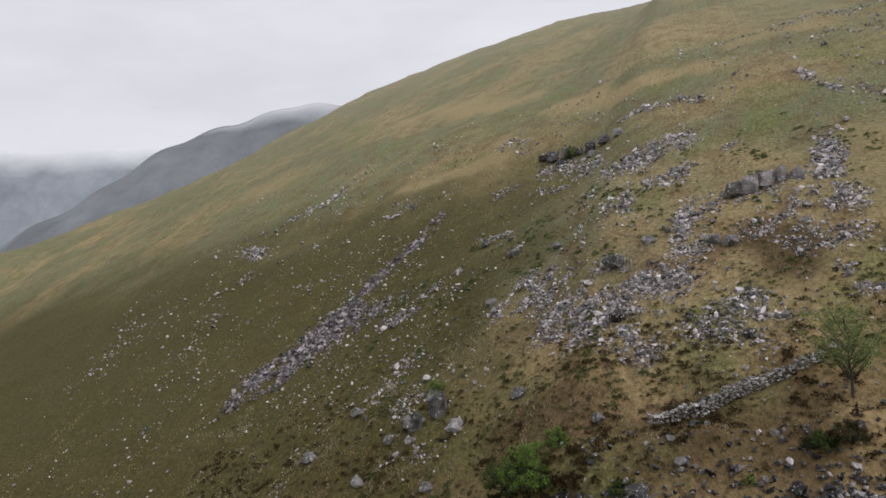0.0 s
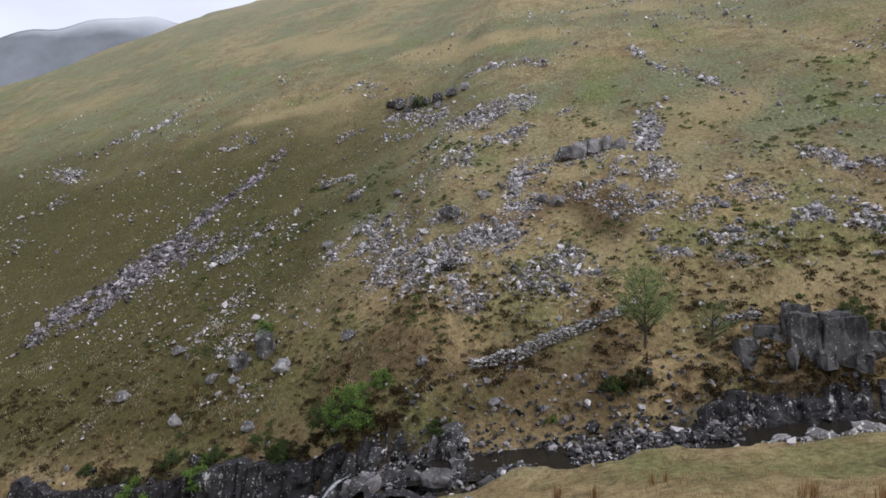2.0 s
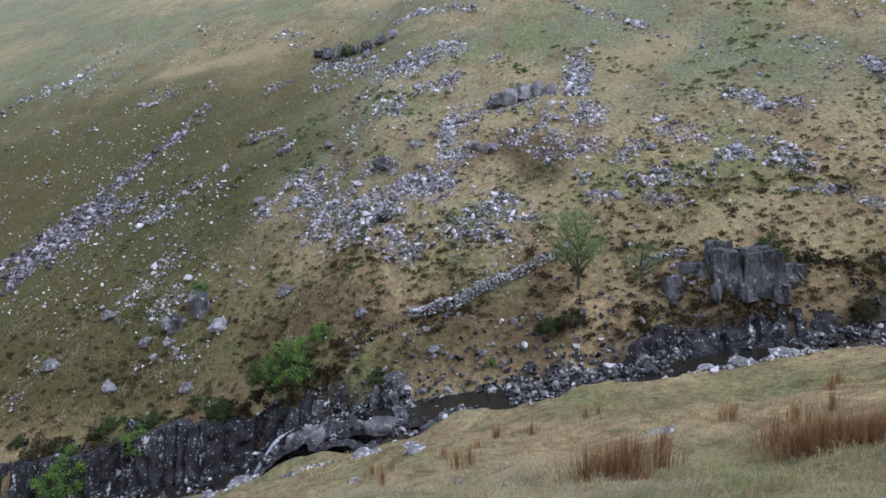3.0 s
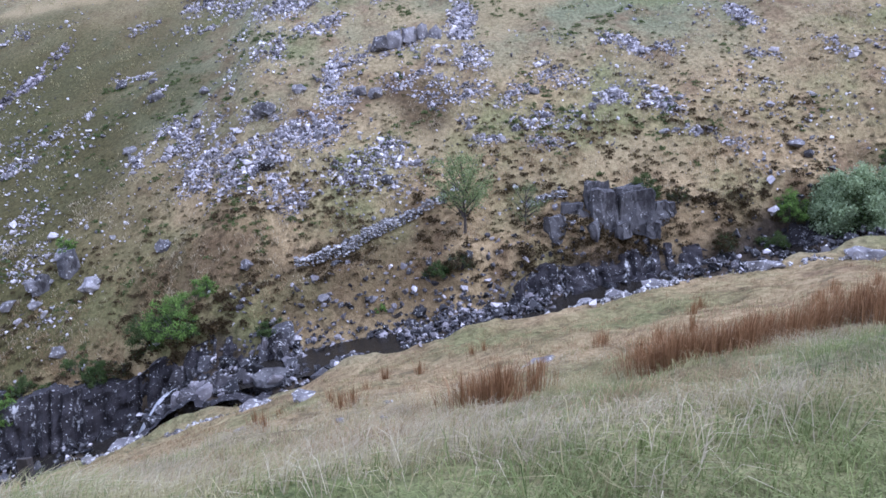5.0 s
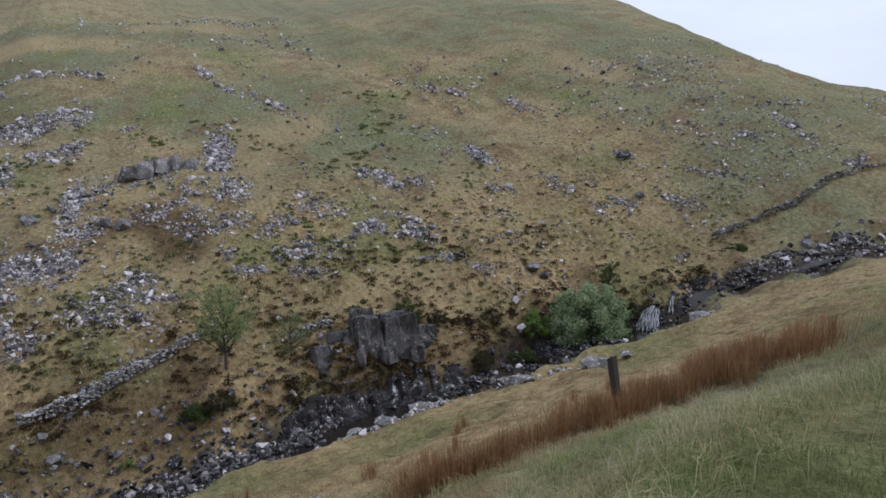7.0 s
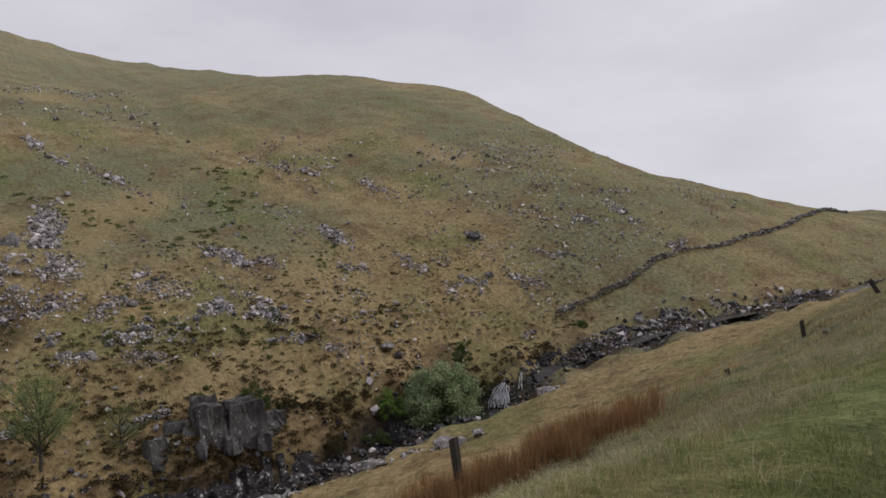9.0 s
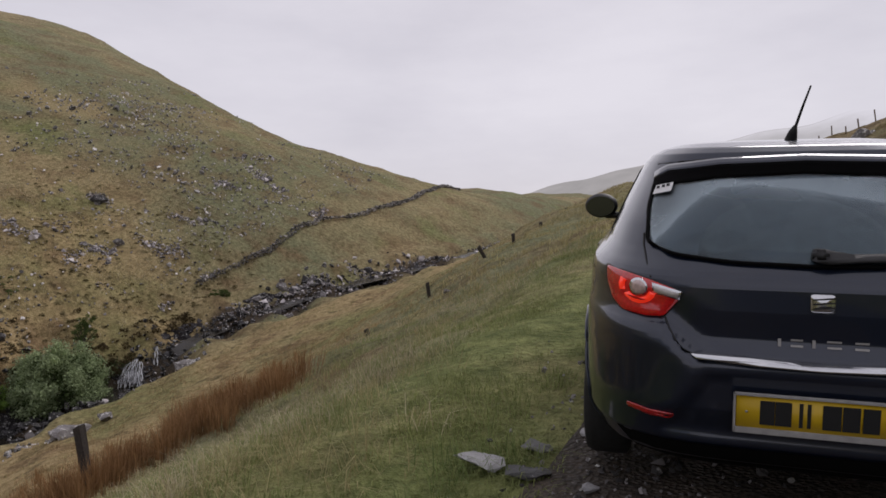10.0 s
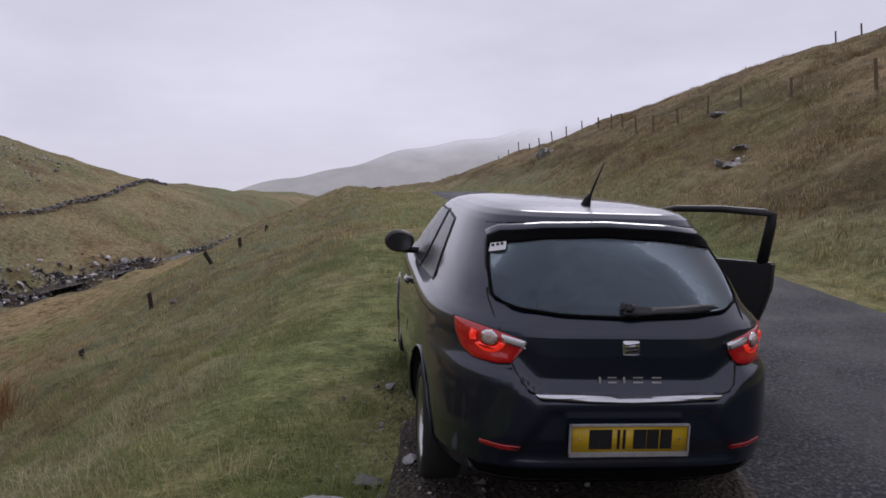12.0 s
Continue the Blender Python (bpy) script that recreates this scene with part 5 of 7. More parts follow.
tuft_field("moor_tufts", 2600, (-58, -34, -40, 46), (0.07, 0.20), M_TUFT, "small olive brown moor tufts on the far bank", "moor tufts", 34,
           lambda x, y: (x - stream_x(y) < -3.0) * smoothstep(-26, -6, x - stream_x(y)) * (0.2 + 0.8 * drift(x, y, 99, -0.2, 0.4)))
tuft_field("bilberry", 1300, (-70, -38, -35, 30), (0.12, 0.30), M_BILBERRY, "low green bilberry tufts among the scree", "bilberry", 33,
           lambda x, y: drift(x, y, 93, 0.2, 0.6) * (x - stream_x(y) < -6))


def rush_clump(x, y, size, seed):
    rng = np.random.default_rng(seed)
    n = int(190 * size)
    r, a = np.abs(rng.normal(0, 0.27 * size, n)), rng.uniform(0, 6.283, n)
    px, py = r * np.cos(a), r * np.sin(a)
    root = np.stack([px, py, rough_land(x + px, y + py) - float(rough_land(x, y))], -1)
    mesh = blade_mesh("rush_clump", root, rng.uniform(0.28, 0.80, n) * (0.65 + 0.35 * size), rng.uniform(0.006, 0.013, n), np.clip(0.12 + r * 1.3, 0, 0.9) * rng.uniform(0.5, 1.2, n), a + rng.normal(0, 0.5, n), M_RUSH)
    ob = new("rush_clump", mesh)
    ob.matrix_world = pose(x, y, float(rough_land(x, y)))
    return tagged(ob, "rusty brown rush clump standing on the bank", "rushes", kind="stuff")


RUSH_RND = random.Random(77)
for n in range(6):
    rush_clump(-8.5 + RUSH_RND.uniform(-0.35, 0.35), 1.0 + RUSH_RND.uniform(-0.5, 0.9), RUSH_RND.uniform(0.7, 1.1), 300 + n)
for n in range(84):
    f = RUSH_RND.random()
    rush_clump(-8.6 + 0.9 * f + RUSH_RND.gauss(0, 0.55), 3.6 + 7.2 * f + RUSH_RND.uniform(-0.4, 0.4), RUSH_RND.uniform(0.5, 1.2), 400 + n)
for n in range(34):
    rush_clump(RUSH_RND.uniform(-21, -9.5), RUSH_RND.uniform(-4, 18), RUSH_RND.uniform(0.3, 0.55), 500 + n)


# ---- trees and bushes ----
def tube(bm, points, radii, sides=7):
    prev = None
    for i, (p, r) in enumerate(zip(points, radii)):
        d = (points[min(i + 1, len(points) - 1)] - points[max(i - 1, 0)]).normalized()
        a = d.orthogonal().normalized()
        b = d.cross(a)
        ring = [bm.verts.new(p + (a * math.cos(k * 6.2832 / sides) + b * math.sin(k * 6.2832 / sides)) * r) for k in range(sides)]
        if prev:
            for k in range(sides):
                bm.faces.new((prev[k], prev[(k + 1) % sides], ring[(k + 1) % sides], ring[k]))
        prev = ring
    bm.faces.new(prev)


def leaf_cloud(name, centres, radius, per, leaf, mat, seed, parent):
    """Leaves scattered round many twig ends."""
    rng = np.random.default_rng(seed)
    c = np.repeat(np.array(centres), per, 0)
    c = c + rng.normal(0, radius, c.shape) * (1, 1, 0.8)
    n = len(c)
    p, q = rng.normal(0, 1, (n, 3)), rng.normal(0, 1, (n, 3))
    s = rng.uniform(0.7, 1.3, n)[:, None] * leaf
    p, q = p / np.linalg.norm(p, axis=1)[:, None] * s, q / np.linalg.norm(q, axis=1)[:, None] * s * 0.5
    co = np.stack([c - p, c + q, c + p, c - q], 1).reshape(-1, 3)
    ob = new(name, fast_mesh(name, co, np.full(n, 4), np.arange(n * 4), mat))
    ob.parent = parent
    return ob


def tree(x, y, height, spread, mat, label, seed, leaves=34, bare=0.3):
    """A slender tree: a tapered trunk that forks, limbs out to the twigs, and an open crown."""
    rnd = random.Random(seed)
    thing = empty("tree", pose(x, y, float(rough_land(x, y)) - 0.1))
    bm = bmesh.new()
    spine = [Vector((0.03 * height * math.sin(k * 0.9 + seed) * k / 8, 0.02 * height * math.cos(k * 1.1 + seed) * k / 8, height * 0.86 * k / 8)) for k in range(9)]
    tube(bm, spine, [height * 0.021 * (1 - 0.105 * k) for k in range(9)], 8)
    ends = []
    for k in range(34):
        f = rnd.uniform(bare, 0.98)
        a = rnd.uniform(0, 6.283)
        girth = math.sin(math.pi * min(1.0, max(0.08, (f - bare) / (1.04 - bare)))) ** 0.55
        reach = height * 0.37 * spread * girth * rnd.uniform(0.45, 1.0)
        root = spine[min(7, max(2, int((f - 0.16) * 8)))]
        tip = Vector((math.cos(a) * reach, math.sin(a) * reach, height * (f + 0.04)))
        mid = root.lerp(tip, 0.55) + Vector((0, 0, -0.02 * height))
        tube(bm, [root, mid, tip], [height * 0.008, height * 0.005, height * 0.002], 5)
        for t in (0.55, 0.75, 0.9, 1.0):
            ends.append(root.lerp(tip, t) + Vector((rnd.uniform(-1, 1), rnd.uniform(-1, 1), rnd.uniform(-0.5, 1))) * 0.05 * height)
    part("trunk", bm, M_BARK, thing, "slender grey brown trunk and limbs")
    leaf_cloud("crown", ends, height * 0.042, leaves, height * 0.014, mat, seed, thing)
    return tagged(thing, label, "tree")


def bush(x, y, width, height, mat, label, seed, lumps=60, leaves=42, depth=None):
    """A dense bush of many leafy lumps on short stems."""
    rnd = random.Random(seed)
    depth = depth or width
    thing = empty("bush", pose(x, y, float(rough_land(x, y)) - 0.1))
    bm = bmesh.new()
    ends = []
    for k in range(lumps):
        a, e = rnd.uniform(0, 6.283), math.acos(rnd.uniform(0.0, 1.0))
        r = rnd.uniform(0.5, 1.0) ** 0.6 * (0.85 + 0.22 * math.sin(a * 3 + seed) * math.sin(e * 2))
        p = Vector((math.cos(a) * math.sin(e) * depth / 2 * r, math.sin(a) * math.sin(e) * width / 2 * r, height * (0.12 + 0.82 * math.cos(e) * r)))
        ends.append(p)
        if k % 3 == 0:
            tube(bm, [Vector((p.x * 0.15, p.y * 0.15, 0)), p * 0.55, p], [0.04, 0.025, 0.01], 5)
    part("branchwork", bm, M_BARK, thing, "thin dark stems")
    # inner leaves take the darker colour for shade within the bush
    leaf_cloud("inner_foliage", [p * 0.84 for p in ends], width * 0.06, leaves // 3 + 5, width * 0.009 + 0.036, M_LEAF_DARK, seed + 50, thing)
    outer = [p for p in ends if rnd.random() < 0.8 and p.length > 0.3 * height]
    leaf_cloud("foliage", outer, width * 0.036, int(leaves * 1.7), width * 0.008 + 0.032, mat, seed, thing)
    return tagged(thing, label, "bush")


tree(-36.7, 4.2, 4.4, 1.75, M_LEAF_ROWAN, "young rowan tree with thin fresh green leaves", 5, 40, 0.44)
tree(-36.8, 7.7, 2.5, 1.7, M_LEAF_ROWAN, "small sparse sapling beside the ruined wall", 9, 14, 0.15)
bush(-34.7, 26.2, 6.2, 4.6, M_LEAF_GREY, "large round willow bush with grey green leaves", 3, 170, 170, 4.6)
bush(-35.6, 22.8, 2.6, 2.3, M_LEAF_BRIGHT, "fresh green bush beside the willow", 4, 60, 55)
bush(-34.6, 21.4, 2.0, 1.2, M_LEAF, "low dark green bush over the rock edge", 14, 40, 50)
bush(-36.9, 29.7, 1.9, 2.2, M_LEAF, "small dull green bush behind the waterfall", 5, 40, 45)
bush(-34.4, 30.6, 2.4, 1.5, M_HEATHER, "dark overhanging scrub beside the waterfall", 15, 50, 50)
bush(-35.1, -11.9, 3.6, 2.9, M_LEAF_BRIGHT, "bright green bush clinging to the gorge edge", 6, 70, 50)
bush(-36.2, -13.6, 3.4, 2.3, M_LEAF, "green bush on the gorge edge", 7, 60, 50)
bush(-36.4, -10.4, 2.2, 1.5, M_LEAF_BRIGHT, "leafy green bush over the gorge", 8, 50, 45)
bush(-34.2, -6.7, 2.0, 1.1, M_LEAF, "low green bush above the stream", 10, 45, 45)
bush(-34.6, 2.2, 1.7, 1.0, M_LEAF, "low green scrub above the stream bed", 11, 40, 45)
bush(-34.0, -0.8, 0.9, 0.5, M_LEAF_BRIGHT, "small bright green tuft by the stream", 12, 18, 40)
bush(-34.6, 3.6, 2.0, 1.3, M_HEATHER, "dark scrub above the stream bed", 13, 45, 45)
bush(-36.0, -26.7, 4.2, 3.3, M_LEAF_BRIGHT, "bright green bush in the lower gorge", 16, 80, 50)
bush(-35.9, -21.7, 2.4, 2.2, M_LEAF_BRIGHT, "fresh green bush in the lower gorge", 17, 60, 50)
bush(-35.7, -16.7, 1.9, 1.4, M_LEAF, "green bush on the rock edge", 18, 45, 45)
bush(-46.3, -21.9, 1.7, 1.5, M_LEAF_BRIGHT, "small green bush growing out of an outcrop", 19, 45, 45)
bush(-34.0, 38.6, 1.6, 0.8, M_LEAF, "green patch of scrub by the upper stream", 20, 30, 40)
bush(-83.5, -17.0, 2.6, 1.8, M_LEAF, "dark green juniper bush on the upper crag", 21, 50, 45)
EDGE_RND = random.Random(41)
for n in range(15):
    y = -31.0 + 1.42 * n + EDGE_RND.uniform(-0.4, 0.4)
    w = EDGE_RND.uniform(1.3, 2.3)
    leafy = EDGE_RND.random() < 0.35
    bush(float(stream_x(y)) - EDGE_RND.uniform(3.1, 4.3), y, w, w * 0.55, M_LEAF if leafy else M_HEATHER, "green scrub hanging over the gorge" if leafy else "dark heather hanging over the gorge", 60 + n, 34, 34)
bush(-37.4, 14.9, 2.4, 2.3, M_BILBERRY, "low green scrub rooted along the crag", 31, 55, 40, 1.2)
bush(-37.0, 12.9, 0.9, 2.3, M_HEATHER, "dark heather filling the cleft of the crag", 32, 26, 34, 0.8)
bush(-36.6, 16.6, 1.8, 1.2, M_HEATHER, "dark heather beside the crag", 33, 40, 40, 1.2)
bush(-34.8, 18.6, 2.2, 1.3, M_HEATHER, "dark heather bush above the rock face", 22, 50, 45)

# ---- fences ----
def post_mesh(name, width, height, seed, mat):
    rnd = random.Random(seed)
    bm = bmesh.new()
    bmesh.ops.create_cube(bm, size=1.0)
    bmesh.ops.subdivide_edges(bm, edges=bm.edges[:], cuts=2, use_grid_fill=True)
    for v in bm.verts:
        v.co = Vector((v.co.x * width, v.co.y * width, (v.co.z + 0.5) * height))
        v.co += Vector((rnd.uniform(-1, 1), rnd.uniform(-1, 1), rnd.uniform(-1, 1))) * width * 0.07
        if v.co.z > height * 0.9:
            v.co.z += v.co.x * 0.35
    bmesh.ops.bevel(bm, geom=bm.edges[:], offset=width * 0.04, segments=1, affect="EDGES")
    mesh = bpy.data.meshes.new(name)
    bm.to_mesh(mesh)
    bm.free()
    return finish(mesh, mat)


LEFT_POSTS = ((-5.95, -4.14, -2.33, 0.11, 1), (-8.02, 7.00, -1.37, 0.115, -9), (-7.34, 13.83, -0.96, 0.10, -9), (-7.80, 18.14, -0.26, 0.10, -6), (-7.55, 22.10, 0.77, 0.10, -30),
              (-7.64, 25.65, 1.02, 0.10, -4), (-7.60, 29.40, 1.45, 0.10, -2), (-7.70, 34.5, 2.15, 0.10, 3))
for n, (x, y, top, w, lean) in enumerate(LEFT_POSTS):
    h = top - float(rough_land(x, y)) + 0.35
    ob = new("fence_post", post_mesh("fence_post", w, h, n, M_POST))
    tagged(ob, "short dark weathered wooden fence post on the bank", "fence post", "fence posts on the bank")
    ob.matrix_world = pose(x - math.tan(radians(lean)) * h * 0.5, y, top - h, 0, lean, 10 * n)

RIGHT_POSTS = ((11.7, 18.5), (11.7, 23.0), (11.4, 26.2), (10.9, 28.2), (10.4, 30.2), (9.9, 32.2), (9.8, 34.6), (10.4, 39.5), (10.6, 43.0), (10.6, 46.5), (10.2, 50.0), (9.6, 53.0),
               (9.0, 56.0), (8.4, 59.0), (7.9, 62.0), (7.3, 65.5), (6.7, 69.0), (6.0, 73.0), (5.2, 77.0), (4.3, 82.0), (3.2, 87.0), (1.8, 93.0), (0.0, 100.0),
               (22.8, 39.9), (24.0, 39.4), (25.2, 39.0), (26.4, 38.6))
POST_RND = random.Random(9)
RIGHT_MESHES = [post_mesh("fence_post", 0.075, 1.5, 40 + n, M_POST_PALE) for n in range(4)]
for n, (x, y) in enumerate(RIGHT_POSTS):
    ob = new("fence_post", RIGHT_MESHES[n % 4])
    tagged(ob, "grey brown wooden fence post on the hillside above the road", "fence post", "fence posts above the road")
    ob.matrix_world = pose(x, y, float(rough_land(x, y)) - 0.3, POST_RND.uniform(-3, 3), POST_RND.uniform(-6, 1), POST_RND.uniform(0, 90)) @ Matrix.Diagonal((1, 1, POST_RND.uniform(0.66, 0.8), 1))


# ---- stones of the gravel edge ----
def flat_stone(x, y, size, turn, thick, seed, label):
    mesh = bpy.data.meshes.new("flat_stone")
    bm = rock_mesh(size, seed, (1, 0.7, thick), 2, 0.16)
    bm.to_mesh(mesh)
    bm.free()
    ob = new("flat_stone", finish(mesh, M_SLAB))
    ob.matrix_world = pose(x, y, float(rough_land(x, y)) + 0.012 + size * thick * 0.30, 3, 2, turn)
    return tagged(ob, label, "stone")


M_SLAB = rock_material("grey_slab", (0.24, 0.235, 0.235), (0.36, 0.355, 0.36), (0.45, 0.44, 0.43), -0.05)
flat_stone(-0.62, 3.34, 0.34, 10, 0.22, 71, "flat pale grey slab bedded in the grass edge")
flat_stone(-0.37, 3.30, 0.25, 20, 0.24, 72, "pale grey stone bedded in the grass edge")
flat_stone(-0.42, 3.60, 0.20, 0, 0.3, 73, "thin grey stone bedded in the gravel")
flat_stone(-0.20, 3.86, 0.13, 40, 0.5, 74, "broken grey stone on the gravel")
flat_stone(-0.10, 4.30, 0.14, 20, 0.5, 75, "broken grey stone on the gravel")
flat_stone(-0.40, 5.15, 0.11, 20, 0.6, 76, "dark lump of stone at the grass edge")
flat_stone(-0.06, 3.22, 0.12, 70, 0.5, 77, "broken grey stone on the gravel")


def gravel_stones():
    rnd = random.Random(91)
    places = []
    for _ in range(2600):
        y = rnd.uniform(-4, 8.5)
        x = float(road_x(y)) - 2.8 + rnd.gauss(0, 0.34)
        places.append((x, y, 0.012 + 0.020 * rnd.random() + 0.012 * rnd.expovariate(1.0)))
    stone_heap("gravel_stones", places, M_CRAG, "loose broken stones along the gravel edge", "gravel", 92).location.z = 0.016


gravel_stones()
# ---- the parked car ----
CAR_Z = [0.18, 0.24, 0.32, 0.45, 0.57, 0.615, 0.645, 0.70, 0.80, 0.88, 0.915, 0.935, 0.96, 1.00, 1.08, 1.18, 1.28, 1.335, 1.365, 1.39, 1.41, 1.423, 1.43]
CAR_W = [0.74, 0.815, 0.845, 0.853, 0.850, 0.848, 0.845, 0.841, 0.834, 0.824, 0.812, 0.795, 0.768, 0.740, 0.708, 0.664, 0.618, 0.590, 0.565, 0.525, 0.46, 0.36, 0.22]
CAR_REAR = [0.20, 0.10, 0.04, 0.0, 0.0, 0.012, 0.070, 0.095, 0.085, 0.09, 0.108, 0.122, 0.142, 0.185, 0.265, 0.365, 0.47, 0.500, 0.512, 0.55, 0.66, 0.86, 1.10]
CAR_FRONT = [3.92, 3.98, 4.02, 4.03, 4.01, 3.99, 3.97, 3.90, 3.72, 3.52, 3.42, 3.36, 3.28, 3.14, 2.98, 2.80, 2.62, 2.50, 2.42, 2.32, 2.18, 2.00, 1.75]


def car_at(z):
    return np.interp(z, CAR_Z, CAR_W), np.interp(z, CAR_Z, CAR_REAR), np.interp(z, CAR_Z, CAR_FRONT)


def car_power(z):
    return float(np.interp(z, [0.2, 0.9, 1.1, 1.4], [5.0, 4.6, 5.2, 4.2]))


def rear_y(x, z):
    """Where the tail's surface stands behind the car's middle: the bumper's shelf climbs to the lamps, a recess holds the plate."""
    w, _, f = car_at(z)
    a = abs(x)
    climb = 0.115 * float(smoothstep(0.34, 0.53, a) * smoothstep(0.40, 0.66, z) * smoothstep(0.98, 0.80, z))
    r = float(np.interp(z - climb, CAR_Z, CAR_REAR))
    half_wide = float(np.interp(z, [0.36, 0.42, 0.55], [0.50, 0.455, 0.365]))
    dip = 0.022 * float(smoothstep(half_wide + 0.012, half_wide - 0.012, a) * smoothstep(0.335, 0.365, z) * smoothstep(0.605, 0.56, z))
    mid, half, n = (r + f) / 2, (f - r) / 2, car_power(z)
    return float(mid - half * max(0.0, 1 - min(1.0, a / w) ** n) ** (1 / n)) + dip


def side_x(y, z):
    w, r, f = car_at(z)
    mid, half, n = (r + f) / 2, (f - r) / 2, car_power(z)
    return float(w * max(0.0, 1 - min(1.0, abs(y - mid) / half) ** n) ** (1 / n))


def tail_patch(corners, off, nx=10, nz=6):
    """A panel lying on the tail: corners as x, z from lower left round; off lifts it off the body."""
    bm = bmesh.new()
    a, b, c, d = [Vector(p) for p in corners]
    grid = []
    for j in range(nz + 1):
        row = []
        for i in range(nx + 1):
            p = a.lerp(b, i / nx).lerp(d.lerp(c, i / nx), j / nz)
            row.append(bm.verts.new((p.x, rear_y(p.x, p.y) - off, p.y)))
        grid.append(row)
    for j in range(nz):
        for i in range(nx):
            bm.faces.new((grid[j][i], grid[j][i + 1], grid[j + 1][i + 1], grid[j + 1][i]))
    return bm


def tail_shape(outline, off, rings=12, bulge=0.0, edge=0.2):
    """A panel on the tail with any outline of x, z points, swelling a little in the middle."""
    bm = bmesh.new()
    cx, cz = sum(p[0] for p in outline) / len(outline), sum(p[1] for p in outline) / len(outline)
    prev = None
    for k in range(rings):
        f = 1 - k / rings
        lift = off + bulge * (1 - f * f) if k else off * edge
        f = f if k != 1 else 0.97
        ring = []
        for x, z in outline:
            px, pz = cx + (x - cx) * f, cz + (z - cz) * f
            ring.append(bm.verts.new((px, rear_y(px, pz) - lift, pz)))
        if prev:
            n = len(ring)
            for i in range(n):
                bm.faces.new((prev[i], prev[(i + 1) % n], ring[(i + 1) % n], ring[i]))
        prev = ring
    bm.faces.new(prev)
    bmesh.ops.recalc_face_normals(bm, faces=bm.faces[:])
    return bm


def tail_band(low, high, off, across=28, rows=4, top_off=None):
    """A panel on the tail between two lines of x, z points."""
    bm = bmesh.new()
    grid = []
    for j in range(rows + 1):
        row = []
        for i in range(across + 1):
            t = i / across
            ends = []
            for line in (low, high):
                x = line[0][0] + (line[-1][0] - line[0][0]) * t
                ends.append((x, float(np.interp(x, [p[0] for p in line], [p[1] for p in line]))))
            x, z = [a + (b - a) * j / rows for a, b in zip(*ends)]
            lift = off + ((off if top_off is None else top_off) - off) * j / rows
            row.append(bm.verts.new((x, rear_y(x, z) - lift, z)))
        grid.append(row)
    for j in range(rows):
        for i in range(across):
            bm.faces.new((grid[j][i], grid[j][i + 1], grid[j + 1][i + 1], grid[j + 1][i]))
    return bm


def rounded_outline(points, r=0.25, steps=4):
    """Corners of an outline rounded off."""
    out, n = [], len(points)
    for i in range(n):
        p, q, s = Vector(points[i - 1]), Vector(points[i]), Vector(points[(i + 1) % n])
        a, b = q.lerp(p, r), q.lerp(s, r)
        for k in range(steps + 1):
            t = k / steps
            out.append(tuple(a.lerp(q, t).lerp(q.lerp(b, t), t)))
    return out


def side_patch(sgn, corners, off, ny=12, nz=6):
    """A panel on the car's flank: corners as y, z."""
    bm = bmesh.new()
    a, b, c, d = [Vector(p) for p in corners]
    grid = []
    for j in range(nz + 1):
        row = []
        for i in range(ny + 1):
            p = a.lerp(b, i / ny).lerp(d.lerp(c, i / ny), j / nz)
            row.append(bm.verts.new((sgn * (side_x(p.x, p.y) + off), p.x, p.y)))
        grid.append(row)
    for j in range(nz):
        for i in range(ny):
            bm.faces.new((grid[j][i], grid[j][i + 1], grid[j + 1][i + 1], grid[j + 1][i]))
    bmesh.ops.recalc_face_normals(bm, faces=bm.faces[:])
    return bm


def box(w, d, h, bevel=0.0, at=(0, 0, 0)):
    bm = bmesh.new()
    bmesh.ops.create_cube(bm, size=1.0, matrix=Matrix.Translation(at) @ Matrix.Diagonal((w, d, h, 1)))
    if bevel:
        bmesh.ops.bevel(bm, geom=bm.edges[:], offset=bevel, segments=2, affect="EDGES")
    return bm


def lathe(profile, sides=36):
    """A turned shape round the x axis: profile of x, radius."""
    bm = bmesh.new()
    prev = None
    for x, r in profile:
        ring = [bm.verts.new((x, r * math.cos(k * 6.28319 / sides), r * math.sin(k * 6.28319 / sides))) for k in range(sides)]
        if prev:
            for k in range(sides):
                bm.faces.new((prev[k], prev[(k + 1) % sides], ring[(k + 1) % sides], ring[k]))
        prev = ring
    bmesh.ops.recalc_face_normals(bm, faces=bm.faces[:])
    return bm


def slab(bm, thickness=0.004):
    """Gives a sheet its thickness, inwards, so that it is a closed pane."""
    bmesh.ops.recalc_face_normals(bm, faces=bm.faces[:])
    bmesh.ops.solidify(bm, geom=bm.faces[:], thickness=thickness)
    return bm


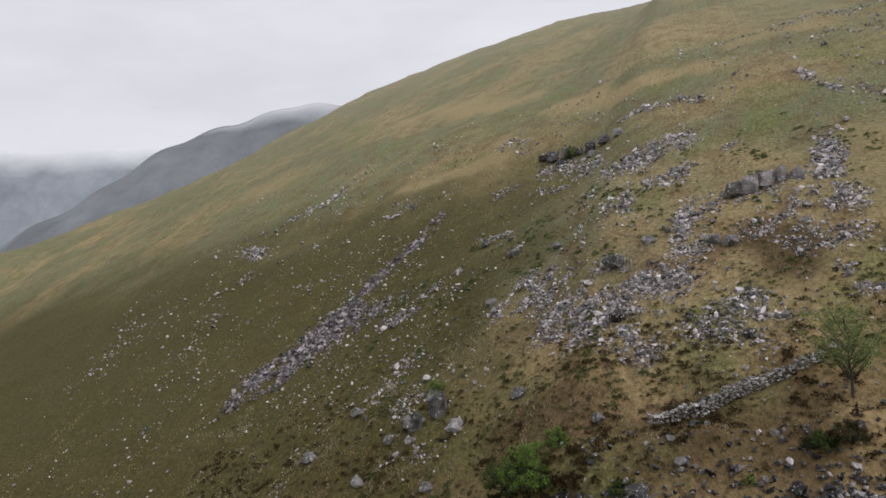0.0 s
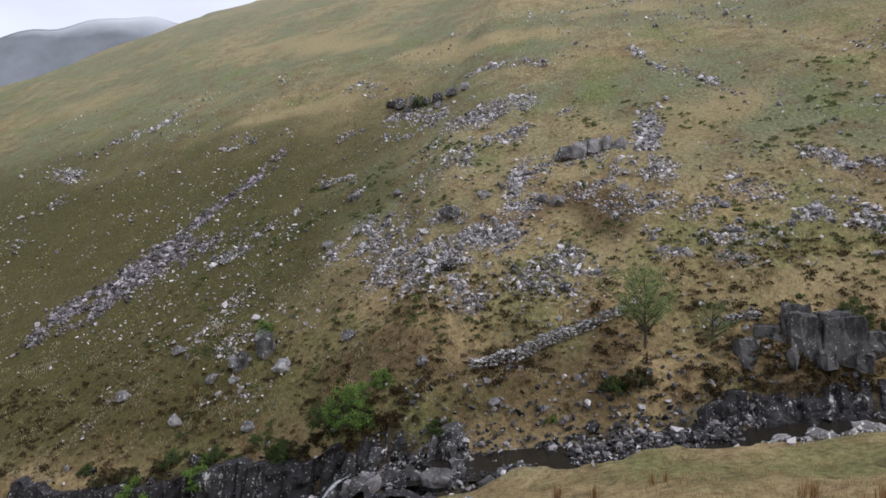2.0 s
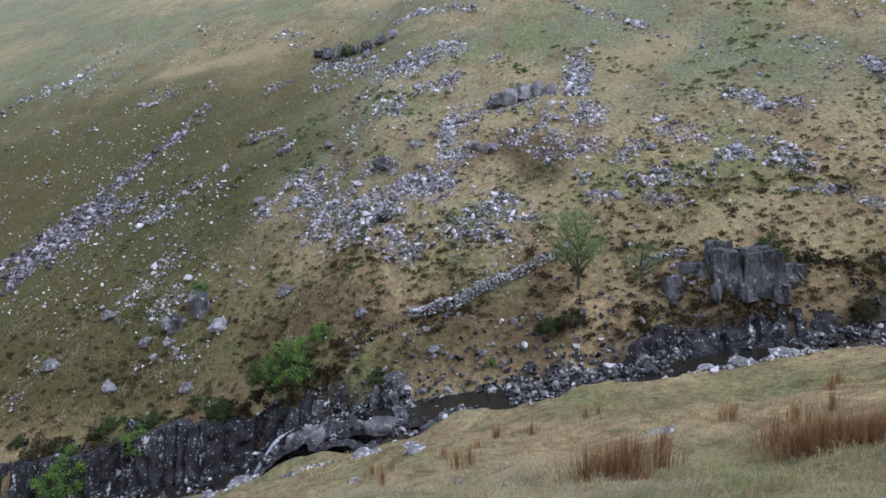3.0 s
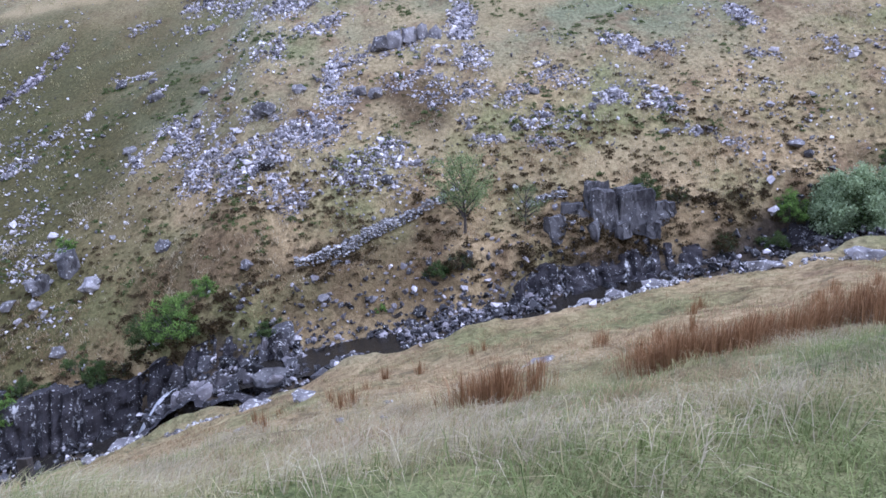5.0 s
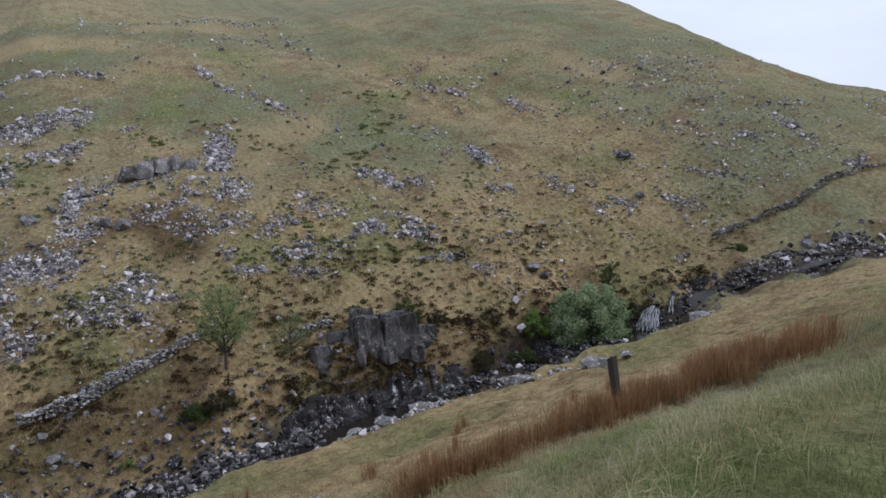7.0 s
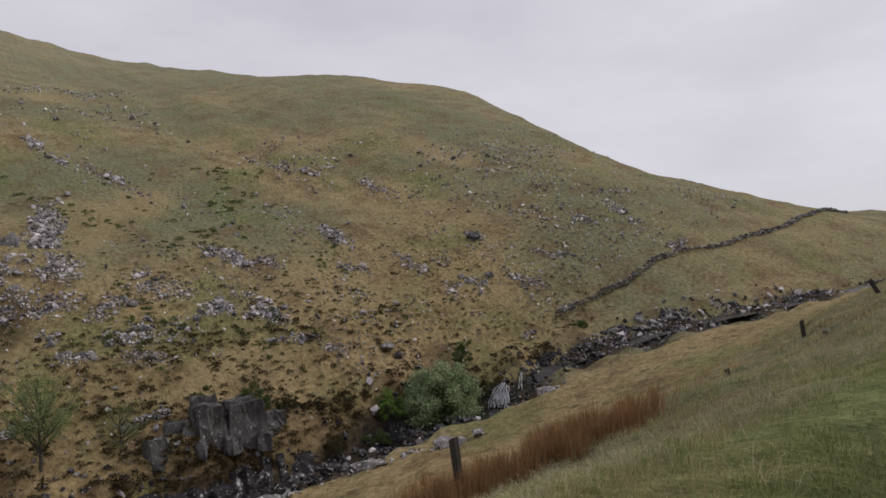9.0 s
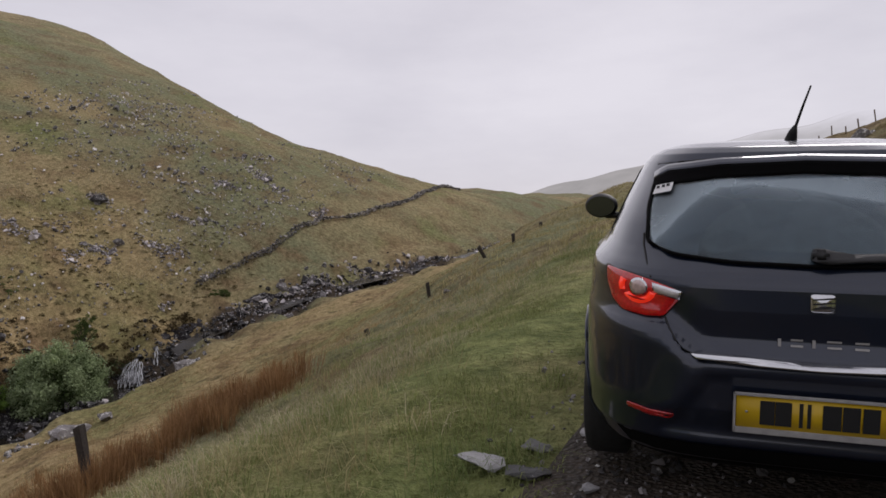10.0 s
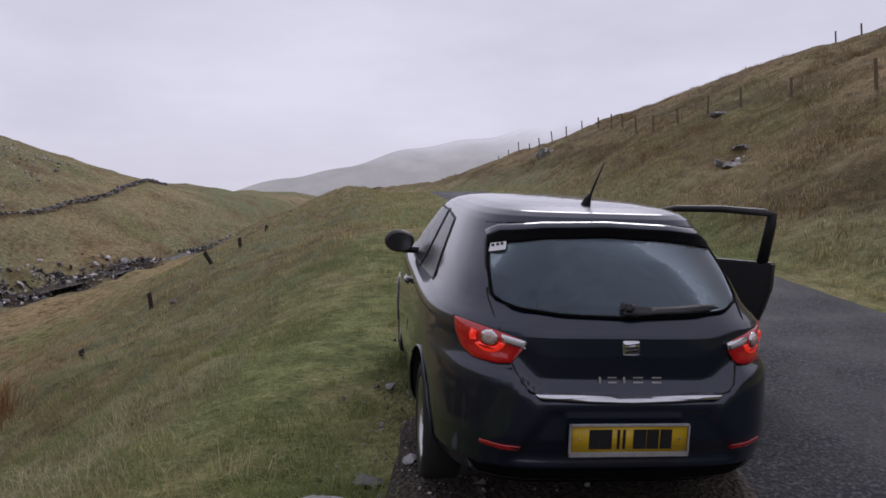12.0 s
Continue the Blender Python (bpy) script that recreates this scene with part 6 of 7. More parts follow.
def car_paint():
    """Dark blue grey metallic paint under clear coat, beaded with rain."""
    m, nt, b = material("dark_metallic_paint")
    co = place_of(nt)
    flake = noise_fac(nt, co, 900.0, 2, 0.5)
    film = noise_fac(nt, co, 2.2, 5, 0.6)
    col = ramp(nt, flake, [(0.35, (0.004, 0.008, 0.019)), (0.65, (0.010, 0.018, 0.042))])
    col = mix(nt, ramp(nt, film, [(0.45, 0.0), (0.75, 0.35)]), col, (0.026, 0.029, 0.040))
    nt.links.new(col, b.inputs["Base Color"])
    b.inputs["Metallic"].default_value = 0.45
    b.inputs["Roughness"].default_value = 0.32
    b.inputs["Coat Weight"].default_value = 1.0
    nt.links.new(ramp(nt, film, [(0.4, 0.03), (0.8, 0.14)]), b.inputs["Coat Roughness"])
    beads = node(nt, "TexVoronoi", Scale=130.0)
    nt.links.new(co, beads.inputs["Vector"])
    bump(nt, b, ramp(nt, beads.outputs["Distance"], [(0.0, 1.0), (0.35, 0.0)]), 0.05, 0.002)
    return m


def glass_material(name, tint, rough=0.0):
    """Thin car glass: clear and tinted, with a sharp reflection that grows towards grazing angles."""
    m, nt, b = material(name)
    out = nt.nodes["Material Output"]
    n = noise_fac(nt, place_of(nt), 3.0, 4)
    clear = nt.nodes.new("ShaderNodeBsdfTransparent")
    clear.inputs["Color"].default_value = (*tint, 1)
    gloss = nt.nodes.new("ShaderNodeBsdfGlossy")
    nt.links.new(ramp(nt, n, [(0.4, rough), (0.75, rough + 0.06)]), gloss.inputs["Roughness"])
    edge = node(nt, "Fresnel", IOR=1.40)
    both = nt.nodes.new("ShaderNodeMixShader")
    nt.links.new(edge.outputs["Fac"], both.inputs["Fac"])
    nt.links.new(clear.outputs["BSDF"], both.inputs[1])
    nt.links.new(gloss.outputs["BSDF"], both.inputs[2])
    nt.links.new(both.outputs["Shader"], out.inputs["Surface"])
    nt.nodes.remove(b)
    return m


M_PAINT = car_paint()
M_GLASS = glass_material("rain_wet_car_glass", (0.76, 0.84, 0.88), 0.24)
M_DOORGLASS = glass_material("green_door_glass", (0.80, 0.88, 0.83), 0.0)
M_CABIN = plain_material("painted_cabin_gloom", (0.085, 0.105, 0.125), 0.8, 0.4, 5.0)
M_BLACK = plain_material("black_plastic", (0.014, 0.014, 0.015), 0.55, 0.3, 60.0, relief=0.0005)
M_RUBBER = plain_material("tyre_rubber", (0.016, 0.016, 0.016), 0.85, 0.3, 40.0, relief=0.002)
M_ALLOY = plain_material("silver_alloy", (0.55, 0.55, 0.56), 0.3, 0.1, 20.0, metal=1.0)
M_CHROME = plain_material("chrome", (0.70, 0.71, 0.73), 0.16, 0.06, 20.0, metal=1.0)
M_LENS_CLEAR = plain_material("clear_lens", (0.55, 0.50, 0.48), 0.15, 0.1, 60.0, coat=1.0)
M_LENS_ROUND = plain_material("pinkish_lens", (0.60, 0.44, 0.41), 0.2, 0.3, 60.0, coat=1.0)
M_PLATE = plain_material("yellow_plate", (0.62, 0.40, 0.012), 0.4, 0.06, 8.0)
M_BARS = plain_material("black_bars", (0.008, 0.008, 0.009), 0.6, 0.1, 20.0)
M_UNDER = plain_material("matt_black", (0.004, 0.004, 0.0045), 0.9, 0.1, 30.0, spec=0.1)
M_TRIM = plain_material("grey_plate_frame", (0.34, 0.33, 0.32), 0.5, 0.15, 30.0)
M_ARCH = plain_material("arch_grey", (0.12, 0.138, 0.148), 0.9, 0.2, 30.0)
M_STICKER = plain_material("white_sticker", (0.78, 0.78, 0.78), 0.5, 0.05, 20.0)


def lamp_material(name, color, glow):
    m, nt, b = material(name)
    cells = node(nt, "TexVoronoi", Scale=70.0)
    nt.links.new(place_of(nt), cells.inputs["Vector"])
    nt.links.new(mix(nt, ramp(nt, cells.outputs["Distance"], [(0.2, 0.0), (0.7, 0.5)]), color, [c * 0.35 for c in color]), b.inputs["Base Color"])
    b.inputs["Roughness"].default_value = 0.25
    b.inputs["Coat Weight"].default_value = 1.0
    b.inputs["Emission Color"].default_value = (*color, 1)
    b.inputs["Emission Strength"].default_value = glow
    return m


M_LAMP = lamp_material("red_lamp_lens", (0.42, 0.006, 0.006), 0.20)
M_LAMP_HOT = lamp_material("lit_red_bulb", (0.95, 0.035, 0.012), 0.55)
M_REFLECTOR = lamp_material("red_reflector", (0.50, 0.012, 0.012), 0.0)


def car_body(thing):
    """The shell, ring over ring, with open wheel arches."""
    bm = bmesh.new()
    levels = np.unique(np.concatenate([np.linspace(0.18, 1.33, 62), CAR_Z, np.linspace(1.33, 1.43, 14)]))
    n = 264
    rings = []
    for z in levels:
        w, r, f = car_at(z)
        mid, half, p = (r + f) / 2, (f - r) / 2, car_power(z)
        ring = []
        for k in range(n):
            a = 6.283185 * k / n
            c, s = math.cos(a), math.sin(a)
            reach = (abs(c) ** p + abs(s) ** p) ** (-1 / p)
            x, y = w * c * reach, mid + half * s * reach
            ring.append(bm.verts.new((x, rear_y(x, z) if s < -0.55 else y, z)))
        rings.append(ring)
    for lo, hi in zip(rings, rings[1:]):
        for k in range(n):
            bm.faces.new((lo[k], lo[(k + 1) % n], hi[(k + 1) % n], hi[k]))
    bm.faces.new(rings[-1])
    bm.faces.new(rings[0][::-1])
    gone = []
    for face in bm.faces:
        c = face.calc_center_median()
        if abs(c.x) > 0.5 and min(math.hypot(c.y - 0.80, c.z - 0.30), math.hypot(c.y - 3.26, c.z - 0.30)) < 0.345:
            gone.append(face)
    bmesh.ops.delete(bm, geom=gone, context="FACES")
    return part("body", bm, M_PAINT, thing)


def car_wheel(thing, x, y, sgn):
    m = pose(x, y, 0.262)
    tyre = part("wheel", lathe([(-0.09, 0.20), (-0.095, 0.27), (-0.08, 0.294), (0.06, 0.298), (0.09, 0.285), (0.10, 0.255), (0.095, 0.215), (0.06, 0.205)]), M_RUBBER, thing, "black road tyre")
    rim = part("rim", lathe([(0.06, 0.205), (0.088, 0.214), (0.094, 0.205), (0.075, 0.190), (-0.06, 0.185)]), M_ALLOY, tyre, "silver alloy rim")
    bm = bmesh.new()
    for k in range(7):
        turn = Matrix.Rotation(k * 6.28319 / 7, 4, "X")
        bmesh.ops.create_cube(bm, size=1.0, matrix=turn @ Matrix.Translation((0.062, 0, 0.115)) @ Matrix.Diagonal((0.022, 0.040, 0.165, 1)))
    bmesh.ops.bevel(bm, geom=bm.edges[:], offset=0.006, segments=1, affect="EDGES")
    spokes = part("spokes", bm, M_ALLOY, tyre)
    hub = part("hub_cap", lathe([(0.0, 0.05), (0.07, 0.048), (0.082, 0.03), (0.084, 0.0)], 20), M_ALLOY, tyre)
    disc = part("brake_disc", lathe([(0.01, 0.16), (0.015, 0.16), (0.015, 0.02)], 28), M_BLACK, tyre)
    tyre.matrix_basis = m @ Matrix.Diagonal((sgn, 1.05, 1.05, 1))
    return tyre


def build_car(m):
    thing = empty("car")
    body = car_body(thing)
    # wheels and arches
    for sgn in (-1, 1):
        for y in (0.80, 3.26):
            car_wheel(thing, sgn * 0.720, y, sgn)
            bm = bmesh.new()
            pts = [Vector((sgn * (side_x(y + 0.345 * math.cos(a), max(0.2, 0.30 + 0.345 * math.sin(a))) + 0.004), y + 0.345 * math.cos(a), 0.30 + 0.345 * math.sin(a))) for a in np.linspace(-0.35, 3.49, 30)]
            tube(bm, pts, [0.007] * len(pts), 6)
            part("arch_lip", bm, M_PAINT, thing)
            bm = bmesh.new()
            arc = [(y + 0.338 * math.cos(t), 0.30 + 0.338 * math.sin(t)) for t in np.linspace(-0.1, 3.24, 22)]
            near = [bm.verts.new((sgn * 0.48, p, q)) for p, q in arc]
            out = [bm.verts.new((sgn * (side_x(p, max(0.2, q)) - 0.012), p, q)) for p, q in arc]
            for k in range(21):
                bm.faces.new((near[k], near[k + 1], out[k + 1], out[k]))
            bm.faces.new(near)
            part("arch_liner", bm, M_BLACK, thing)
    part("underside", box(1.30, 3.45, 0.16, 0.03, (0, 2.06, 0.25)), M_UNDER, thing)
    # rear glass, its dark surround and a sheet painted with the cabin's gloom
    half_window = [(0.0, 0.963), (0.27, 0.970), (0.47, 0.990), (0.562, 1.026), (0.560, 1.15), (0.540, 1.245), (0.500, 1.288), (0.30, 1.312), (0.0, 1.322)]
    window = half_window + [(-x, z) for x, z in half_window[-2:0:-1]]
    part("window_seal", tail_shape(rounded_outline([(x * 1.018, 1.14 + (z - 1.14) * 1.035) for x, z in window], 0.2), 0.004), M_BARS, thing)
    part("cabin_gloom_sheet", tail_shape(rounded_outline(window, 0.2), 0.008), M_CABIN, thing)
    glass = part("rear_window", slab(tail_shape(rounded_outline(window, 0.2), 0.018, 12, 0.003, 1.0)), M_GLASS, thing, "dark rain-spotted rear window")
    glass.visible_shadow = False
    # paler grey arch lying just under the glass
    arch = [(-0.06 + 0.33 * math.cos(a), 0.985 + 0.215 * math.sin(a)) for a in np.linspace(0, math.pi, 15)]
    part("pane_arch", tail_shape(arch, 0.012), M_ARCH, glass)
    # tailgate seams
    for sgn in (-1, 1):
        for line_ in ([(0.575, 1.05), (0.574, 1.01), (0.562, 0.96), (0.545, 0.905)], [(0.492, 0.765), (0.476, 0.728), (0.455, 0.695), (0.430, 0.668), (0.400, 0.650)]):
            bm = bmesh.new()
            tube(bm, [Vector((sgn * x, rear_y(x, z) - 0.001, z)) for x, z in line_], [0.004] * len(line_), 5)
            part("seam", bm, M_BARS, thing)
    bm = bmesh.new()
    tube(bm, [Vector((x, rear_y(x, 1.352 - 0.10 * x * x) - 0.001, 1.352 - 0.10 * x * x)) for x in np.linspace(-0.53, 0.53, 25)], [0.003] * 25, 5)
    part("spoiler_seam", bm, M_BARS, thing)
    # dark strip under the roof's lip, the overhang's shade given as matt black
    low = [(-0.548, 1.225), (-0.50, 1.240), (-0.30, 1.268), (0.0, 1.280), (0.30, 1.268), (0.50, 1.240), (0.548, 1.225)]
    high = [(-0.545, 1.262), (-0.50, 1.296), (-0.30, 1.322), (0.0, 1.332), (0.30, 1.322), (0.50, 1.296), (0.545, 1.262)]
    lip = [(-0.545, 1.290), (-0.50, 1.322), (-0.30, 1.346), (0.0, 1.356), (0.30, 1.346), (0.50, 1.322), (0.545, 1.290)]
    part("spoiler", slab(tail_band(high, lip, 0.050, 40, 3, 0.030), 0.045), M_PAINT, thing, "body-coloured spoiler lip over the rear window")
    part("spoiler_underside", slab(tail_band(low, high, 0.022, 40, 4, 0.049)), M_UNDER, thing, "black underside strip with the spoiler's shade painted in")
    rim_line = rounded_outline(window, 0.2)
    bm = bmesh.new()
    tube(bm, [Vector((x, rear_y(x, z) - 0.016, z)) for x, z in rim_line + rim_line[:1]], [0.0075] * (len(rim_line) + 1), 6)
    part("window_rubber", bm, M_UNDER, thing)
    # tail lamps
    for sgn in (-1, 1):
        outline = [(0.436, 0.863), (0.443, 0.834), (0.494, 0.768), (0.560, 0.762), (0.648, 0.768), (0.690, 0.800), (0.712, 0.863), (0.716, 0.920), (0.630, 0.914), (0.550, 0.898)]
        outline = [(sgn * x, z) for x, z in outline]
        part("lamp_gap", tail_shape(rounded_outline([(sgn * 0.575 + (x - sgn * 0.575) * 1.035, 0.842 + (z - 0.842) * 1.05) for x, z in outline], 0.2), 0.006, 4), M_BARS, thing)
        lamp = part("tail_lamp", tail_shape(rounded_outline(outline, 0.2), 0.012, 6, 0.014), M_LAMP, thing, "red tail lamp")
        ring = [(sgn * 0.588 + 0.034 * math.cos(a), 0.866 + 0.034 * math.sin(a)) for a in np.linspace(0, 6.283, 25)[:-1]]
        part("lens_rim", tail_shape(ring, 0.030, 4, 0.004), M_CHROME, lamp)
        ring = [(sgn * 0.588 + 0.028 * math.cos(a), 0.866 + 0.028 * math.sin(a)) for a in np.linspace(0, 6.283, 25)[:-1]]
        part("reversing_lens", tail_shape(ring, 0.034, 4, 0.008), M_LENS_ROUND, lamp, "round clear lens")
        for lo, hi, r0, r1 in ((3.4, 5.7, 0.040, 0.066), (-0.35, 0.45, 0.050, 0.074)):
            arc = [(r1, a) for a in np.linspace(lo, hi, 12)] + [(r0, a) for a in np.linspace(hi, lo, 12)]
            ring = [(sgn * (0.588 + r * math.cos(a)), 0.864 + 0.92 * r * math.sin(a)) for r, a in arc]
            part("lit_ring", tail_shape(ring, 0.027, 2), M_LAMP_HOT, lamp, "glowing red ring")
        rim = [(sgn * x, z) for x, z in ((0.541, 0.889), (0.437, 0.864), (0.444, 0.832), (0.538, 0.849))]
        part("wedge_rim", tail_shape(rim, 0.025, 3, 0.002), M_CHROME, lamp)
        strip = [(sgn * x, z) for x, z in ((0.534, 0.880), (0.446, 0.859), (0.452, 0.839), (0.532, 0.856))]
        part("indicator_lens", tail_shape(strip, 0.029, 3, 0.004), M_LENS_CLEAR, lamp, "clear wedge lens")
        part("reflector", tail_shape(rounded_outline([(sgn * x, z) for x, z in ((0.455, 0.404), (0.540, 0.404), (0.622, 0.418), (0.620, 0.436), (0.540, 0.428), (0.455, 0.426))], 0.15), 0.008, 3), M_REFLECTOR, thing, "thin red bumper reflector")
    # chrome strip, badge, lettering as plain shapes
    part("chrome_strip", tail_shape(rounded_outline([(-0.408, 0.656), (-0.385, 0.634), (-0.20, 0.626), (0, 0.622), (0.20, 0.626), (0.385, 0.632), (0.408, 0.654), (0.20, 0.645), (0, 0.640), (-0.20, 0.646)], 0.2), 0.022, 4, 0.010), M_CHROME, thing, "chrome strip along the tailgate")
    badge = part("badge", tail_shape(rounded_outline([(-0.030, 0.808), (0.044, 0.808), (0.046, 0.875), (-0.032, 0.875)], 0.2), 0.010, 4, 0.012), M_CHROME, thing, "plain square chrome badge")
    for k in range(3):
        z = 0.825 + 0.016 * k
        part("badge_groove", tail_patch([(-0.026, z - 0.002), (0.042, z + 0.006), (0.042, z + 0.011), (-0.026, z + 0.003)], 0.026, 4, 1), M_BLACK, badge)
    for x, w in ((-0.118, 0.010), (-0.064, 0.038), (-0.012, 0.010), (0.050, 0.044), (0.132, 0.042)):
        for z0, z1 in (((0.684, 0.691), (0.704, 0.711)) if w > 0.02 else ((0.684, 0.711),)):
            part("model_mark", tail_patch([(x - w / 2, z0), (x + w / 2, z0), (x + w / 2, z1), (x - w / 2, z1)], 0.004, 2, 1), M_TRIM, thing)
    # number plate: plain bars for its characters
    plate = part("number_plate", box(0.500, 0.012, 0.124, 0.004), M_PLATE, thing, "yellow number plate in a pale frame")
    plate.matrix_basis = pose(-0.010, -0.008, 0.467)
    frame_ = bmesh.new()
    for w, h, x, z in ((0.512, 0.007, 0, 0.0665), (0.512, 0.020, 0, -0.060), (0.007, 0.14, -0.2525, 0), (0.007, 0.14, 0.2525, 0)):
        bmesh.ops.create_cube(frame_, size=1.0, matrix=Matrix.Translation((x, -0.004, z)) @ Matrix.Diagonal((w, 0.016, h, 1)))
    part("plate_frame", frame_, M_TRIM, plate, smooth=False)
    for x, w in ((-0.151, 0.045), (-0.102, 0.049), (-0.049, 0.011), (-0.025, 0.011), (0.042, 0.054), (0.098, 0.050), (0.155, 0.048)):
        part("bar", box(w, 0.004, 0.084, 0.0, (x, -0.0085, 0.006)), M_BARS, plate, smooth=False)
    for x in (-0.215, 0.215):
        part("screw_cap", box(0.008, 0.004, 0.008, 0.001, (x, -0.0085, 0.006)), M_TRIM, plate)
    part("diffuser", tail_patch([(-0.56, 0.195), (0.56, 0.195), (0.66, 0.315), (-0.66, 0.315)], 0.006, 14, 4), M_UNDER, thing, "black lower bumper")
    # wiper
    wiper = part("wiper", tail_shape(rounded_outline([(-0.024, 0.980), (0.02, 0.972), (0.10, 0.980), (0.34, 0.990), (0.416, 1.008), (0.413, 1.017), (0.25, 1.010), (0.073, 1.003), (0.028, 1.020), (-0.010, 1.020)], 0.2), 0.046, 3, 0.008), M_BLACK, thing, "black rear wiper arm")
    part("wiper_pivot", box(0.05, 0.05, 0.045, 0.012, (0.005, rear_y(0.005, 1.0) - 0.040, 1.0)), M_BLACK, wiper)
    part("wiper_blade", tail_patch([(0.02, 0.976), (0.42, 1.004), (0.42, 1.012), (0.02, 0.986)], 0.050, 8, 1), M_RUBBER, wiper)
    # sticker with plain dark bars
    sticker = part("sticker", tail_patch([(-0.548, 1.200), (-0.478, 1.217), (-0.468, 1.251), (-0.534, 1.236)], 0.033, 4, 3), M_STICKER, thing, "small white sticker")
    for x in (-0.528, -0.508, -0.490):
        z = 1.2055 + (x + 0.548) * 0.28
        part("sticker_bar", tail_patch([(x - 0.006, z + 0.012), (x + 0.006, z + 0.013), (x + 0.008, z + 0.024), (x - 0.004, z + 0.023)], 0.036, 1, 1), M_BARS, sticker)
    # aerial
    bm = bmesh.new()
    tube(bm, [Vector((0, 0.80, 1.415)), Vector((0.004, 0.78, 1.45)), Vector((0.008, 0.755, 1.475))], [0.026, 0.018, 0.008], 10)
    aerial = part("aerial", bm, M_BLACK, thing, "black roof aerial")
    bm = bmesh.new()
    tube(bm, [Vector((0.008, 0.755, 1.47)), Vector((0.026, 0.725, 1.55)), Vector((0.047, 0.69, 1.635))], [0.006, 0.005, 0.0035], 6)
    part("aerial_rod", bm, M_BLACK, aerial)
    # flank: side windows, seams, handle, sill, mirror
    for sgn in (-1, 1):
        # black sheet painted as the unlit cabin behind the quarter glass
        part("quarter_window_backing", side_patch(sgn, [(0.98, 0.975), (1.62, 0.955), (1.60, 1.32), (1.25, 1.30)], 0.003), M_BLACK, thing)
        part("quarter_window", side_patch(sgn, [(1.00, 0.985), (1.58, 0.965), (1.56, 1.31), (1.26, 1.29)], 0.008), M_GLASS, thing).visible_shadow = False
        part("sill", side_patch(sgn, [(1.18, 0.20), (2.90, 0.20), (2.90, 0.28), (1.18, 0.28)], 0.010), M_BLACK, thing)
        part("side_crease", side_patch(sgn, [(0.40, 0.872), (2.95, 0.850), (2.95, 0.858), (0.40, 0.880)], 0.004, 24, 1), M_PAINT, thing)
    # same black stand-in for the unlit cabin behind the door glass
    part("door_window_backing", side_patch(-1, [(1.66, 0.955), (2.86, 0.945), (2.44, 1.325), (1.64, 1.325)], 0.003), M_BLACK, thing)
    part("door_window", side_patch(-1, [(1.70, 0.965), (2.78, 0.955), (2.40, 1.315), (1.67, 1.315)], 0.008), M_GLASS, thing, "rain-spotted side window").visible_shadow = False
    bm = bmesh.new()
    door_line = [(1.64, 1.33), (1.64, 0.95), (1.60, 0.60), (1.66, 0.36), (1.80, 0.29), (2.80, 0.29), (2.88, 0.50), (2.90, 0.94)]
    tube(bm, [Vector((-(side_x(y, z) + 0.0005), y, z)) for y, z in door_line], [0.0035] * len(door_line), 5)
    part("door_seam", bm, M_BARS, thing)
    handle = part("door_handle", box(0.035, 0.20, 0.032, 0.010), M_PAINT, thing, "body-coloured door handle")
    handle.location = (-(side_x(1.80, 0.84) + 0.018), 1.80, 0.84)
    bm = bmesh.new()
    bmesh.ops.create_uvsphere(bm, u_segments=20, v_segments=12, radius=1.0, matrix=Matrix.Translation((-0.885, 2.20, 1.050)) @ Matrix.Diagonal((0.105, 0.075, 0.082, 1)))
    mirror = part("wing_mirror", bm, M_BLACK, thing, "black wing mirror shell")
    part("mirror_stalk", box(0.14, 0.07, 0.04, 0.012, (-0.800, 2.22, 0.985)), M_BLACK, mirror)
    bm = bmesh.new()
    bmesh.ops.create_circle(bm, cap_ends=True, segments=24, radius=1.0, matrix=Matrix.Translation((-0.885, 2.117, 1.050)) @ Matrix.Rotation(radians(90), 4, "X") @ Matrix.Diagonal((0.088, 0.066, 1, 1)))
    part("mirror_glass", bm, plain_material("mirror_glass", (0.12, 0.125, 0.135), 0.12, 0.02, 5.0, metal=1.0), mirror, "mirror glass")
    # windscreen and lamps at the front
    for sgn in (-1, 1):
        part("head_lamp", side_patch(sgn, [(3.55, 0.62), (3.82, 0.60), (3.80, 0.74), (3.52, 0.78)], 0.006, 6, 4), M_LENS_CLEAR, thing, "clear head lamp")
    # the open door on the road side
    bm = bmesh.new()
    outline = [(-0.02, 0.42), (-0.06, 0.30), (-0.16, 0.27), (-1.06, 0.27), (-1.18, 0.34), (-1.28, 0.62), (-1.325, 0.80), (-1.325, 0.985), (-0.02, 0.955)]
    rings = [[bm.verts.new((x, y, z)) for y, z in outline] for x in (-0.055, 0.045)]
    n = len(outline)
    for k in range(n):
        bm.faces.new((rings[0][k], rings[0][(k + 1) % n], rings[1][(k + 1) % n], rings[1][k]))
    bm.faces.new(rings[0][::-1])
    bm.faces.new(rings[1])
    bmesh.ops.recalc_face_normals(bm, faces=bm.faces[:])
    bmesh.ops.bevel(bm, geom=bm.edges[:], offset=0.012, segments=2, affect="EDGES")
    door = part("door", bm, M_BLACK, thing, "open front door, dark inside", smooth=False)
    bm = bmesh.new()
    bm.faces.new([bm.verts.new((0.056, y * 0.99 - 0.005, 0.62 + (z - 0.62) * 0.97)) for y, z in outline])
    bmesh.ops.solidify(bm, geom=bm.faces[:], thickness=0.008)
    part("door_skin", bm, M_PAINT, door, smooth=False)
    bm = bmesh.new()
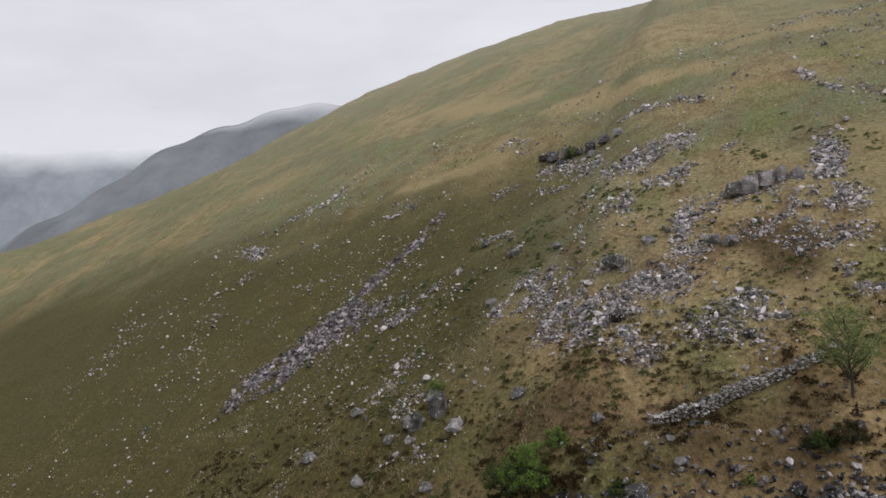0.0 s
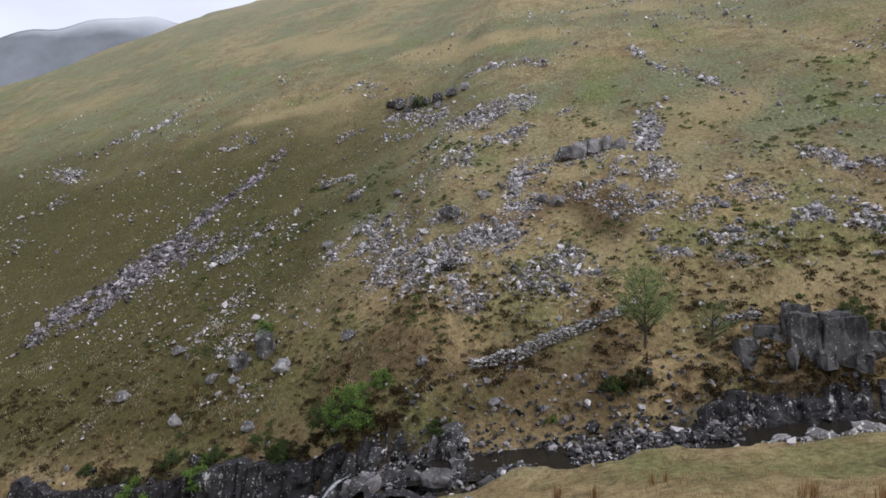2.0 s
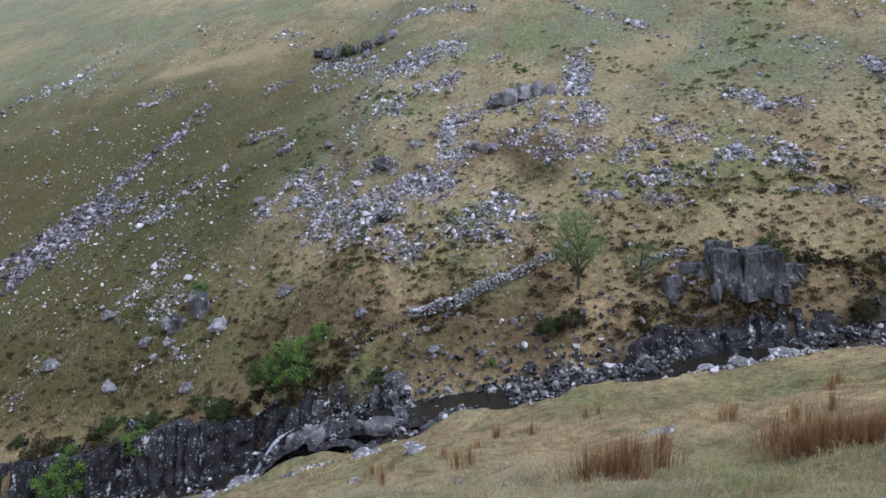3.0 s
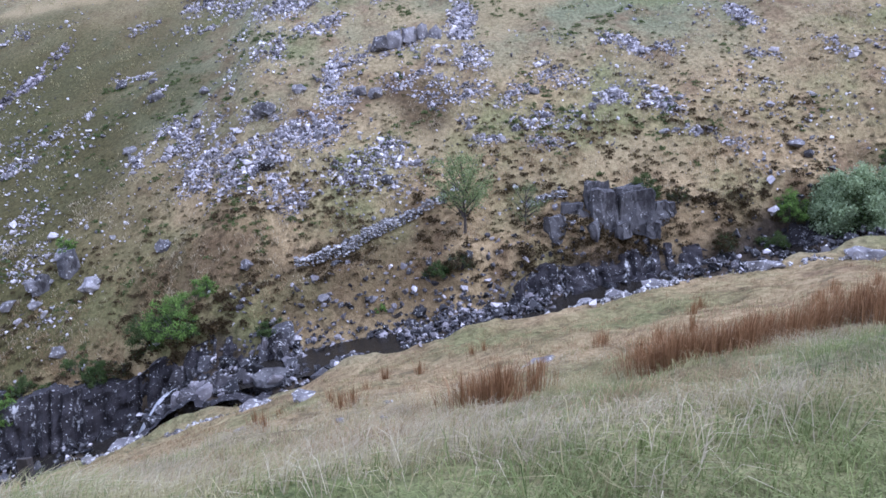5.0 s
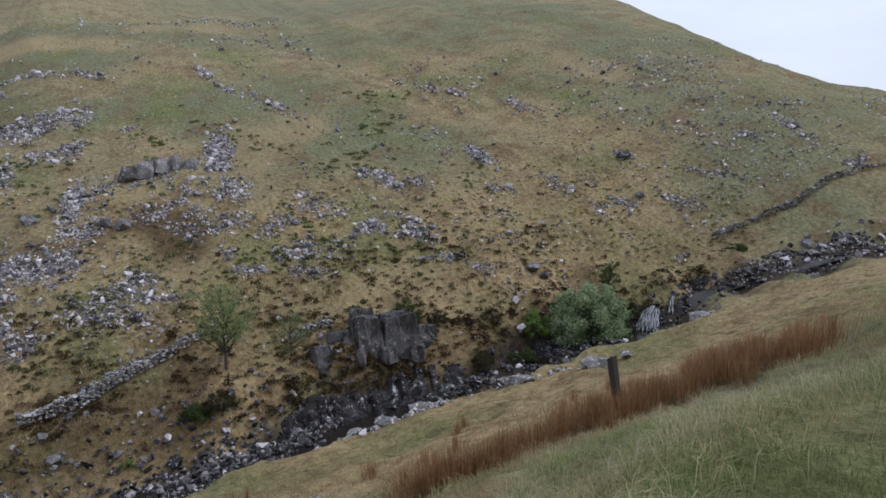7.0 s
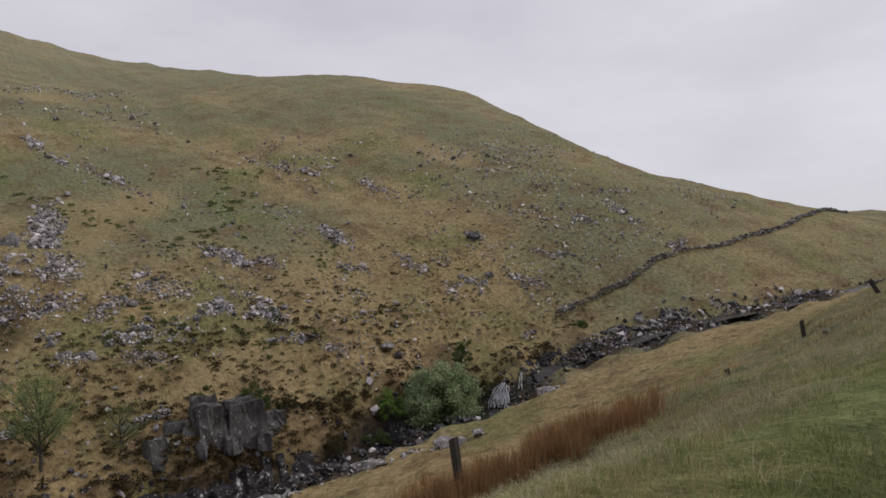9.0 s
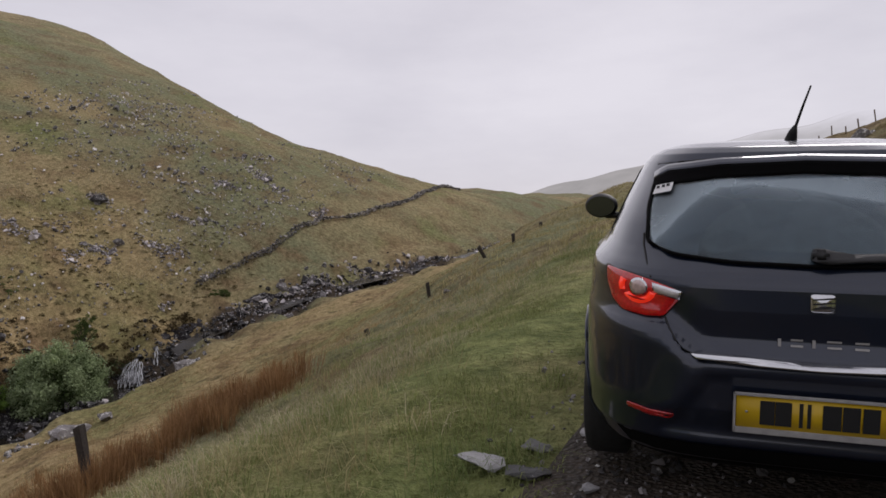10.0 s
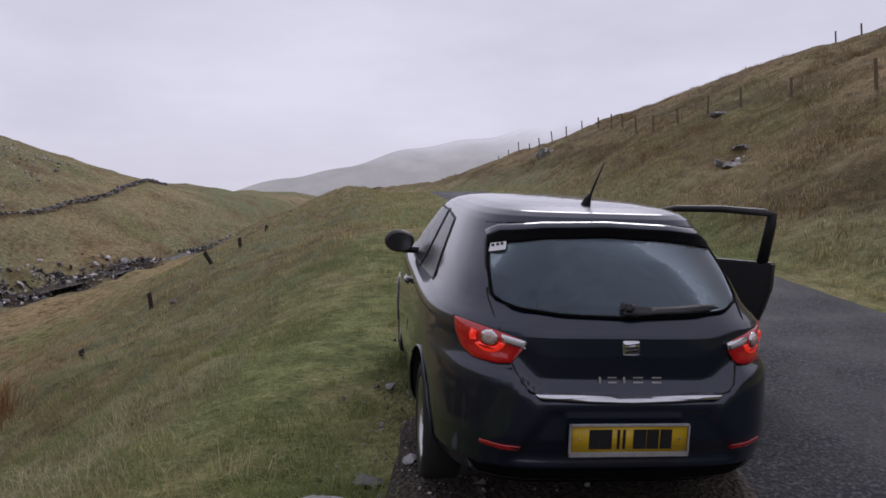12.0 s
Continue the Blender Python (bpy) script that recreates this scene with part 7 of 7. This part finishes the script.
    tube(bm, [Vector(p) for p in ((0.0, -0.02, 0.95), (-0.02, -0.28, 1.17), (-0.045, -0.50, 1.30), (-0.055, -0.62, 1.332), (-0.06, -0.95, 1.350), (-0.06, -1.25, 1.345), (-0.058, -1.295, 1.325), (-0.05, -1.290, 1.25), (-0.01, -1.245, 0.97))], [0.026, 0.026, 0.026, 0.026, 0.026, 0.028, 0.036, 0.036, 0.040], 8)
    part("window_frame", bm, M_BLACK, door, "black door window frame")
    bm = bmesh.new()
    bm.faces.new([bm.verts.new(p) for p in ((0.0, -0.04, 0.95), (-0.02, -0.29, 1.16), (-0.045, -0.51, 1.29), (-0.055, -0.95, 1.335), (-0.055, -1.27, 1.33), (-0.01, -1.24, 0.95))])
    bmesh.ops.solidify(bm, geom=bm.faces[:], thickness=0.004)
    part("door_glass", bm, M_DOORGLASS, door, "clear greenish door window", smooth=False).visible_shadow = False
    part("arm_rest", box(0.07, 0.55, 0.06, 0.015, (-0.085, -0.62, 0.70)), M_BLACK, door)
    door.matrix_basis = pose(0.80, 2.84, 0.0, 0, 0, 45)
    thing.matrix_world = m
    return tagged(thing, "dark grey wet hatchback parked with its door open", "car")


build_car(pose(0.776, 2.901, 0.221) @ Matrix.Diagonal((1.025, 1, 1, 1)) @ (Matrix.Rotation(radians(6.0), 4, "Z") @ Matrix.Rotation(radians(4.7), 4, "X") @ Matrix.Rotation(radians(1.8), 4, "Y")))
